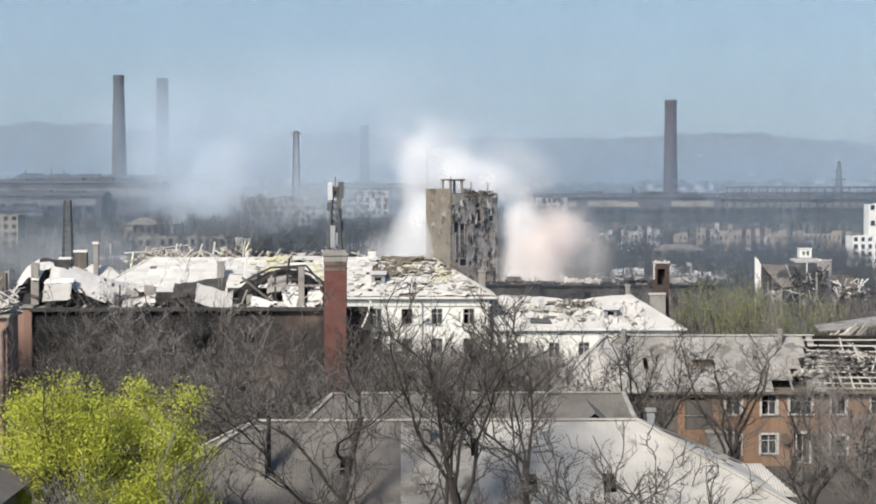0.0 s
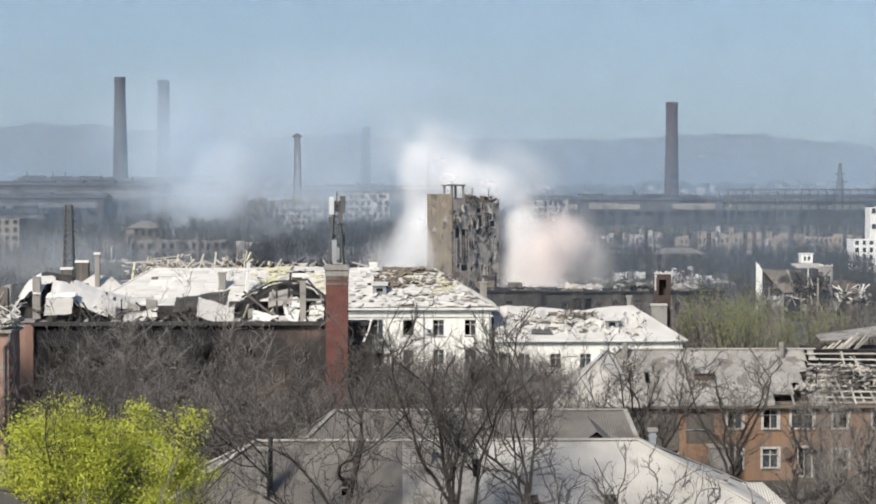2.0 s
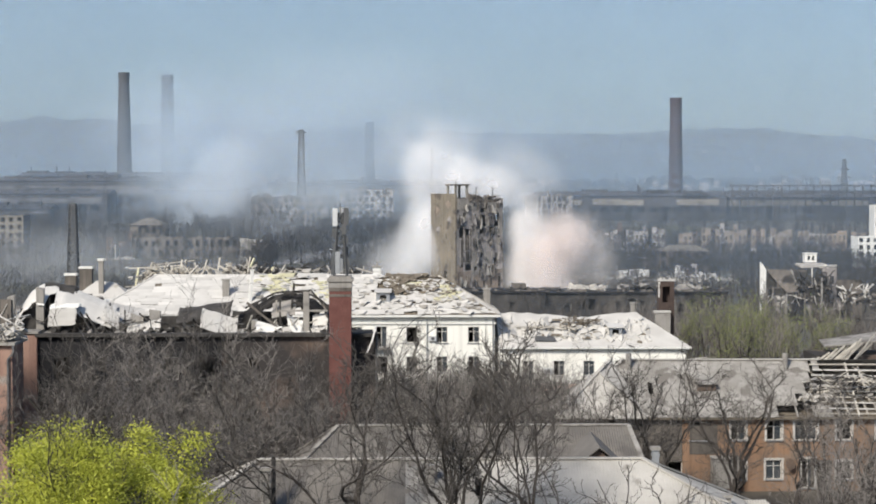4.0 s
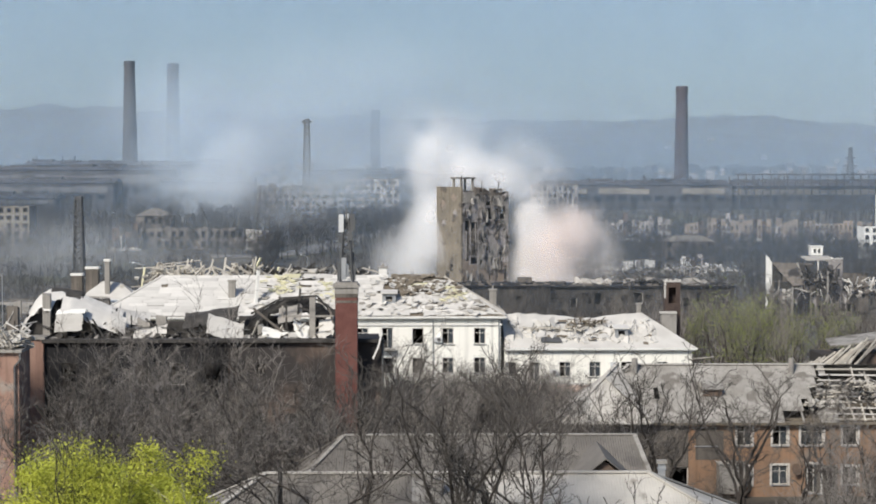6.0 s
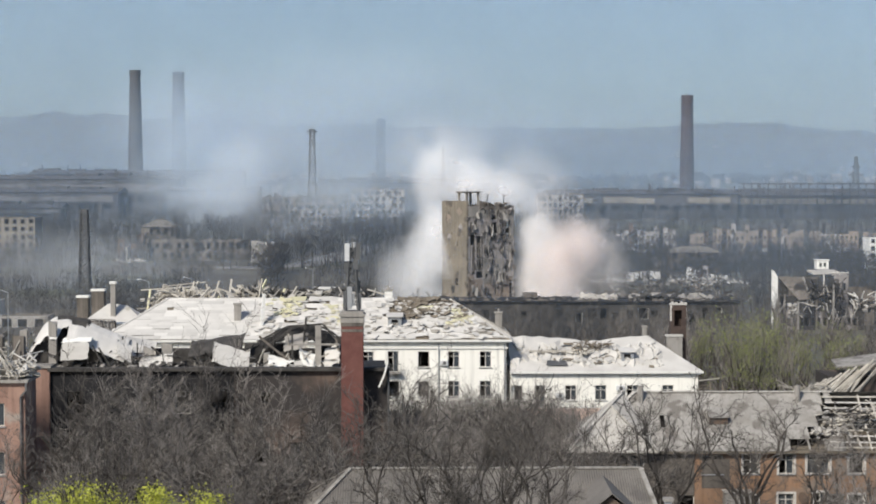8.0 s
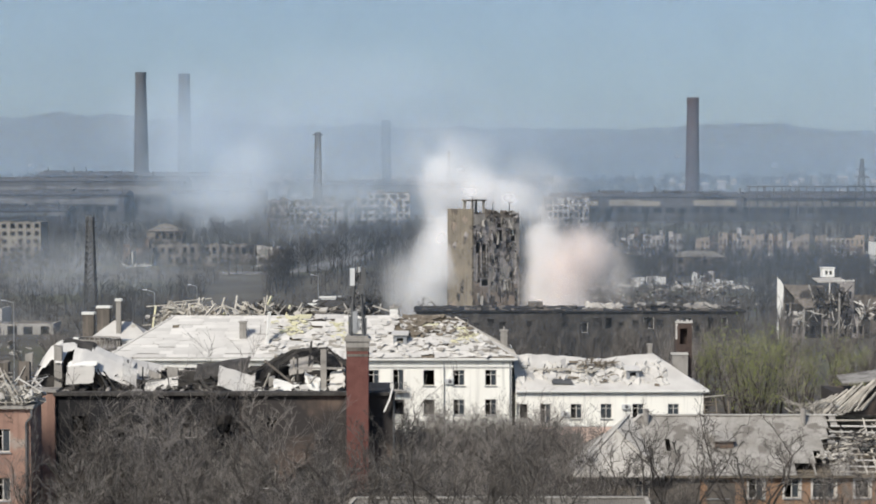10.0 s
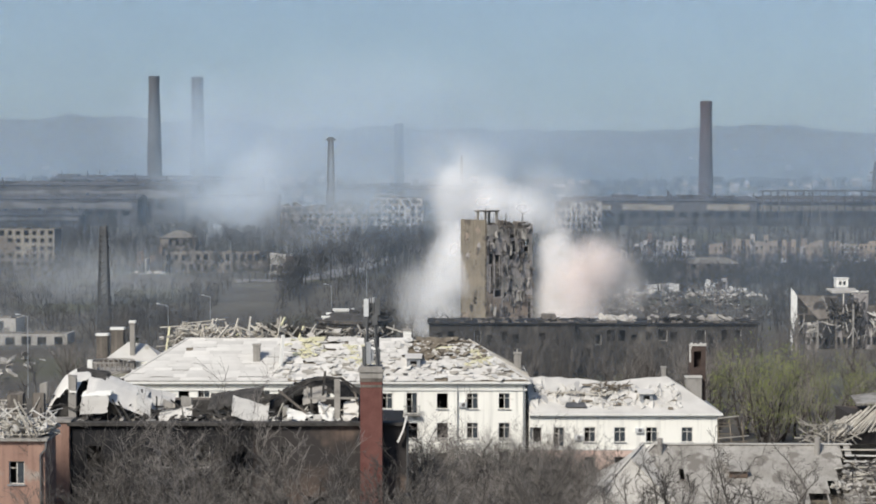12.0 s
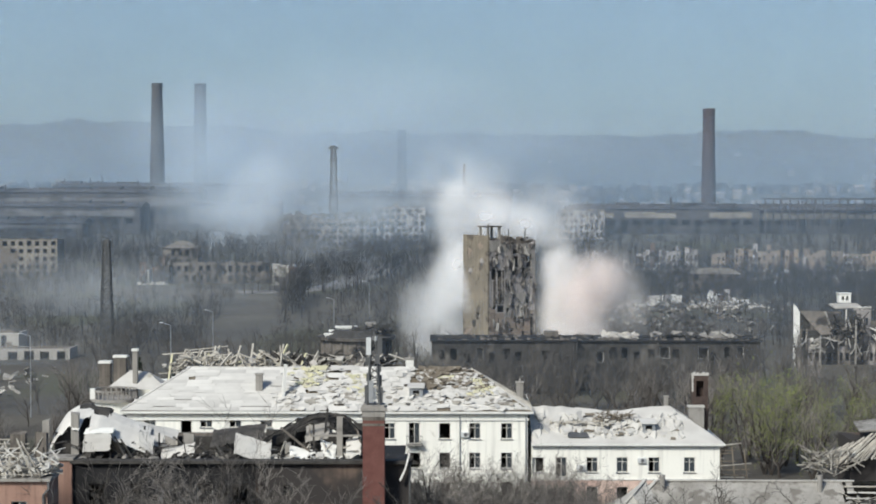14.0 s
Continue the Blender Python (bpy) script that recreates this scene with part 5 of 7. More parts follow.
part("gable_end", bm, M["dark_frame"], mid)

stack("chimney_stack", "slim plastered chimney on the corrugated roof", -7.75, 90.4, 5.4, 8.75, 0.5, 0.5, M["concrete"])
p = thing("flue_pipe", "rusty dark steel flue pipe beside the chimney", "pipe", -7.35, 91.0, 6.2)
bm = bmesh.new()
drum(bm, 0, 0, 0, 3.0, 0.13, 0.13, 12)
part("pipe", bm, M["charred"], p)
bm = bmesh.new()
drum(bm, 0, 0, 3.05, 3.25, 0.22, 0.05, 12)
part("cowl", bm, M["charred"], p)
stack("chimney_stack", "pale square chimney on the ridge's end", 14.85, 96.0, 7.0, 8.95, 0.38, 0.38, M["zinc"])
stack("chimney_stack", "low plastered chimney on the roof's shoulder", 1.5, 93.2, 6.8, 8.4, 0.42, 0.42, M["concrete"])
stack("chimney_stack", "low plastered chimney at the eave", 18.9, 95.5, 4.6, 6.2, 0.6, 0.6, M["concrete"])
# shed dormer and lean-to at the near house's end
bm = bmesh.new()
slab(bm, [(16.0, 93.0, 7.2), (18.6, 93.0, 6.25), (18.6, 97.0, 6.3), (16.0, 97.0, 7.3)], 0.1)
part("dormer_roof", bm, M["slate"], near_roof)
bm = bmesh.new()
v = [bm.verts.new(q) for q in ((16.2, 93.3, 6.2), (18.3, 93.3, 5.3), (18.3, 93.3, 6.2), (16.2, 93.3, 7.0), (16.2, 96.7, 6.2), (18.3, 96.7, 5.3), (18.3, 96.7, 6.2), (16.2, 96.7, 7.0))]
for q in ((0, 1, 2, 3), (7, 6, 5, 4), (1, 5, 6, 2), (0, 3, 7, 4), (3, 2, 6, 7), (0, 4, 5, 1)):
    bm.faces.new([v[i] for i in q])
part("dormer_cheek", bm, M["dark_frame"], near_roof)
p = thing("lean_to", "lean-to with pale corrugated roof", "shed")
bm = bmesh.new()
box(bm, 20.0, 23.9, 98.6, 104.0, -2.4, 3.18)
part("wall", bm, M["terracotta"], p)
bm = bmesh.new()
corrugated(bm, (19.6, 24.2), (19.6, 22.6), 98.2, 3.2, 101.3, 4.75)
corrugated(bm, (19.6, 24.2), (19.6, 22.6), 104.4, 3.2, 101.3, 4.75)
part("roof", bm, M["slate"], p)

garden, garden_roof = hipped_house("hipped_house", "low grey house with an old corrugated roof", -34.0, -18.2, 70.5, 78.5, -2.4, 7.9, (-30, -21.5), 10.2, "slate_dark", "concrete")
# air conditioners on the pale fronts
for x, y, z in ((2.9, 178.72, 8.0), (15.6, 178.62, 4.4), (22.3, 178.62, 5.2)):
    p = thing("air_conditioner", "white air conditioner on the cream wall", "appliance", x, y, z)
    bm = bmesh.new()
    box(bm, -0.42, 0.42, -0.02, 0.27, -0.28, 0.28)
    part("casing", bm, M["antenna"], p)
    bm = bmesh.new()
    drum(bm, 0, 0, 0, 0.03, 0.21, 0.19, 16)
    part("fan_grille", bm, M["steel"], p, at=pose(0.1, -0.02, 0, 90, 0, 0))
# iron balcony at the tall window
p = thing("balcony", "small iron balcony at a tall window", "balcony", -2.65, 178.95, 7.0)
bm = bmesh.new()
box(bm, -0.9, 0.9, -0.75, 0, -0.14, 0)
part("slab", bm, M["concrete"], p)
for i in range(11):
    bm = bmesh.new()
    bar(bm, (-0.85 + 0.17 * i, -0.7, 0), (-0.85 + 0.17 * i, -0.7, 0.9), 0.03)
    part("bar", bm, M["steel"], p)
bm = bmesh.new()
bar(bm, (-0.9, -0.7, 0.92), (0.9, -0.7, 0.92), 0.06)
part("rail", bm, M["steel"], p)


# ---- the valley: long burnt block, ruined tower block, round pavilion, roofless hall ----
def long_block():
    rng = random.Random(41)
    b = thing("burnt_block", "long low burnt-out block with empty windows", "building")
    for x0, x1, y0, ze, m in ((-1.4, 29.6, 348.0, 2.6, "charred_wall"), (30.0, 69.5, 352.0, 2.2, "charred_wall")):
        wins = [(x0 + 1.4 + i * 2.75 + rng.uniform(-0.2, 0.2), z - rng.uniform(0, 1.2) * (rng.random() < 0.3), 1.4 + rng.uniform(0, 0.8) * (rng.random() < 0.5), 1.9 + rng.uniform(0, 0.7)) for i in range(int((x1 - x0 - 2) / 2.75)) for z in (-5.0, -1.35) if rng.random() < 0.9]
        bm = bmesh.new()
        holed(bm, x0, x1, -10, ze, y0, 0.5, [(x, x + w, z, z + h) for x, z, w, h in wins])
        part("wall", bm, M[m], b)
        for xa in (x0, x1 - 0.5):
            bm = bmesh.new()
            box(bm, xa, xa + 0.5, y0 + 0.5, y0 + 12, -10, ze)
            part("wall", bm, M[m], b)
        bm = bmesh.new()
        box(bm, x0 + 0.5, x1 - 0.5, y0 + 11.5, y0 + 12, -10, ze)
        part("wall", bm, M[m], b)
        bm = bmesh.new()
        box(bm, x0 + 0.5, x1 - 0.5, y0 + 4.5, y0 + 4.7, -10, ze - 0.4)
        part("partition", bm, M["room"], b)
        bm = bmesh.new()
        box(bm, x0 - 0.4, x1 + 0.4, y0 - 0.5, y0 + 12.4, ze + 0.004, ze + 0.35)
        part("roof", bm, M["burnt"], b, "sooty flat roof edge")
        bm = bmesh.new()
        for i in range(int((x1 - x0) / 1.3)):
            xa = x0 + i * 1.3
            if rng.random() < 0.5:
                box(bm, xa, xa + rng.uniform(0.6, 1.28), y0 - 0.3, y0 + 0.3, ze + 0.354, ze + 0.4 + rng.uniform(0, 0.5))
        part("parapet", bm, M["soot"], b, "broken parapet")
        for i, (x, z, w, h) in enumerate(wins):
            if i % 5 == 2:
                window(b, x, z, w, h, y0, "gutted", sill=False)
        part("debris", chunks(rng, 30, ((x0 + x1) / 2, y0 + 5, ze + 0.45), ((x1 - x0) / 2, 4.5, 0.1), 0.6), M["soot"], b)
        part("debris", beams(rng, 24, ((x0 + x1) / 2, y0 + 5, ze + 0.6), ((x1 - x0) / 2, 4, 0.15), 5, 0.2, 0.12), M["charred"], b)
    for xa, xb, z in ((47.5, 66, 2.62), (36, 44, 2.6)):
        part("roof_slab", chunks(rng, 22, ((xa + xb) / 2, 360, z + 0.1), ((xb - xa) / 2, 3.4, 0.15), 1.5), M["rubble"], b, "pale broken roof slabs")
    part("debris", chunks(rng, 30, (52, 356, 3.0), (5, 1.6, 0.5), 0.8), M["charred"], b)
    bm = bmesh.new()
    box(bm, 23.0, 26.0, 352.5, 356, 2.954, 4.3)
    part("stair_head", bm, M["soot"], b)


long_block()


def tower_block():
    rng = random.Random(77)
    b = thing("tower_block", "shelled nine-storey tower block, tan flank, burnt torn front", "building", 12.2, 403.5, -8.8, 30)
    # own axes: x along the burnt front to the right, y back; the tan flank looks along -x
    w, d, h = 14.0, 11.8, 32.5
    fl = 3.05
    bm = bmesh.new()
    holed(bm, -d, 0, 0, h, 0, 0.5, [(-5.4, -4.0, 11.4, 13.2)])
    flank = part("wall", bm, M["tan"], b, "blank tan brick flank with soot streaks", at=pose(0, 0, 0, 0, 0, -90))
    # front: torn panels; storeys show behind
    holes = [(1.1, 2.5, 14.2, 24.6), (2.8, 4.8, 13.4, 23.8), (7.3, 8.7, 27.9, 28.9), (7.2, 8.9, 22.6, 27.2), (10.0, 11.0, 22.8, 27.0), (11.4, 12.8, 23.4, 27.6), (3.0, 4.9, 6.1, 8.0), (12.6, 13.6, 5.0, 12.6)]
    for i in range(46):
        x, z = rng.uniform(0.8, 12.8), rng.uniform(2, 26)
        if all(x > q[1] + 0.15 or x + 0.9 < q[0] or z > q[3] + 0.2 or z + 2.6 < q[2] for q in holes):
            holes.append((x, x + rng.uniform(0.25, 0.9), z, z + rng.uniform(0.7, 2.6)))
    bm = bmesh.new()
    holed(bm, 0.5, w, 0, h - 1.2, 0, 0.35, holes)
    part("wall", bm, M["shelled"], b, "torn, soot-streaked pale front")
    for i in range(5):
        bm = bmesh.new()
        x = 1.3 + i * 0.72
        vs = box(bm, x, x + 0.16, -0.1, 0.25, 13.6 + rng.uniform(0, 3), 24.2 - rng.uniform(0, 3))
        for v in vs:
            v.co.x += rng.uniform(-0.15, 0.15)
        part("hanging_strip", bm, M["soot" if i % 2 else "shelled"], b)
    for xa, xb, za, zb in ((0.5, 5.2, 3.8, 8.6), (5.6, 9.4, 4.2, 9.0), (9.6, 13.2, 3.2, 8.0), (0.5, 4.6, 8.8, 13.2), (5.2, 8.2, 9.2, 12.2), (8.6, 13.4, 8.4, 13.6), (11.4, 13.8, 22.4, 27.8), (0.6, 2.2, 8.8, 14.8), (5.0, 6.4, 12.0, 18.2), (8.4, 10.0, 13.0, 18.0), (0.6, 6.4, 28.6, 31.0), (8.4, 13.6, 28.4, 30.4)):
        bm = bmesh.new()
        holed(bm, xa, xb, za, zb, -0.09, 0.085, [hh for hh in holes if hh[0] < xb and hh[1] > xa and hh[2] < zb and hh[3] > za])
        part("facing", bm, M["far_peach" if za < 10 else "concrete"], b, "pale flaking render left on the front")
    for yy, m in ((d - 0.4, "soot"),):
        bm = bmesh.new()
        box(bm, 0.5, w, yy, yy + 0.4, 0, h - 1.0)
        part("wall", bm, M[m], b)
    bm = bmesh.new()
    holed(bm, 0.5, d - 0.5, 0, h - 1.6, -w, 0.4, [(2 + 3 * i, 3.4 + 3 * i, 1.3 + fl * k, 2.9 + fl * k) for i in range(3) for k in range(10)])
    part("wall", bm, M["soot"], b, at=pose(0, 0, 0, 0, 0, 90))
    for k in range(1, 11):
        bm = bmesh.new()
        vs = box(bm, 0.55, w - 0.45, 0.4, d - 0.45, k * fl - 0.28, k * fl)
        part("floor_slab", bm, M["concrete"], b)
    for x in (3.0, 5.6, 8.4, 11.0):
        bm = bmesh.new()
        box(bm, x, x + 0.2, 0.9, d - 0.5, 0, h - 1.5)
        part("partition", bm, M["soot"], b)
    bm = bmesh.new()
    box(bm, 0.55, w - 0.45, 4.6, 4.8, 0, h - 1.5)
    part("partition", bm, M["burnt"], b)
    # roof frame on the corner, jagged parapet
    for x, y in ((0.3, 0.4), (3.6, 0.4), (0.3, 4.0), (3.6, 4.0)):
        bm = bmesh.new()
        box(bm, x - 0.25, x + 0.25, y - 0.25, y + 0.25, h - 1.0, h + 2.0)
        part("post", bm, M["concrete"], b)
    bm = bmesh.new()
    box(bm, -0.2, 4.2, -0.1, 4.6, h + 2.004, h + 2.35)
    part("canopy", bm, M["soot"], b)
    bm = bmesh.new()
    for i in range(24):
        x = 3.8 + i * 0.43
        z1 = h - 0.6 + rng.uniform(-0.7, 0.9) - 0.06 * i
        box(bm, x, x + 0.43, -0.1 + rng.uniform(-0.1, 0.1), 0.5, h - 2.2, z1)
    part("parapet", bm, M["soot"], b, "broken parapet")
    # torn panels hanging from the storeys
    for i in range(64):
        k = rng.randint(4, 10)
        x, z = rng.uniform(0.8, 13.6), k * fl - rng.uniform(0, 1.2)
        if 1.0 < x < 5.2 and 12 < z < 25.5:
            continue
        bm = bmesh.new()
        a, t = rng.choice((0.06, 0.1, 0.16, 0.3)) * rng.uniform(0.7, 1.3), rng.uniform(0.6, 3.0)
        vs = box(bm, -a, a, -0.1, 0.1, -t, 0)
        for v in vs:
            v.co += Vector((rng.uniform(-0.3, 0.3), rng.uniform(-0.1, 0.1), rng.uniform(-0.5, 0.5)))
        part("hanging_slab", bm, M[("soot", "shelled", "shelled", "concrete", "rubble")[i % 5]], b, at=pose(x, -0.25 - rng.uniform(0, 0.4), z, rng.uniform(-14, 8), rng.uniform(-14, 14), rng.uniform(-30, 30)))
    for x0_, z0_ in ((2.2, 28.5), (10.5, 29.6), (7.2, 16.4), (11.8, 22), (6.0, 25.5), (10.2, 13), (4.0, 9.5)):
        part("debris", chunks(rng, 30, (x0_, -0.25, z0_), (2.2, 0.25, 1.9), 0.17), M["concrete" if z0_ > 26 else "shelled"], b)
    # chipped corners and edges
    part("debris", chunks(rng, 70, (0.1, -0.05, 17), (0.25, 0.25, 14.5), 0.26), M["tan"], b)
    part("debris", chunks(rng, 60, (w - 0.1, 0.1, 16), (0.35, 0.4, 14), 0.36), M["soot"], b)
    part("debris", chunks(rng, 40, (9, 0.3, h - 1.2), (4.6, 0.6, 0.6), 0.45), M["soot"], b)
    # shell pits on the flank: flat black discs in place of shaded hollows
    for i in range(22):
        bm = bmesh.new()
        r = rng.uniform(0.1, 0.3) if i else 1.1
        ring = [bm.verts.new((r * rng.uniform(0.6, 1.2) * math.cos(0.7 * k), -0.012, r * rng.uniform(0.6, 1.2) * math.sin(0.7 * k))) for k in range(9)]
        ring2 = [bm.verts.new((v.co.x * 1.15, 0.1, v.co.z * 1.15)) for v in ring]
        bm.faces.new(ring)
        for k in range(9):
            bm.faces.new((ring[k], ring2[k], ring2[(k + 1) % 9], ring[(k + 1) % 9]))
        part("shell_pit", bm, M["charred"], flank, at=pose(-rng.uniform(0.5, 11.2), 0, rng.uniform(4, 31)) if i else pose(-6.4, 0, 10.4))
    for i in range(18):
        bm = bmesh.new()
        r, q = rng.uniform(0.4, 1.5), rng.uniform(0.5, 1.6)
        ring = [(r * rng.uniform(0.5, 1.2) * math.cos(0.524 * k), r * q * rng.uniform(0.5, 1.2) * math.sin(0.524 * k)) for k in range(12)]
        top = [bm.verts.new((u, -0.05, v)) for u, v in ring]
        low = [bm.verts.new((u, 0.02, v)) for u, v in ring]
        bm.faces.new(top)
        for k in range(12):
            bm.faces.new((top[k], low[k], low[(k + 1) % 12], top[(k + 1) % 12]))
        part("render_patch", bm, M[("far_peach", "shelled", "far_yellow", "tan")[i % 4]], flank, at=pose(-rng.uniform(1.4, 10.6), 0, rng.uniform(2, 30)))
    part("hanging_bars", beams(rng, 34, (7.5, -0.45, 20), (6, 0.4, 8), 2.2, 0.08, 2.2), M["charred"], b)
    part("hanging_bars", beams(rng, 30, (7.5, -0.5, 22), (6, 0.4, 8), 2.2, 0.1, 2.2), M["timber"], b)
    # twisted aerials
    for x, y, zz in ((0.1, 0.2, 3.0), (7.2, 2, 1.6), (11.5, 1, 1.8)):
        bm = bmesh.new()
        bar(bm, (x, y, h - 1), (x + 0.2, y, h + zz), 0.16)
        part("aerial", bm, M["charred"], b)


tower_block()


def pavilion():
    rng = random.Random(9)
    b = thing("round_pavilion", "round pavilion with a burnt roof and pale skylights", "building", -17.5, 349, -5.4)
    bm = bmesh.new()
    drum(bm, 0, 0, -4, 8.6, 7.2, 7.2, 40)
    part("drum", bm, M["soot"], b)
    bm = bmesh.new()
    drum(bm, 0, 0, 8.604, 9.2, 8.2, 8.4, 40)
    part("eave", bm, M["soot"], b)
    bm = bmesh.new()
    drum(bm, 0, 0, 9.204, 10.6, 7.6, 5.2, 40)
    part("roof", bm, M["charred"], b)
    for i in range(16):
        a = 2 * math.pi * i / 16
        bm = bmesh.new()
        box(bm, -0.25, 0.25, -0.25, 0.25, 0, 8.6, pose(7.3 * math.cos(a), 7.3 * math.sin(a), 0))
        part("pilaster", bm, M["soot"], b)
    for x, y, z, l in ((-4.4, -4.2, 10.0, 4.6), (-3.4, -2.6, 10.6, 4.8), (-2.2, -1.0, 11.3, 4.6), (4.0, -3.6, 10.6, 2.8), (3.0, 0.5, 12.0, 2.4)):
        bm = bmesh.new()
        vs = box(bm, x - l / 2, x + l / 2, y, y + 1.0, z - 0.42, z) + box(bm, x - l / 2 + 0.3, x + l / 2 - 0.3, y + 0.2, y + 0.9, z - 1.6, z - 0.424)
        part("skylight", bm, M["white"] if x < 2 else M["rubble"], b)
    part("debris", chunks(rng, 40, (3, -2, 10.6), (4, 3, 0.5), 0.8), M["charred"], b)
    bm = beams(rng, 30, (6, -2, 10.8), (2.2, 3, 0.8), 3.5, 0.16, 0.7)
    part("debris", bm, M["charred"], b)


pavilion()


def roofless_hall():
    rng = random.Random(55)
    b = thing("roofless_hall", "roofless white hall broken open by shelling", "building")
    z0 = -9.2
    for i, (xa, xb, top, low) in enumerate(((88.1, 88.6, 6.8, -7.0), (88.6, 89.1, 6.4, -4.2), (89.1, 89.6, 5.6, -1.2))):
        bm = bmesh.new()
        vs = box(bm, xa, xb - 0.004, 404.4, 404.9, low, top)
        for v in vs:
            if v.co.x > xa + 0.2:
                v.co.z += -0.8 if v.co.z > (top + low) / 2 else 0.6
        part("gable_remnant", bm, M["white"], b, "pointed remnant of the white end wall")
    for x, top, m in ((88.3, -2.0, "sheet"), (89.3, -1.0, "rubble"), (91.2, 0.6, "soot"), (94.6, -1.2, "rubble"), (99.2, -1.0, "soot"), (103.4, 2.8, "rubble")):
        bm = bmesh.new()
        box(bm, x, x + 0.4, 404.5, 404.9, z0, top)
        part("post", bm, M[m], b)
    # the roof slab that slid forward; black panels give its hollow the shade
    bm = bmesh.new()
    slab(bm, [(95.3, 406.2, -0.9), (98.4, 406.0, -0.5), (101.2, 411.5, 4.3), (91.2, 411.5, 4.6)], 0.3)
    part("roof", bm, M["soot"], b, "slid dark grey roof slab")
    bm = bmesh.new()
    box(bm, 91.2, 98.6, 409.2, 409.5, z0, -0.2)
    box(bm, 90.9, 94.0, 411.9, 412.2, -0.2, 4.2)
    part("burnt_partition", bm, M["charred"], b)
    for i in range(14):
        x = 90.4 + i * 1.5
        top = -3.2 + 2.2 * noise.noise((x * 0.5, 1.0, 0)) + rng.uniform(-0.9, 1.2)
        bm = bmesh.new()
        holed(bm, x, x + 1.49, z0, top, 405.2, 0.4, [(x + 0.3, x + 1.2, -7.4, -5.4)])
        part("wall_panel", bm, M[("burnt", "shelled", "soot", "charred", "burnt")[i % 5]], b)
    bm = bmesh.new()
    box(bm, 92, 118, 420, 420.5, z0, 1.4)
    part("wall", bm, M["soot"], b)
    # broken white end block with torn openings
    bm = bmesh.new()
    holed(bm, 105.0, 108.6, -4.0, 5.2, 409.5, 0.5, [(105.5, 106.5, -2.6, 0.2), (107.2, 107.9, 1.0, 3.0)])
    box(bm, 108.1, 108.6, 410.0, 416, -4, 4.6)
    part("wall", bm, M["shelled"], b, "broken pale end block")
    part("parapet", chunks(rng, 26, (106.6, 410, 5.4), (2.0, 0.5, 0.4), 0.5), M["sheet"], b)
    bm = bmesh.new()
    slab(bm, [(101.8, 418.5, 5.0), (108.4, 418.5, 5.2), (108.6, 424, 5.7), (101.4, 424, 5.6)], 0.4)
    part("roof", bm, M["rubble"], b)
    for i in range(12):
        x = 97.5 + i * 0.66
        bm = bmesh.new()
        bar(bm, (x, 406, -4 + rng.uniform(-1, 3)), (x + rng.uniform(-2.6, 2.6), 409, 3.6 + rng.uniform(-2.4, 1.6)), 0.32, 0.4)
        part("truss", bm, M["charred"] if i % 3 else M["rubble"], b)
    part("debris", beams(rng, 26, (112.5, 406.2, -0.8), (3.6, 0.8, 1.6), 3.6, 0.3, 1.0), M["sheet"], b, "pale broken trusses")
    part("debris", chunks(rng, 34, (102, 406.6, -1.6), (3.6, 1.4, 2.6), 0.7), M["soot"], b)
    part("debris", chunks(rng, 60, (113, 406.6, -2.0), (4, 2, 1.6), 0.7), M["soot"], b)
    part("debris", chunks(rng, 30, (112, 406.0, -2.4), (4, 2, 1.6), 0.6), M["rubble"], b)
    part("debris", chunks(rng, 24, (92.5, 405.0, -3.2), (2.4, 0.5, 1.4), 0.6), M["far_pale"], b)
    part("debris", beams(rng, 90, (102, 406.5, -0.5), (4.5, 1.6, 3.6), 4.4, 0.24, 1.4), M["charred"], b)
    part("debris", beams(rng, 24, (100, 404.8, -3.5), (9, 0.8, 2), 3.4, 0.2, 1.4), M["rubble"], b)
    hut = part("roof_hut", (lambda q: (holed(q, 104.3, 107.4, 5.72, 8.0, 425, 0.3, [(105.0, 105.7, 6.3, 7.4), (106.1, 106.8, 6.3, 7.4)]), box(q, 104.3, 107.4, 427.2, 427.5, 5.72, 7.9), box(q, 104.3, 104.6, 425.3, 427.2, 5.72, 7.9), box(q, 107.1, 107.4, 425.3, 427.2, 5.72, 7.9), q)[-1])(bmesh.new()), M["white"], b, "small white roof hut with two windows")
    bm = bmesh.new()
    box(bm, 104.1, 107.6, 424.8, 427.7, 8.004, 8.2)
    part("hut_roof", bm, M["white"], hut)


roofless_hall()


def shot_shed():
    """The collapsed shed roof at the edge of the wood."""
    rng = random.Random(66)
    b = thing("collapsed_shed", "shed with a collapsed rafter roof, grey boards", "shed")
    bm = bmesh.new()
    slab(bm, [(53.0, 205, 4.6), (66, 205, 6.0), (66, 212, 6.4), (54, 212, 4.8)], 0.2)
    part("roof", bm, M["slate_grey"], b)
    bm = bmesh.new()
    box(bm, 52, 66, 205.6, 212, -3.4, 3.4)
    part("wall", bm, M["scorched"], b)
    for i in range(22):
        bm = bmesh.new()
        x = 46.5 + i * 0.42
        bar(bm, (x, 203.6 + rng.uniform(-0.5, 0.5), 0.2 + i * 0.06), (x + 4.2 + rng.uniform(-0.8, 0.8), 205 + rng.uniform(-0.4, 0.4), 2.6 + i * 0.15 + rng.uniform(-0.6, 0.6)), 0.14, 0.2)
        part("rafter", bm, M["timber"], b)
    part("fallen_timber", beams(rng, 60, (49, 203.6, 1.2), (3.5, 1.0, 1.4), 3.5, 0.12, 0.6), M["timber"], b)


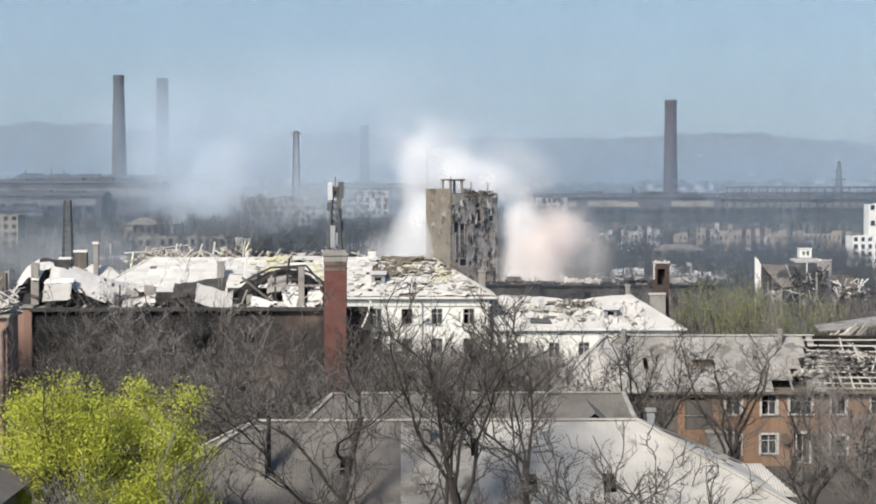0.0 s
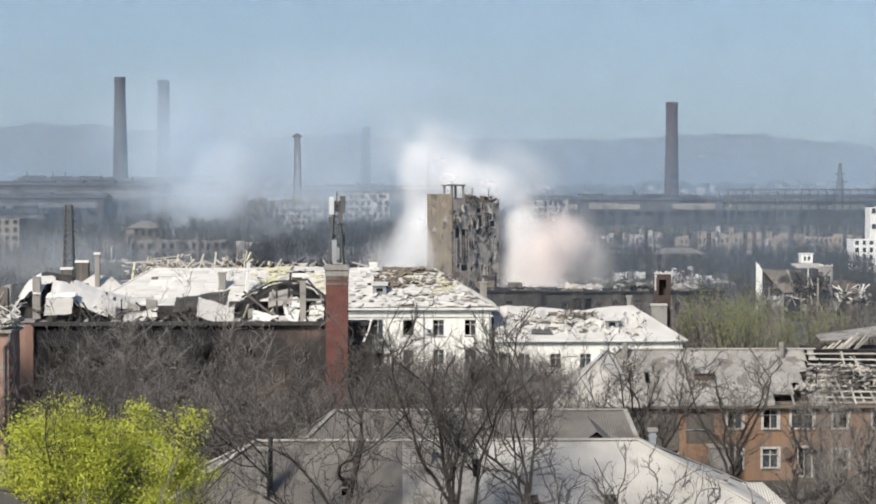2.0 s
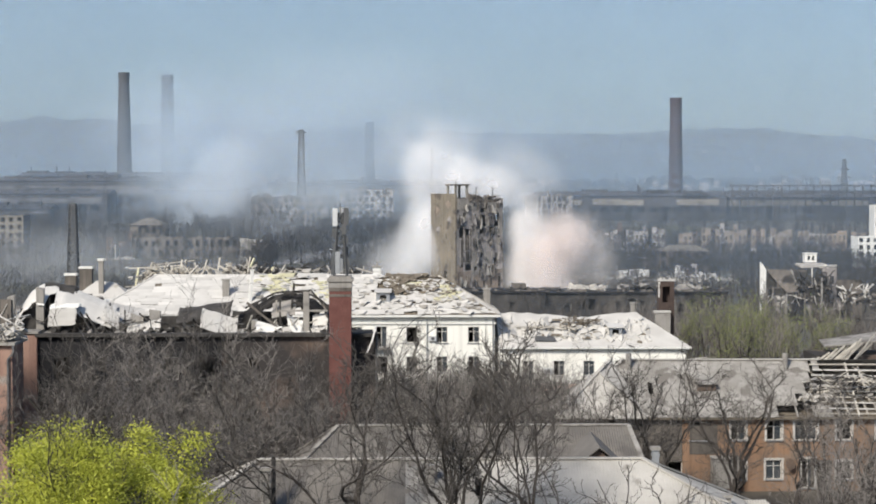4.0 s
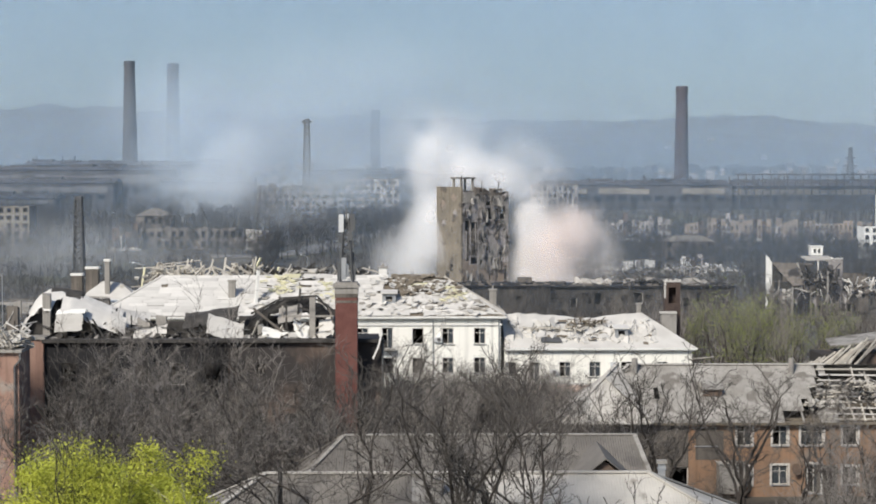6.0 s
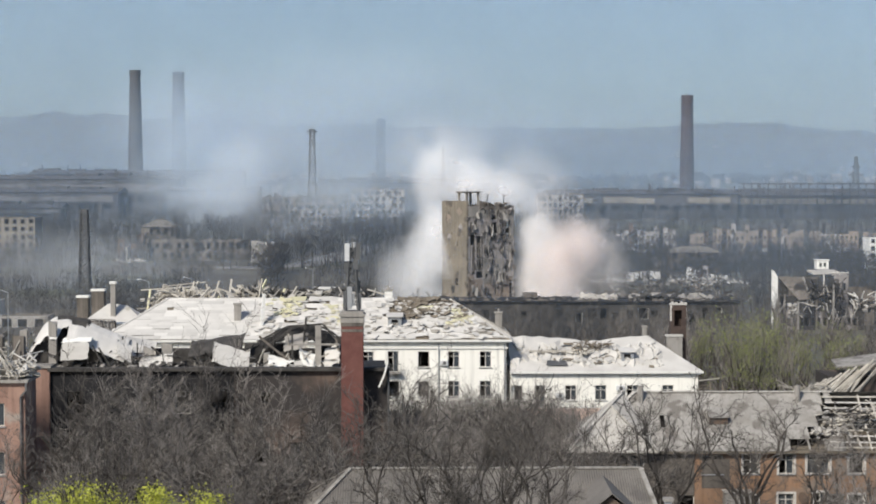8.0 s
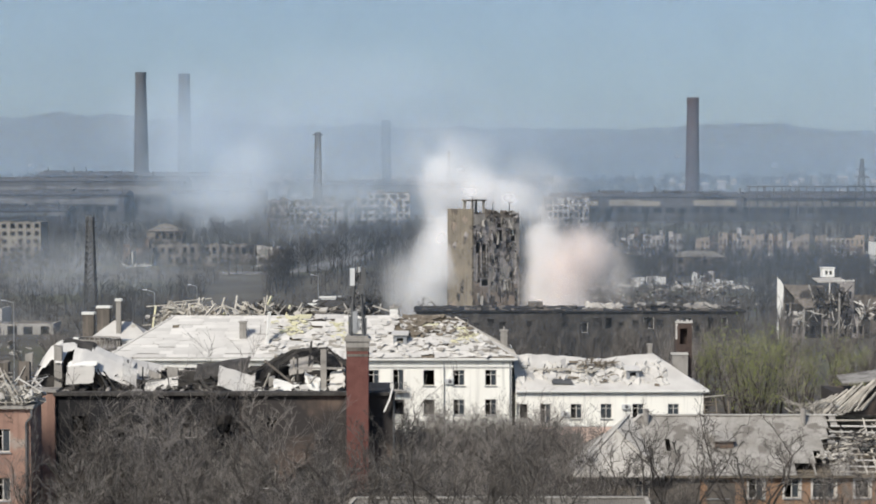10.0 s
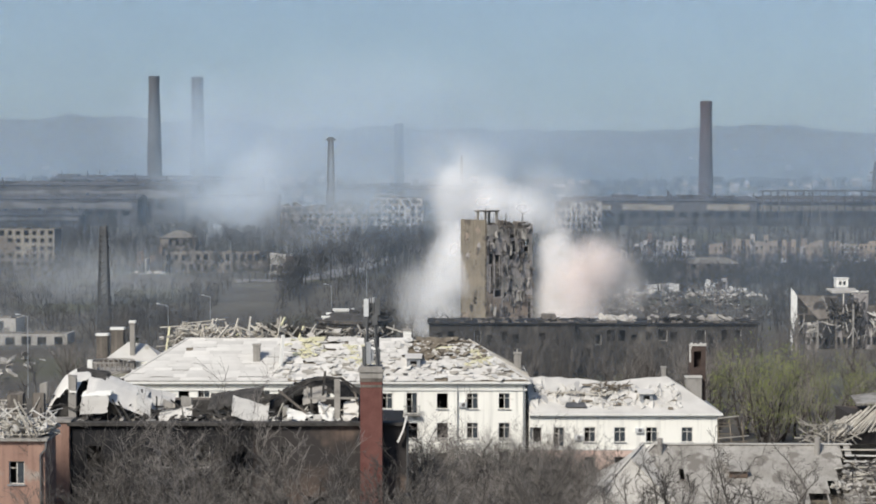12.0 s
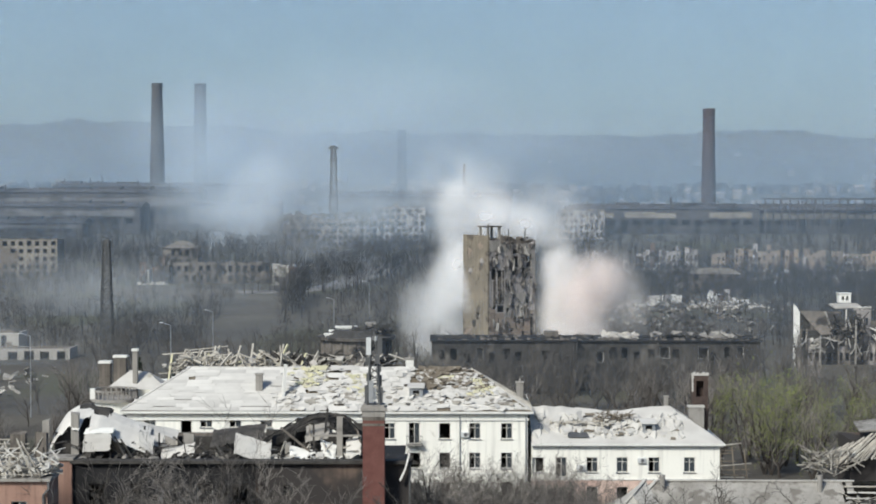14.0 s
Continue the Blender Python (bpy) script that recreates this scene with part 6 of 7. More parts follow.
shot_shed()
p = thing("stripped_shed", "stripped shed with bare battens beside the wing", "shed")
rng = random.Random(12)
for i in range(16):
    bm = bmesh.new()
    z = -2.2 + i * 0.36
    bar(bm, (32.5 + rng.uniform(0, 1), 196 + i * 0.3, z), (37.2 + rng.uniform(-2.2, 1.2), 197 + i * 0.3, z + rng.uniform(-0.4, 0.4)), 0.12, 0.12)
    part("batten", bm, M["boards"] if i % 3 else M["timber"], p)
for i in range(4):
    bm = bmesh.new()
    bar(bm, (33 + i * 1.5, 195.8, -3.2), (33.2 + i * 1.5, 201, 3.2), 0.14, 0.14)
    part("rafter", bm, M["boards"], p)


# ---- pylons and masts ----
def lattice(name, label, x, y, z0, h, w0, w1, arms=(), bay=3.0, t=0.22):
    b = thing(name, label, "pylon", x, y, z0)
    for sx in (-1, 1):
        for sy in (-1, 1):
            bm = bmesh.new()
            bar(bm, (sx * w0 / 2, sy * w0 / 2, 0), (sx * w1 / 2, sy * w1 / 2, h), t)
            part("leg", bm, M["steel"], b)
    bm = bmesh.new()
    z = 0.0
    while z < h - 0.4:
        zn = min(h, z + bay * (1 - 0.5 * z / h))
        a, c = w0 / 2 + (w1 - w0) / 2 * z / h, w0 / 2 + (w1 - w0) / 2 * zn / h
        for p_, q_ in (((-a, -a, z), (c, -c, zn)), ((a, -a, z), (-c, -c, zn)), ((a, -a, z), (c, c, zn)), ((a, a, z), (c, -c, zn)), ((a, a, z), (-c, c, zn)), ((-a, a, z), (c, c, zn)), ((-a, -a, z), (-c, c, zn)), ((-a, a, z), (-c, -c, zn)), ((-c, -c, zn), (c, -c, zn)), ((-c, c, zn), (c, c, zn))):
            bar(bm, p_, q_, t * 0.6)
        z = zn
    part("bracing", bm, M["steel"], b)
    for z, l in arms:
        bm = bmesh.new()
        bar(bm, (-l, 0, z), (l, 0, z), t)
        bar(bm, (-l, 0, z), (0, 0, z + 1.4), t * 0.7)
        bar(bm, (l, 0, z), (0, 0, z + 1.4), t * 0.7)
        part("arm", bm, M["steel"], b)
    return b


lattice("lattice_pylon", "grey steel lattice pylon above the wood", -93.6, 461, -8.7, 29.5, 3.3, 1.7, t=0.3, bay=2.4)
lattice("radio_mast", "distant steel radio mast in haze", -64.0, 1000, 3, 59, 5.4, 2.4, arms=((22, 3.4), (50, 2.6), (57.4, 3.4)), bay=5, t=0.6)
lattice("radio_mast", "thin distant steel mast in haze", 16.0, 1005, 3, 48, 3.0, 0.8, bay=6, t=0.3)
lattice("power_pylon", "distant power pylon beyond the works", 382, 1420, 3, 50, 8, 2.0, arms=((34, 7), (41, 5)), bay=6, t=0.7)
for x, y, h in ((-75, 300, 15), (-50, 305, 17), (-58, 420, 12), (-30, 470, 12), (-22, 520, 11), (-96, 330, 11), (-88, 322, 9)):
    p = thing("street_lamp", "tall grey street lamp post", "lamp", x, y, ground_z(x, y), group="street lamps")
    bm = bmesh.new()
    drum(bm, 0, 0, 0, h, 0.11, 0.06, 8)
    part("pole", bm, M["zinc"], p)
    bm = bmesh.new()
    bar(bm, (0, 0, h), (-1.6, 0, h + 0.5), 0.1)
    part("arm", bm, M["zinc"], p)
    bm = bmesh.new()
    box(bm, -2.2, -1.5, -0.15, 0.15, h + 0.42, h + 0.56)
    part("lamp_head", bm, M["antenna"], p)


# ---- ruined town on the far side of the valley ----
def ruin_block(name, label, x0, x1, y0, depth, z0, z1, material, storeys, bays, jag=1.0, seed=0, roof=None, label_roof=""):
    """A gutted building; jag over 1.5 leaves only ragged wall bays of uneven height."""
    rng = random.Random(seed)
    b = thing(name, label, "building")
    fh, bw = (z1 - z0) / storeys, (x1 - x0) / bays
    if jag > 1.5:
        for i in range(bays):
            if rng.random() < 0.07:
                continue
            xa, xb = x0 + bw * i, x0 + bw * (i + 1) - 0.004
            top = z1 - (z1 - z0) * max(0, 0.18 + 0.45 * noise.noise((xa * 0.07, seed * 1.7, 0))) - rng.uniform(0, 1.1) + (2.6 if rng.random() < 0.08 else 0)
            w = rng.uniform(0.2, 0.32)
            holes = [(xa + bw * (0.5 - w), xa + bw * (0.5 + w), z0 + fh * (k + 0.25), z0 + fh * (k + rng.uniform(0.7, 0.95))) for k in range(storeys) if rng.random() < 0.85]
            bm = bmesh.new()
            holed(bm, xa, xb, z0 - 4, top, y0 + rng.uniform(-0.3, 0.3), 0.5, [h for h in holes if h[3] < top - 0.2])
            part("wall_bay", bm, M[rng.choice((material, material, material, "shelled", "scorched"))], b)
        for k in range(3):
            xa = rng.uniform(x0, x1 - 4)
            bm = bmesh.new()
            box(bm, xa, xa + 0.5, y0 + 0.8, y0 + depth, z0 - 4, z0 + (z1 - z0) * rng.uniform(0.5, 1.0))
            part("cross_wall", bm, M[material], b)
        bm = bmesh.new()
        box(bm, x0 + 1, x1 - 1, y0 + depth * 0.6, y0 + depth * 0.6 + 0.4, z0 - 4, z0 + (z1 - z0) * 0.5)
        part("partition", bm, M["soot"], b)
        part("debris", chunks(rng, 40, ((x0 + x1) / 2, y0 - 1.5, z0), ((x1 - x0) / 2, 2, 0.7), 1.3), M["rubble"], b)
        return b
    holes = [(x0 + bw * (i + rng.uniform(0.16, 0.26)), x0 + bw * (i + rng.uniform(0.72, 0.82)), z0 + fh * (k + rng.uniform(0.15, 0.3)), z0 + fh * (k + rng.uniform(0.78, 0.9))) for i in range(bays) for k in range(storeys) if rng.random() < 0.9]
    bm = bmesh.new()
    holed(bm, x0, x1, z0 - 4, z1, y0, 0.5, holes)
    part("wall", bm, M[material], b)
    for xa in (x0, x1 - 0.5):
        bm = bmesh.new()
        box(bm, xa, xa + 0.5, y0 + 0.5, y0 + depth, z0 - 4, z1)
        part("wall", bm, M[material], b)
    bm = bmesh.new()
    box(bm, x0 + 0.5, x1 - 0.5, y0 + depth - 0.5, y0 + depth, z0 - 4, z1 - 0.3)
    part("wall", bm, M[material], b)
    bm = bmesh.new()
    box(bm, x0 + 0.5, x1 - 0.5, y0 + depth * 0.4, y0 + depth * 0.4 + 0.2, z0 - 4, z1 - 0.4)
    part("partition", bm, M["room"], b)
    if roof:
        bm = bmesh.new()
        ym = y0 + depth / 2
        v = [bm.verts.new(q) for q in ((x0 - 0.5, y0 - 0.6, z1), (x1 + 0.5, y0 - 0.6, z1), (x1 + 0.5, y0 + depth + 0.6, z1), (x0 - 0.5, y0 + depth + 0.6, z1), (x0 + depth / 2, ym, z1 + depth * 0.26), (x1 - depth / 2, ym, z1 + depth * 0.26))]
        for q in ((0, 1, 5, 4), (1, 2, 5), (2, 3, 4, 5), (3, 0, 4), (0, 3, 2, 1)):
            bm.faces.new([v[i] for i in q])
        part("roof", bm, M[roof], b, label_roof)
    else:
        bm = bmesh.new()
        n = max(6, int((x1 - x0) / 1.6))
        for i in range(n):
            xa, xb = x0 + (x1 - x0) * i / n, x0 + (x1 - x0) * (i + 1) / n
            if rng.random() < 0.75:
                box(bm, xa, xb, y0 + 0.03, y0 + 0.45, z1 + 0.004, z1 + 0.2 + jag * max(0, noise.noise((xa * 0.15, seed, 0)) + 0.4) * rng.uniform(0.4, 2.0))
        part("parapet", bm, M[material if jag < 0.5 else "soot"], b)
        bm = bmesh.new()
        box(bm, x0 + 0.5, x1 - 0.5, y0 + 0.5, y0 + depth - 0.5, z1 - 0.7, z1 - 0.35)
        part("roof", bm, M["soot"], b)
    return b


ruin_block("apartment_block", "far ochre five-storey block with empty windows", -215, -156, 669, 13, -1.5, 14.5, "far_yellow", 5, 18, 0.6, 1)
ruin_block("gutted_house", "gutted white two-storey house", -117, -107, 640, 12, -2.2, 6.4, "far_pale", 2, 4, 2.0, 2)
ruin_block("gutted_house", "gutted brown two-storey terrace with bare roof", -106.8, -66, 645, 12, -2.2, 5.8, "soot", 2, 14, 1.0, 3)
ruin_block("gutted_house", "gutted white two-storey house", -65, -52, 640, 12, -2.2, 6.2, "far_pale", 2, 4, 2.2, 4)
ruin_block("gutted_house", "brown hipped house among trees", -118, -103, 700, 12, 1, 10, "soot", 2, 5, 0, 5, "slate_dark")
ruin_block("office_block", "hazy white multi-storey office block with blown windows", -84, -37, 886, 16, 4, 21.5, "shelled", 5, 16, 1.4, 6)
ruin_block("office_block", "hazy white office block wing", -36, -7, 892, 16, 4, 25.5, "shelled", 6, 9, 1.2, 7)
ruin_block("office_block", "hazy pale office block beside the works", 78, 108, 1060, 16, 4, 21.5, "shelled", 4, 9, 1.2, 8)
ruin_block("shelled_house", "shelled peach terrace among bare trees", 134, 192, 800, 12, -4, 7.0, "far_peach", 3, 26, 2.6, 9)
ruin_block("shelled_house", "shelled pale house with broken gables", 98, 128, 805, 12, -4, 7.4, "shelled", 3, 14, 3.4, 10)
ruin_block("shelled_house", "shelled pale house with broken gables", 64, 96, 770, 12, -5, 5.5, "shelled", 3, 11, 2.6, 11)
ruin_block("shelled_house", "brown gabled house among bare trees", 112, 134, 720, 10, -9, -2, "soot", 2, 6, 0, 12, "slate_dark")
ruin_block("shelled_house", "shelled peach house among bare trees", 196, 236, 810, 12, -4, 6.6, "far_peach", 3, 17, 2.2, 13)
ruin_block("flat_roofed_hall", "low white flat-roofed hall", 82, 99.5, 650, 10, -11, -5.7, "shed_white", 1, 7, 1.7, 14)
ruin_block("flat_roofed_hall", "low white flat-roofed hall", 108, 117, 655, 9, -11, -5.2, "shed_white", 1, 4, 1.7, 15)
ruin_block("flat_roofed_hall", "low white flat-roofed hall", 115.7, 122, 640, 9, -11, -6.8, "shed_white", 1, 3, 1.7, 16)
ruin_block("flat_roofed_hall", "low white flat-roofed hall in smoke", 50, 66, 660, 9, -13, -9.6, "shed_white", 1, 6, 1.7, 26)
p = thing("broken_hall", "hall with a caved-in pale slab roof", "building")
for k, (xa, xb, za, zb) in enumerate(((70, 76, -11.5, -8.6), (75, 80, -8.4, -9.6), (80, 84.6, -9.8, -7.4), (86, 92, -12.4, -10.4), (100, 106, -10.6, -8.6), (105, 112, -8.4, -10.2), (70, 73, -14.5, -11.5))):
    bm = bmesh.new()
    slab(bm, [(xa, 630, za - 1.2), (xb, 630, zb - 1.2), (xb, 637, zb + 0.6), (xa, 637, za + 0.6)], 0.5)
    part("roof_slab", bm, M["rubble" if k % 2 else "far_pale"], p)
for k in range(8):
    bm = bmesh.new()
    box(bm, 71 + k * 5, 71.8 + k * 5, 633, 634, -15, -11.0 + (k % 3) * 0.7)
    part("pier", bm, M["rubble"], p)
ruin_block("flat_roofed_hall", "low white flat-roofed hall in the wood", -121, -110.6, 430, 9, -8.6, -2.8, "far_pale", 1, 4, 0.6, 17)
ruin_block("flat_roofed_hall", "white two-storey hall at the wood's edge", -140, -94, 416, 9, -10.4, -5.6, "far_pale", 1, 11, 1.2, 18)
ruin_block("white_tower", "white six-storey tower with square windows", 203, 222, 730, 12, -12, 4.2, "white", 5, 6, 0.2, 19)
ruin_block("white_tower", "white tower top with square windows", 211, 222, 733, 8, 4.6, 18.5, "white", 4, 3, 0.2, 20)
rng = random.Random(4)
p = thing("rubble_field", "spread of pale rubble and broken roofs", "rubble", kind="stuff")
bm = chunks(rng, 130, (88, 625, -9.6), (46, 26, 0.6), 1.5)
part("rubble_pile", bm, M["far_pale"], p)
part("broken_beam", beams(rng, 70, (88, 622, -8.8), (46, 24, 0.8), 7, 0.35, 0.35), M["soot"], p)


p = thing("rubble_field", "broken pale walls between the burnt block and the halls", "rubble", kind="stuff")
part("rubble_pile", chunks(rng, 60, (80, 545, -8.0), (26, 50, 0.7), 1.0), M["rubble"], p)
part("rubble_pile", chunks(rng, 120, (82, 560, -8.4), (26, 40, 0.9), 1.2), M["soot"], p)
part("broken_beam", beams(rng, 40, (78, 530, -7.6), (24, 45, 0.7), 4, 0.25, 0.5), M["soot"], p)
p = thing("rubble_field", "pale rubble and wrecks by the low halls", "rubble", kind="stuff")
part("rubble_pile", chunks(rng, 170, (-118, 350, -7.2), (30, 34, 0.8), 1.0), M["far_pale"], p)
p = thing("rubble_field", "broken walls scattered among the far trees", "rubble", kind="stuff")
part("rubble_pile", chunks(rng, 70, (150, 770, -6.5), (75, 30, 1.6), 1.8), M["rubble"], p)


# ---- the steelworks ----
def works_hall(x0, x1, y, depth, z0, z1, material, seed, lantern=True, band="shed_grey"):
    rng = random.Random(seed)
    b = thing("works_hall", "long dark steelworks hall, hazy in the distance", "factory")
    n = int((x1 - x0) / 9)
    holes = [(x0 + 2 + 9 * i, x0 + 8.5 + 9 * i, z0 + (z1 - z0) * 0.36, z0 + (z1 - z0) * 0.56) for i in range(n)] + [(x0 + 3 + 9 * i, x0 + 7 + 9 * i, z0 + 1, z0 + (z1 - z0) * 0.36) for i in range(n) if i % 3 == 0]
    bm = bmesh.new()
    holed(bm, x0, x1, z0 - 4, z1, y, 0.8, holes)
    part("wall", bm, M[material], b)
    bm = bmesh.new()
    box(bm, x0, x1, y + depth * 0.5, y + depth, z0 - 4, z1 - 0.5)
    part("wall", bm, M["shed"], b)
    bm = bmesh.new()
    v = [bm.verts.new(q) for q in ((x0 - 1, y - 1, z1), (x1 + 1, y - 1, z1), (x1 + 1, y + depth, z1), (x0 - 1, y + depth, z1), (x0 - 1, y + depth / 2, z1 + 3.5), (x1 + 1, y + depth / 2, z1 + 3.5))]
    for q in ((0, 1, 5, 4), (2, 3, 4, 5), (1, 2, 5), (3, 0, 4), (0, 3, 2, 1)):
        bm.faces.new([v[i] for i in q])
    part("roof", bm, M["shed"], b)
    for za, zb, gap in ((0.62, 0.88, 0.04), (0.25, 0.28, 0.5)):
        bm = bmesh.new()
        x = x0
        while x < x1 - 6:
            w = min(rng.uniform(6, 26), x1 - x)
            if rng.random() > gap:
                box(bm, x, x + w - 0.3, y - 0.5, y - 0.01, z0 + (z1 - z0) * (za + rng.uniform(0, 0.03)), z0 + (z1 - z0) * (zb - rng.uniform(0, 0.05)))
            x += w
        part("cladding_band", bm, M[band], b, "weathered paler cladding band")
    if lantern:
        for i in range(int((x1 - x0) / 24)):
            bm = bmesh.new()
            x = x0 + 4 + i * 24
            hgt = rng.uniform(3.2, 5.0)
            box(bm, x, x + rng.uniform(15, 22), y + depth * 0.3, y + depth * 0.6, z1 + 1.5, z1 + hgt)
            part("roof_lantern", bm, M["shed"], b)
        for i in range(int((x1 - x0) / 14)):
            x = x0 + rng.uniform(0, x1 - x0)
            bm = bmesh.new()
            box(bm, x, x + 0.9, y + 4, y + 4.9, z1, z1 + rng.uniform(3.5, 8))
            part("vent", bm, M["shed"], b)
    return b


works_hall(104, 235, 1195, 60, 3, 21.5, "shed", 1, band="far_yellow")
works_hall(236, 420, 1200, 60, 3, 20.5, "shed", 2, band="far_yellow")
works_hall(92, 118, 1160, 30, 3, 21, "shed_light", 3, False)
works_hall(-420, -190, 1290, 60, 4, 33, "shed", 4)
works_hall(-400, -215, 1180, 40, 4, 23, "shed", 5)
works_hall(-430, -235, 1080, 30, 4, 13, "shed", 8)
works_hall(-330, -150, 1400, 40, 4, 38, "shed", 9)
works_hall(-188, -120, 1230, 40, 4, 24, "shed", 6)
works_hall(-90, 60, 1340, 50, 4, 30, "shed", 7)
# pipe bridge along the right-hand hall
p = thing("pipe_bridge", "long trestle pipe bridge above the works", "bridge")
bm = bmesh.new()
for i in range(31):
    x = 238 + i * 6
    bar(bm, (x, 1190, 3), (x, 1190, 29), 0.8)
part("trestle", bm, M["shed"], p)
for z in (25.0, 29.0):
    bm = bmesh.new()
    bar(bm, (236, 1190, z), (422, 1190, z), 1.0)
    part("girder", bm, M["shed"], p)


def chimney(x, y, h, r0, r1, material, label, lean=0.0, bands=()):
    b = thing("factory_chimney", label, "chimney", x, y, 2)
    bm = bmesh.new()
    for i in range(8):
        a, c = i / 8, (i + 1) / 8
        drum(bm, lean * a * h, 0, h * a, h * c, r0 + (r1 - r0) * a, r0 + (r1 - r0) * c, 32)
    part("shaft", bm, M[material], b)
    for z in bands:
        r = r0 + (r1 - r0) * z / h
        bm = bmesh.new()
        drum(bm, lean * z, 0, z, z + 1.2, r + 0.35, r + 0.35, 32)
        part("band", bm, M[material], b)
    bm = bmesh.new()
    drum(bm, lean * h, 0, h, h + 4.5, r1 + 0.4, r1 + 0.3, 32)
    part("head", bm, M[material], b)


chimney(230.0, 1393, 98, 6.6, 4.9, "chimney_brick", "tall dark red brick factory chimney", bands=(20, 45, 70, 90))
chimney(-246.5, 1437, 122, 7.6, 4.6, "chimney_conc", "tall grey factory chimney in haze", bands=(60, 100))
chimney(-254.0, 1750, 142, 8.8, 6.1, "chimney_conc", "tall grey factory chimney half lost in smoke", bands=(60, 100))
chimney(-40, 1800, 95, 6.0, 5.0, "chimney_conc", "faint grey factory chimney lost in smoke")

# ---- far houses on the hills ----
rng = random.Random(14)
verts, faces = [], []
for _ in range(280):
    y = rng.choice((rng.uniform(1750, 2500), rng.uniform(1750, 2300), rng.uniform(1750, 3600)))
    x = rng.uniform(-0.30, 0.30) * y
    w, d, h = rng.uniform(2.5, 7), rng.uniform(3, 6), rng.choice((3, 4, 5, 9))
    z = ground_z(x, y)
    k = len(verts)
    verts += [(x + sx * w, y + sy * d, z + sz) for sz in (-3, h) for sy in (-1, 1) for sx in (-1, 1)]
    verts += [(x - w, y, z + h + 3), (x + w, y, z + h + 3)]
    faces += [tuple(k + i for i in f) for f in ((0, 1, 5, 4), (2, 6, 7, 3), (0, 4, 8, 6, 2), (1, 3, 7, 9, 5), (4, 5, 9, 8), (6, 8, 9, 7))]
tagged(new("far_houses", raw_mesh("far_houses", verts, faces, M["shelled"])), "scattered pale houses on hazy far hills", "houses", kind="stuff")


# ---- trees ----
def tubes(segs, thin=1.0):
    """Tapered tubes for segments (a, b, ra, rb, sides): vertices and faces."""
    verts, faces = [], []
    for a, b, ra, rb, n in segs:
        d = (b - a).normalized()
        u = d.orthogonal().normalized()
        w = d.cross(u)
        k = len(verts)
        for p_, r in ((a, ra), (b, rb)):
            for i in range(n):
                t = 2 * math.pi * i / n
                verts.append(p_ + (u * math.cos(t) + w * math.sin(t)) * (r * thin))
        for i in range(n):
            j = (i + 1) % n
            faces.append((k + i, k + j, k + n + j, k + n + i))
    return verts, faces


def skeleton_of(rng, height, spread, levels, kids, stems=1, rise=0.5, trunk_r=None, start=0.3, crook=1.0):
    """The limbs of a bare tree as segments by level."""
    out = [[] for _ in range(levels + 1)]
    r0 = trunk_r or height * 0.02

    def limb(p, d, length, r, lev):
        n = (6, 5, 4, 3)[min(lev, 3)] if lev < levels else 1
        step = length / n
        for i in range(n):
            bend = Vector((rng.gauss(0, 1), rng.gauss(0, 1), rng.gauss(0.25, 0.6))) * (0.15 + 0.05 * lev) * crook
            d = (d + bend).normalized()
            if lev:
                d = (d + Vector((0, 0, 0.10 * rise))).normalized()
            q = p + d * step
            ra, rb = r * (1 - 0.62 * i / n), r * (1 - 0.62 * (i + 1) / n)
            out[lev].append((p, q, ra, max(rb, 0.009), 6 if lev == 0 else 4 if lev == 1 else 3))
            if lev < levels:
                share = kids[lev] / n
                lo = start if lev == 0 else 0.15
                if (i + 1) / n > lo:
                    m = int(share) + (rng.random() < share % 1)
                    for _ in range(m):
                        a = rng.uniform(0, 2 * math.pi)
                        side = d.orthogonal().normalized()
                        side = (Matrix.Rotation(a, 3, d) @ side)
                        nd = (d * (0.75 + rise * 0.3) + side * rng.uniform(0.45, 1.0) * spread + Vector((0, 0, 0.18))).normalized()
                        t = rng.uniform(0.1, 1)
                        limb(p.lerp(q, t), nd, length * rng.uniform(0.42, 0.66), max(0.012, rb * rng.uniform(0.5, 0.75)), lev + 1)
            p = q

    for s in range(stems):
        lean = Vector((0, 0, 1)) if stems == 1 else Vector((math.cos(6.28 * s / stems + 0.4) * 0.33, math.sin(6.28 * s / stems + 0.4) * 0.33, 1))
        limb(Vector((0.15 * s, 0, 0)), lean.normalized(), height * rng.uniform(0.72, 0.8), r0, 0)
    return out


def bare_tree(name, label, seed, height, spread=1.0, levels=4, kids=(7, 6, 6, 4), stems=1, rise=0.5, twig="twig", trunk_r=None, at=None, start=0.3, group="", buds=0, limbs=2, crook=1.0):
    rng = random.Random(seed)
    lv = skeleton_of(rng, height, spread, levels, kids, stems, rise, trunk_r, start, crook)
    t = thing(name, label, "tree", group=group)
    part("trunk", raw_mesh("trunk", *tubes([s for k in lv[:limbs] for s in k]), M["bark"]), None, t)
    part("crown", raw_mesh("crown", *tubes([s for k in lv[limbs:] for s in k]), M[twig]), None, t)
    if buds:
        tips = [s[1] for s in lv[-1]]
        verts, faces = [], []
        for _ in range(buds):
            leaf(rng, rng.choice(tips) + Vector((rng.gauss(0, 0.2), rng.gauss(0, 0.2), rng.gauss(0, 0.2))), 0.11, verts, faces)
        part("leaves", raw_mesh("leaves", verts, faces, M["bud"]), None, t, "first olive-green leaves")
    if at is not None:
        t.matrix_basis = at
    return t


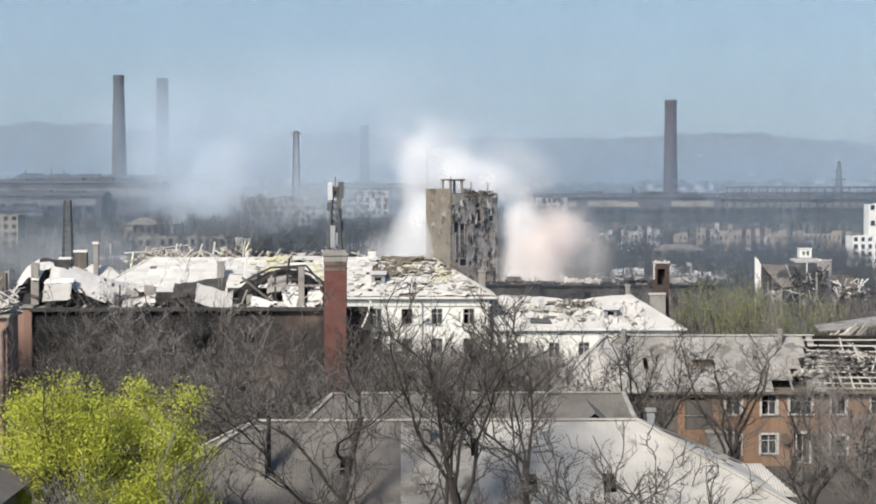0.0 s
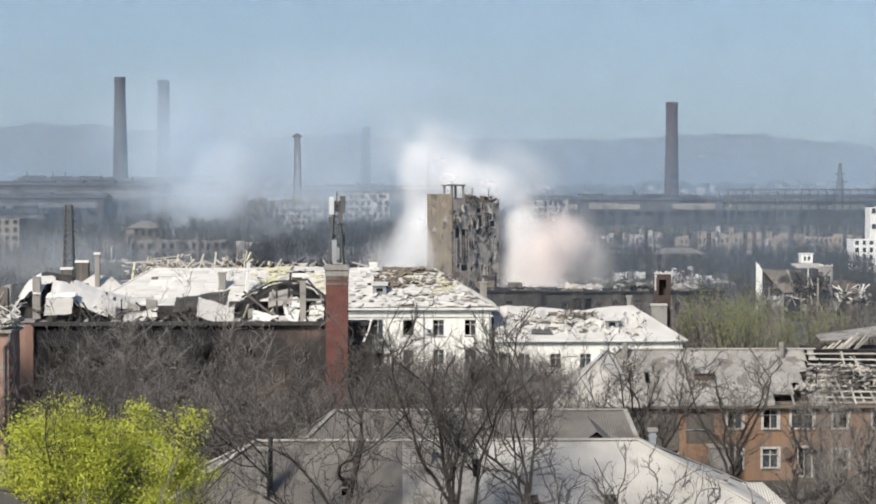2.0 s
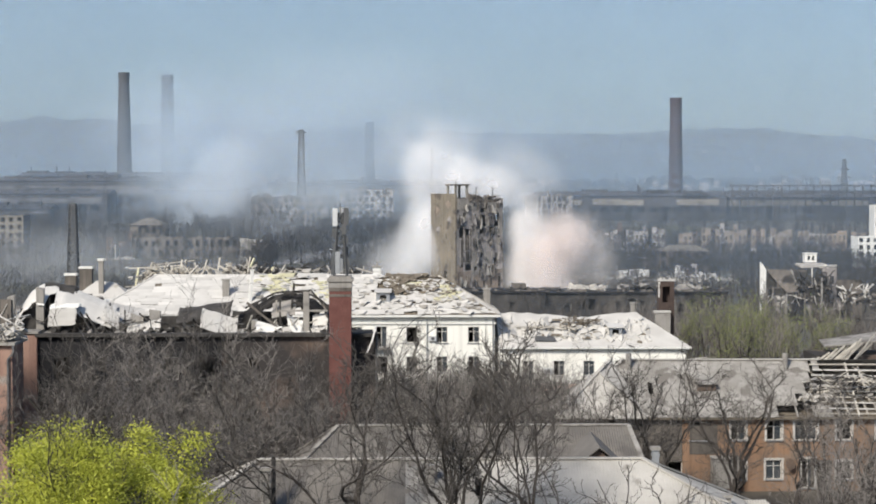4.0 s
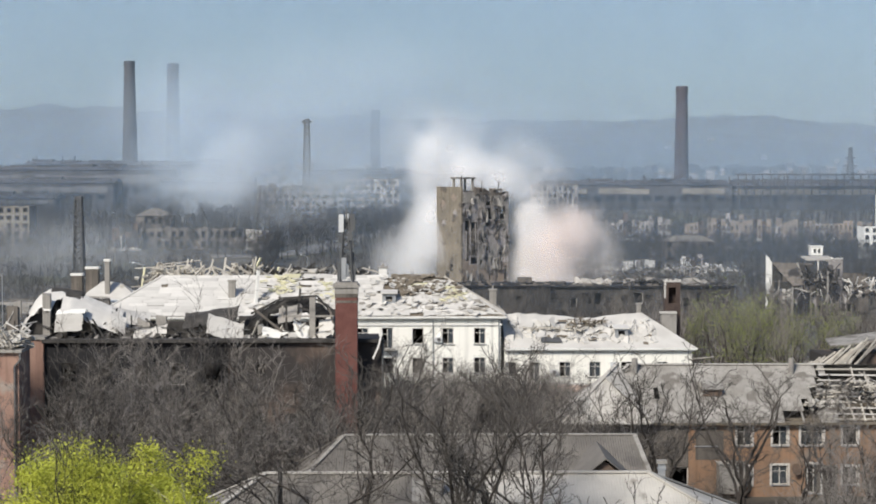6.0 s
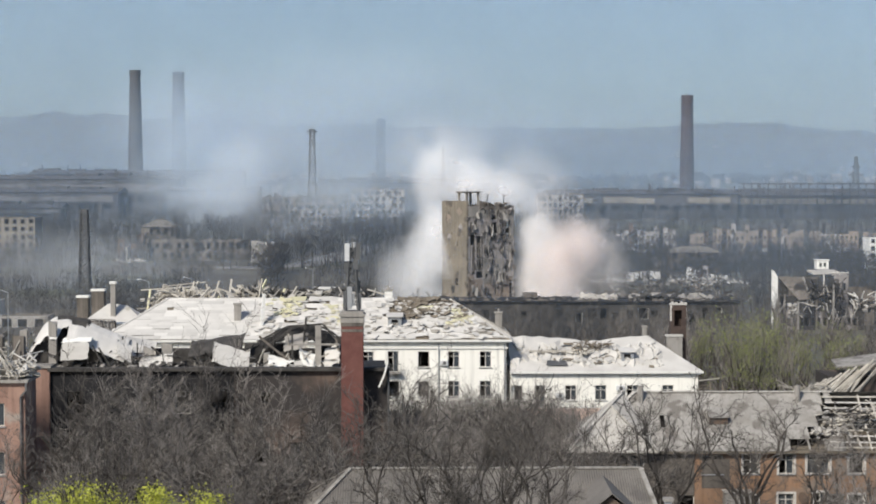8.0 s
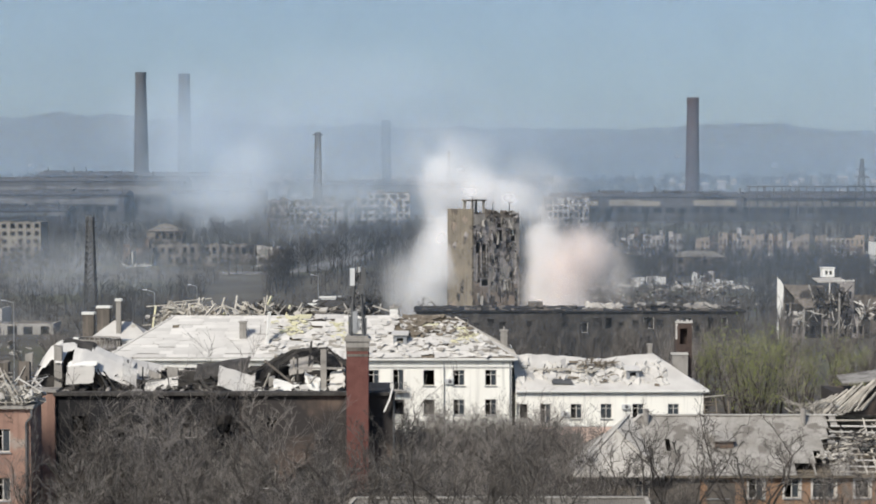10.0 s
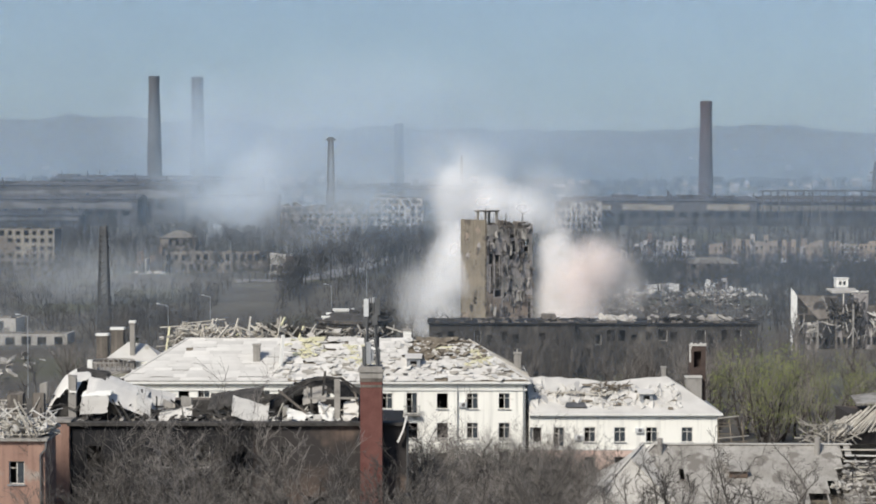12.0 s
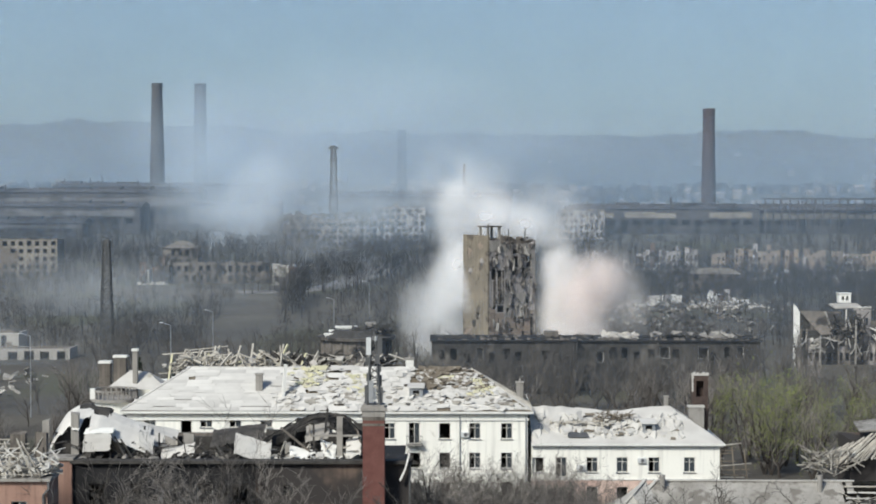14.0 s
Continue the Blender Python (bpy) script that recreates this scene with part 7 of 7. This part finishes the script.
def leaf(rng, p, s, verts, faces):
    """One folded leaf: two triangles with an angle between them."""
    d = Vector((rng.gauss(0, 1), rng.gauss(0, 1), rng.gauss(0.2, 0.8))).normalized()
    u = d.orthogonal().normalized()
    u = Matrix.Rotation(rng.uniform(0, 6.28), 3, d) @ u
    w = d.cross(u)
    k = len(verts)
    verts += [p, p + d * s + u * s * 0.55 + w * s * 0.2, p + d * s * 2, p + d * s - u * s * 0.55 + w * s * 0.2]
    faces += [(k, k + 1, k + 2), (k, k + 2, k + 3)]


def at_ground(x, y, turn=0.0, s=1.0):
    return pose(x, y, ground_z(x, y) - 0.1, 0, 0, turn) @ Matrix.Diagonal((s, s, s, 1))


def plant(src, x, y, turn, s):
    c = copy_thing(src, Matrix.Identity(4))
    c.matrix_basis = at_ground(x, y, turn, s)
    return c


# the big single trees before the houses
def vase_tree(label, seed, x, y, height, fork, r0, mains, angle, kids=(6, 6, 4), lean=(0, 0), turn=0.0, crook=1.0, group="", s=1.0):
    """A bare tree whose short trunk forks into rising crooked limbs with a fan of fine twigs."""
    rg = random.Random(seed)
    out = [[] for _ in range(5)]

    def limb(p, d, length, ra, rb, lev):
        n = (5, 10, 7, 4, 2)[lev]
        for i in range(n):
            w = (0.05, 0.19, 0.27, 0.30, 0.28)[lev] * crook
            d = (d + Vector((rg.gauss(0, w), rg.gauss(0, w), rg.gauss(0, w * 0.7))) + Vector((0, 0, (0.04, 0.13, 0.10, 0.06, 0.04)[lev]))).normalized()
            q = p + d * (length / n)
            out[lev].append((p, q, ra + (rb - ra) * i / n, ra + (rb - ra) * (i + 1) / n, (8, 6, 4, 3, 3)[lev]))
            if lev and lev < 4:
                share = kids[lev - 1] / n
                if i >= 1 or lev > 1:
                    for _ in range(int(share) + (rg.random() < share % 1)):
                        side = Matrix.Rotation(rg.uniform(0, 6.28), 3, d) @ d.orthogonal().normalized()
                        nd = (d + side * rg.uniform(0.45, 0.95) + Vector((0, 0, 0.15))).normalized()
                        k = 1 - 0.45 * i / n
                        limb(p.lerp(q, rg.random()), nd, length * rg.uniform(0.34, 0.6) * k, (0.042, 0.02, 0.013)[lev - 1] * rg.uniform(0.8, 1.2), (0.02, 0.012, 0.009)[lev - 1], lev + 1)
            p = q
        return p, d

    top, d = limb(Vector((0, 0, 0)), Vector((lean[0], lean[1], 1)).normalized(), fork, r0, r0 * 0.72, 0)
    for m in range(mains):
        az = 6.28 * (m + rg.uniform(-0.25, 0.25)) / mains + 0.6
        an = radians(angle * rg.uniform(0.55, 1.2)) if m else radians(6)
        nd = Vector((math.cos(az) * math.sin(an) + lean[0], math.sin(az) * math.sin(an), math.cos(an))).normalized()
        seg = rg.choice(out[0][-3:])
        p = top if m < 2 else seg[0].lerp(seg[1], rg.random())
        limb(p, nd, (height - p.z) * rg.uniform(0.84, 1.0) / max(0.8, math.cos(an)), r0 * rg.uniform(0.26, 0.42), 0.022, 1)
    t = thing("bare_tree", label, "tree", group=group)
    part("trunk", raw_mesh("trunk", *tubes(out[0] + out[1]), M["bark"]), None, t)
    part("crown", raw_mesh("crown", *tubes(out[2] + out[3] + out[4]), M["twig_dark"]), None, t)
    t.matrix_basis = at_ground(x, y, turn, s)
    return t


vase_tree("tall bare tree with a forked leaning dark trunk", 3, -3.4, 86.3, 17.0, 11.6, 0.22, 6, 50, (8, 7, 5), (-0.06, 0), 0, 1.5)
vase_tree("broad bare tree with a dense fan of upright limbs", 5, 4.0, 85.2, 17.4, 8.6, 0.3, 5, 36, (9, 8, 5), (0.0, 0), 0, 1.2)
vase_tree("tall bare tree with a dark trunk and fine twigs", 15, 6.6, 86.0, 16.6, 9.0, 0.25, 4, 34, (9, 8, 5), (0.03, 0), 50, 1.2)
vase_tree("slim bare tree with crooked dark limbs", 18, 2.1, 85.4, 16.0, 8.6, 0.15, 3, 36, (6, 6, 5), (0.02, 0), 20, 1.4)
vase_tree("bare tree with knotted dark limbs before the ochre house", 9, 25.8, 126.0, 12.4, 3.4, 0.42, 6, 46, (8, 7, 5), (0, 0), 10, 1.5)
vase_tree("bare tree with crooked dark limbs before the ochre house", 12, 18.8, 124.0, 12.2, 4.0, 0.36, 6, 44, (8, 7, 5), (0, 0), 80, 1.5)
vase_tree("small crooked bare tree by the ochre house", 31, 30.6, 127.0, 8.4, 3.0, 0.26, 4, 40, (5, 5, 3), (0.05, 0), 0, 1.5)
vase_tree("slim crooked bare tree before the grey roof's end", 44, 15.4, 124.5, 11.4, 4.4, 0.22, 4, 36, (5, 5, 3), (0, 0), 0, 1.3)
vase_tree("bare tree with a forked dark trunk before the burnt house", 51, -11.4, 117.0, 13.0, 4.6, 0.3, 6, 42, (8, 8, 5), (0, 0), 30, 1.3)
vase_tree("bare tree with crooked dark limbs before the burnt house", 53, -6.4, 121.0, 12.6, 4.0, 0.28, 6, 44, (8, 8, 5), (0, 0), 130, 1.4)
SRC = [bare_tree("bare_tree", "leafless grey-brown tree among the houses", 100 + i, h, sp * 1.1, 4, (7, 5, 5, 5), stems=st, rise=ri * 0.5, twig=tw, crook=1.5, at=at_ground(x, y, 40 * i), group="bare trees between the houses", limbs=3)
       for i, (h, sp, st, ri, tw, x, y) in enumerate(((11, 0.9, 1, 0.6, "twig", -13, 118), (11.5, 0.75, 2, 1.0, "twig", -2, 152), (12, 1.0, 1, 0.4, "twig_pale", 6, 148), (10.5, 0.8, 3, 1.0, "twig", -22, 124), (13, 0.9, 2, 0.8, "twig_dark", -18, 122)))]
rng = random.Random(99)
spots = []


def scatter(n, xa, xb, ya, yb, gap, smin, smax, srcs, keep=None, fall=0.0):
    """Plants n trees in a stretch; fall lowers those at its far side."""
    tries = 0
    while n and tries < 6000:
        tries += 1
        x, y = rng.uniform(xa, xb), rng.uniform(ya, yb)
        if any((x - a) ** 2 + (y - c) ** 2 < gap * gap for a, c in spots) or (keep and not keep(x, y)):
            continue
        spots.append((x, y))
        plant(rng.choice(srcs), x, y, rng.uniform(0, 360), rng.uniform(smin, smax) - fall * (y - ya) / (yb - ya))
        n -= 1


scatter(4, -25, -17, 120, 133, 2.4, 1.15, 1.3, SRC)
scatter(20, -29, -8, 112, 131, 2.4, 0.75, 1.02, SRC[2:4] + SRC[:1])
scatter(62, -8, 14, 130, 173, 2.4, 0.76, 0.9, SRC, fall=0.24)
scatter(22, 1, 14, 146, 173, 1.6, 0.66, 0.8, SRC[:2] + SRC[4:], fall=0.1)
scatter(14, 10, 32, 152, 174, 2.6, 0.42, 0.52, SRC)
scatter(5, 36, 44, 108, 130, 3.0, 0.7, 0.9, SRC)
scatter(12, -8, 15, 119, 134, 2.6, 0.75, 0.95, SRC)
scatter(3, 27, 36, 92, 112, 3.0, 0.75, 0.9, SRC)
scatter(6, 25.5, 32, 84, 100, 1.8, 0.55, 0.75, [SRC[2]])
scatter(5, 21, 38, 121, 133.5, 1.6, 0.3, 0.42, SRC)
scatter(2, 34, 38, 121, 133, 3.0, 0.75, 0.92, SRC)
OPEN = [vase_tree("slender crooked bare tree before the grey roof", 300 + i, x, y, h, h * 0.3, 0.10, 4, 44, (6, 6, 4), (0, 0), 70 * i, 1.5, "slender bare trees by the grey roof")
        for i, (h, x, y) in enumerate(((11.2, -1.6, 84), (10.2, 12.4, 83), (10.6, 9.4, 81), (9.6, 14.8, 86)))]
scatter(5, -8, 16, 77, 86.6, 2.2, 0.78, 1.02, OPEN)
scatter(3, -20, -9.5, 66, 76, 2.0, 0.78, 0.9, [SRC[2], SRC[3]])
scatter(4, -15.5, -9, 68, 74, 1.2, 0.72, 0.86, [SRC[2]])
scatter(5, -11, -2, 78, 86, 1.6, 0.6, 0.85, OPEN)

# the valley wood
MID = [bare_tree("bare_tree", "leafless tree in the valley wood", 200 + i, h, sp, 3, (7, 6, 6), stems=st, rise=ri, twig=tw, at=at_ground(x, y), group="bare trees in the valley", buds=bd)
       for i, (h, sp, st, ri, tw, x, y, bd) in enumerate(((10, 0.9, 1, 0.7, "twig_dark", -30, 240, 0), (10, 0.7, 2, 1.1, "twig", 5, 250, 0), (11, 1.0, 1, 0.5, "twig_dark", 30, 260, 0), (10, 0.55, 2, 1.4, "twig", -60, 270, 0), (10, 0.9, 1, 0.7, "twig", 46, 226, 900), (11, 1.0, 2, 0.7, "twig", 44, 220, 1100)))]
scatter(11, 38, 57, 212, 242, 2.4, 0.72, 1.0, MID[4:])
scatter(3, 60, 68, 225, 250, 2.6, 0.7, 0.9, MID[4:])
scatter(60, -75, 75, 214, 300, 4.2, 0.8, 1.15, MID[:4], lambda x, y: x / y > -0.222)
scatter(36, 32, 74, 208, 300, 3.0, 0.75, 1.05, MID[:4])
scatter(9, -80, -50, 214, 300, 4.0, 0.5, 0.75, MID[:4], lambda x, y: x / y < -0.222)


def thicket(name, label, n, xa, xb, ya, yb, smin, smax, keep=None):
    """Many trees of the valley wood as one body."""
    parts_v, parts_f, base = [], [], 0
    src = []
    for t in MID[:4]:
        vs, fs = [], []
        for ch in t.children:
            me = ch.data
            k = len(vs)
            vs += [tuple(v.co) for v in me.vertices]
            fs += [tuple(i + k for i in p.vertices) for p in me.polygons]
        src.append((np.array(vs), fs))
    while n:
        x, y = rng.uniform(xa, xb), rng.uniform(ya, yb)
        if keep and not keep(x, y):
            continue
        n -= 1
        vs, fs = src[rng.randrange(4)]
        a, s = rng.uniform(0, 6.28), rng.uniform(smin, smax)
        c, d = math.cos(a) * s, math.sin(a) * s
        out = np.stack([vs[:, 0] * c - vs[:, 1] * d + x, vs[:, 0] * d + vs[:, 1] * c + y, vs[:, 2] * s + ground_z(x, y) - 0.1], 1)
        parts_v.append(out)
        parts_f += [tuple(i + base for i in f) for f in fs]
        base += len(vs)
    tagged(new(name, raw_mesh(name, np.concatenate(parts_v).tolist(), parts_f, M["twig_dark"])), label, "wood", kind="stuff")


thicket("thicket", "leafless thicket before the burnt block", 60, -4, 74, 316, 346, 0.8, 1.1)
thicket("thicket", "leafless wood along the valley floor", 60, -130, 130, 300, 345, 0.75, 1.1, lambda x, y: not -28 < x < -7 and not (x / y < -0.222 and y > 318))
thicket("thicket", "leafless wood around the tower block", 60, -130, 130, 366, 398, 0.8, 1.15, lambda x, y: not (86 < x < 120 or 0 < x < 30 or x / y < -0.215))


def conifer(x, y, h):
    r = random.Random(int(x * 7 + y))
    t = thing("conifer", "small dark conifer in the valley wood", "tree", x, y, ground_z(x, y), group="dark conifers")
    bm = bmesh.new()
    drum(bm, 0, 0, 0, h, 0.18, 0.03, 7)
    part("trunk", bm, M["bark"], t)
    verts, faces = [], []
    for k in range(420):
        z = h * (0.1 + 0.9 * r.random())
        rad = (h - z) * 0.26 * r.uniform(0.5, 1.1)
        a = r.uniform(0, 6.28)
        leaf(r, Vector((math.cos(a) * rad, math.sin(a) * rad, z)), 0.28, verts, faces)
    part("needles", raw_mesh("needles", verts, faces, M["conifer"]), None, t)


for x, y, h in ((-55, 300, 11), (-49, 302, 10.5), (-74, 262, 9), (-65, 210, 11), (-63, 214, 9)):
    conifer(x, y, h)


# the tree in young leaf
def green_tree():
    rg = random.Random(17)
    lv = skeleton_of(rg, 13.4, 1.1, 4, (8, 6, 5, 3), 3, 0.6, 0.2, 0.2)
    t = thing("leafy_tree", "tree in bright yellow-green spring leaf", "tree", -15.2, 80.5, ground_z(-15.2, 80.5))
    part("trunk", raw_mesh("trunk", *tubes([s for k in lv[:2] for s in k]), M["bark"]), None, t)
    part("crown", raw_mesh("crown", *tubes([s for k in lv[2:4] for s in k]), M["bark"]), None, t)
    verts, faces = [], []
    for _ in range(620):
        # clumps towards the outside of an uneven dome
        a, f = rg.uniform(0, 6.28), rg.uniform(-0.55, 1.0)
        rad = math.sqrt(max(0, 1 - f * f)) if f > 0 else 1.0
        k = rg.uniform(0.55, 1.0) * (0.86 + 0.3 * noise.noise((math.cos(a) * 2, math.sin(a) * 2, f * 3)))
        c = Vector((math.cos(a) * rad * 6.8 * k, math.sin(a) * rad * 4.8 * k, 9.2 + f * 5.7 * k))
        if noise.noise((c.x * 0.55, c.y * 0.55, c.z * 0.55)) < -0.17:
            continue
        s = rg.uniform(0.28, 0.55)
        for _ in range(rg.randint(120, 220)):
            leaf(rg, c + Vector((rg.gauss(0, s), rg.gauss(0, s), rg.gauss(0, s * 0.7))), rg.uniform(0.045, 0.085), verts, faces)
    part("foliage", raw_mesh("foliage", verts, faces, M["leaf"]), None, t, "bright yellow-green young leaves")


green_tree()


# ---- woods too far to count ----
def far_wood(name, label, seed, n, area, hmin, hmax, strokes, r, keep=None, poplar=0.2, broad=1.0):
    rg = random.Random(seed)
    verts, faces = [], []
    done = 0
    while done < n:
        y = rg.uniform(area[2], area[3])
        x = rg.uniform(area[0], area[1]) * y
        if keep and not keep(x, y):
            continue
        done += 1
        h, z = rg.uniform(hmin, hmax), ground_z(x, y) - 0.3
        narrow = rg.random() < poplar
        base = Vector((x, y, z))
        wide = h * (0.13 if narrow else rg.uniform(0.24, 0.36) * broad)
        segs = [(base, base + Vector((rg.gauss(0, 0.3), 0, h * 0.75)), r * 2.2)]
        for _ in range(strokes):
            a, f, k = rg.uniform(0, 6.28), rg.uniform(-0.8, 1), rg.random() ** 0.5
            out = math.sqrt(1 - f * f) * k * wide
            p_ = base + Vector((math.cos(a) * out * 0.7, math.sin(a) * out * 0.7, h * (0.58 + 0.32 * f)))
            q_ = p_ + Vector((math.cos(a) * wide * rg.uniform(-0.1, 0.4), math.sin(a) * wide * rg.uniform(-0.1, 0.4), h * rg.uniform(0.02, 0.16)))
            segs.append((p_, q_, r))
        for p_, q_, rr in segs:
            k = len(verts)
            verts += [p_ + Vector((rr, 0, 0)), p_ + Vector((-rr * 0.5, rr * 0.87, 0)), p_ + Vector((-rr * 0.5, -rr * 0.87, 0)), q_]
            faces += [(k, k + 1, k + 3), (k + 1, k + 2, k + 3), (k + 2, k, k + 3)]
    tagged(new(name, raw_mesh(name, verts, faces, M["wood_far"])), label, "wood", kind="stuff")


def meadow(x, y):
    """False over most of the open ground below the avenue."""
    open_ground = -0.135 < x / y < -0.03 and 440 < y < 700 or -0.21 < x / y <= -0.135 and 530 < y < 640
    return not open_ground or (x * 5.7 + y * 2.3) % 1 < 0.3


def off_road(x, y):
    rx = float(np.interp(y, (590, 622, 690, 800, 900), (-60, -42, -28, -10, 20)))
    return abs(x - rx) > 9 and not (-130 < x < -45 and 580 < y < 612)


far_wood("valley_wood", "grey leafless wood beyond the tower block", 1, 1500, (-0.29, 0.30, 425, 640), 5, 9, 46, 0.085, lambda x, y: off_road(x, y) and meadow(x, y) and not (84 < x < 122 and y < 440) and not (0.115 < x / y < 0.2 and y > 455 and (x * 7.3 + y * 3.1) % 1 < 0.72), 0.1, 1.35)
far_wood("meadow_shrubs", "low leafless shrubs on the open ground", 21, 900, (-0.21, -0.03, 440, 700), 1.4, 5.0, 26, 0.06, lambda x, y: off_road(x, y) and noise.noise((x * 0.03, y * 0.03, 2)) > -0.1, 0.0, 2.2)
far_wood("avenue_trees", "dark bare trees lining the avenue", 7, 170, (-0.12, 0.02, 520, 880), 8, 13, 80, 0.12, lambda x, y: (abs(x - float(np.interp(y, (590, 622, 690, 800, 900), (-60, -42, -28, -10, 20)))) - 11) ** 2 < 9, 0.05, 1.35)
far_wood("town_trees", "leafless street trees among the far ruins", 2, 1900, (-0.28, 0.29, 640, 880), 6, 12, 48, 0.12, off_road, 0.25, 1.3)
far_wood("street_trees", "leafless trees along the shelled streets", 31, 520, (0.07, 0.29, 690, 796), 6, 11, 52, 0.11, None, 0.2, 1.2)
far_wood("works_trees", "leafless trees before the steelworks", 3, 650, (-0.28, 0.29, 880, 1180), 8, 14, 30, 0.18, off_road, 0.3)
far_wood("hill_woods", "dark woods on the far hills", 4, 900, (-0.30, 0.30, 1700, 3900), 6, 12, 12, 1.0, None, 0.1)
far_wood("ridge_wood", "hazy tree clumps on the rise beyond the works", 14, 520, (-0.30, 0.30, 1900, 2280), 9, 17, 34, 0.9, lambda x, y: noise.noise((x * 0.006, y * 0.006, 9)) > -0.05 and (x > 60 or x < -350), 0.05, 1.7)
for x, y in ((-104, 690), (-88, 720), (-66, 705), (-70, 712), (-62, 718)):
    plant(MID[2] if x > -80 else MID[0], x, y, x * 7, 1.9)


# ---- smoke, and sheets that imitate haze ----
def sheet_mesh(hx, hz, bow, seed, nx=26, nz=26):
    """A lumpy, bowed sheet of smoke, thickest in the middle."""
    verts, faces = [], []
    for i in range(nx + 1):
        for k in range(nz + 1):
            u, v = 2 * i / nx - 1, 2 * k / nz - 1
            y = bow * (u * u + v * v) * 0.5 + bow * 0.12 * noise.noise((u * 1.7 + seed, v * 1.7, seed))
            verts.append((u * hx, y, v * hz))
    for i in range(nx):
        for k in range(nz):
            a = i * (nz + 1) + k
            faces.append((a, a + nz + 1, a + nz + 2, a + 1))
    return verts, faces


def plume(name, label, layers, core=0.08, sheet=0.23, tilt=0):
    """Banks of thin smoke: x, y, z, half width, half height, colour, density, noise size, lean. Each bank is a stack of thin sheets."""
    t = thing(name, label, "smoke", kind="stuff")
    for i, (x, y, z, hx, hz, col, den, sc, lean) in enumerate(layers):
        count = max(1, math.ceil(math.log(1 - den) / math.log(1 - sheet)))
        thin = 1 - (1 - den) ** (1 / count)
        m = smoke_and_haze_mat("smoke", col, thin, (hx, hz), sc, seed=i * 3.7 + x, core=core)
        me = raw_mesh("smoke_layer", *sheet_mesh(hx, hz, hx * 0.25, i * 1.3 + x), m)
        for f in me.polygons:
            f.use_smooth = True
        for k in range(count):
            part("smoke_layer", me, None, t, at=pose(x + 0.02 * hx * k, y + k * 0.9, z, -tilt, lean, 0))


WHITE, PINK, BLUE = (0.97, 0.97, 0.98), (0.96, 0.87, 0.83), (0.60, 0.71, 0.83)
plume("white_smoke", "white smoke rising behind the tower block", [
    (5, 413, 15, 9, 18, WHITE, 0.95, 0.06, 0), (0, 418, 2, 14, 20, WHITE, 0.8, 0.06, 0), (4, 424, 32, 8, 15, WHITE, 0.75, 0.08, 8),
    (12, 426, 28, 15, 11, WHITE, 0.85, 0.07, 0), (23, 428, 26, 14, 10, WHITE, 0.8, 0.07, 15), (10, 440, 34, 24, 17, WHITE, 0.5, 0.06, 20), (32, 440, 30, 18, 13, WHITE, 0.45, 0.06, 25)], 0.1, 0.36, 28)
plume("pink_smoke", "pinkish dust cloud beside the tower block", [
    (30, 408, 15, 8, 13, (0.98, 0.955, 0.94), 0.92, 0.07, 0), (31, 407, 3, 9, 17, (0.98, 0.945, 0.92), 0.95, 0.07, 0), (36, 404, 9, 11, 14, PINK, 0.92, 0.08, 20), (41, 404, 14, 10, 10, PINK, 0.85, 0.09, 30), (47, 408, 8, 9, 13, (0.82, 0.78, 0.76), 0.55, 0.09, 0), (35, 402, -1, 11, 11, (0.97, 0.92, 0.89), 0.85, 0.08, 0)], 0.1, 0.36, 28)
# smoke banks, the wider ones added to imitate haze before hills and ruins
plume("blue_smoke", "bluish smoke over the far ruins, with wide banks imitating haze", [
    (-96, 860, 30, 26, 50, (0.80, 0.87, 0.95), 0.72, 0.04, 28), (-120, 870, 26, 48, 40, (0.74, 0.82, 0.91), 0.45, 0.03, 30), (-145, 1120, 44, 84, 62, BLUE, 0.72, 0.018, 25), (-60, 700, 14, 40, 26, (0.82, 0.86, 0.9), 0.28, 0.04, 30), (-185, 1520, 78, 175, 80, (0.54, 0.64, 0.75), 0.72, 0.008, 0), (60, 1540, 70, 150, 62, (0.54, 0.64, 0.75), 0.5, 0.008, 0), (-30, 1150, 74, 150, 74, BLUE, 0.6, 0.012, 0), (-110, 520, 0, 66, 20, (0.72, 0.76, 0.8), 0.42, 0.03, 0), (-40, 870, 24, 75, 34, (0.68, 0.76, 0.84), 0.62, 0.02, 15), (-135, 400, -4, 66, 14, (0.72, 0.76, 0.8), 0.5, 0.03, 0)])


# upright see-through sheets, added to imitate the air's haze with distance
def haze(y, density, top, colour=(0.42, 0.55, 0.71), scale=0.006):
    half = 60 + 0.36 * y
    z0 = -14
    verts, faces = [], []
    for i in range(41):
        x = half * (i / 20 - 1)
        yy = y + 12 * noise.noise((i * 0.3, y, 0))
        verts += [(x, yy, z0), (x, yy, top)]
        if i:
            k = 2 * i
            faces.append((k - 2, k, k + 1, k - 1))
    m = smoke_and_haze_mat("haze", colour, density, (half, top), scale, up=(top * 0.35, top), edge=False, seed=y, contrast=0.3)
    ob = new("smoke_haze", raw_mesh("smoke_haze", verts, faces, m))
    tagged(ob, "upright see-through bluish sheet standing in for distance haze", "haze", kind="stuff")


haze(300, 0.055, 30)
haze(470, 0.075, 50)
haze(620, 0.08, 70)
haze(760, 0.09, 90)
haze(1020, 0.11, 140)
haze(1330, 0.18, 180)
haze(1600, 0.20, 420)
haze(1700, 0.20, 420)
# the tall far sheets also colour the sky behind them
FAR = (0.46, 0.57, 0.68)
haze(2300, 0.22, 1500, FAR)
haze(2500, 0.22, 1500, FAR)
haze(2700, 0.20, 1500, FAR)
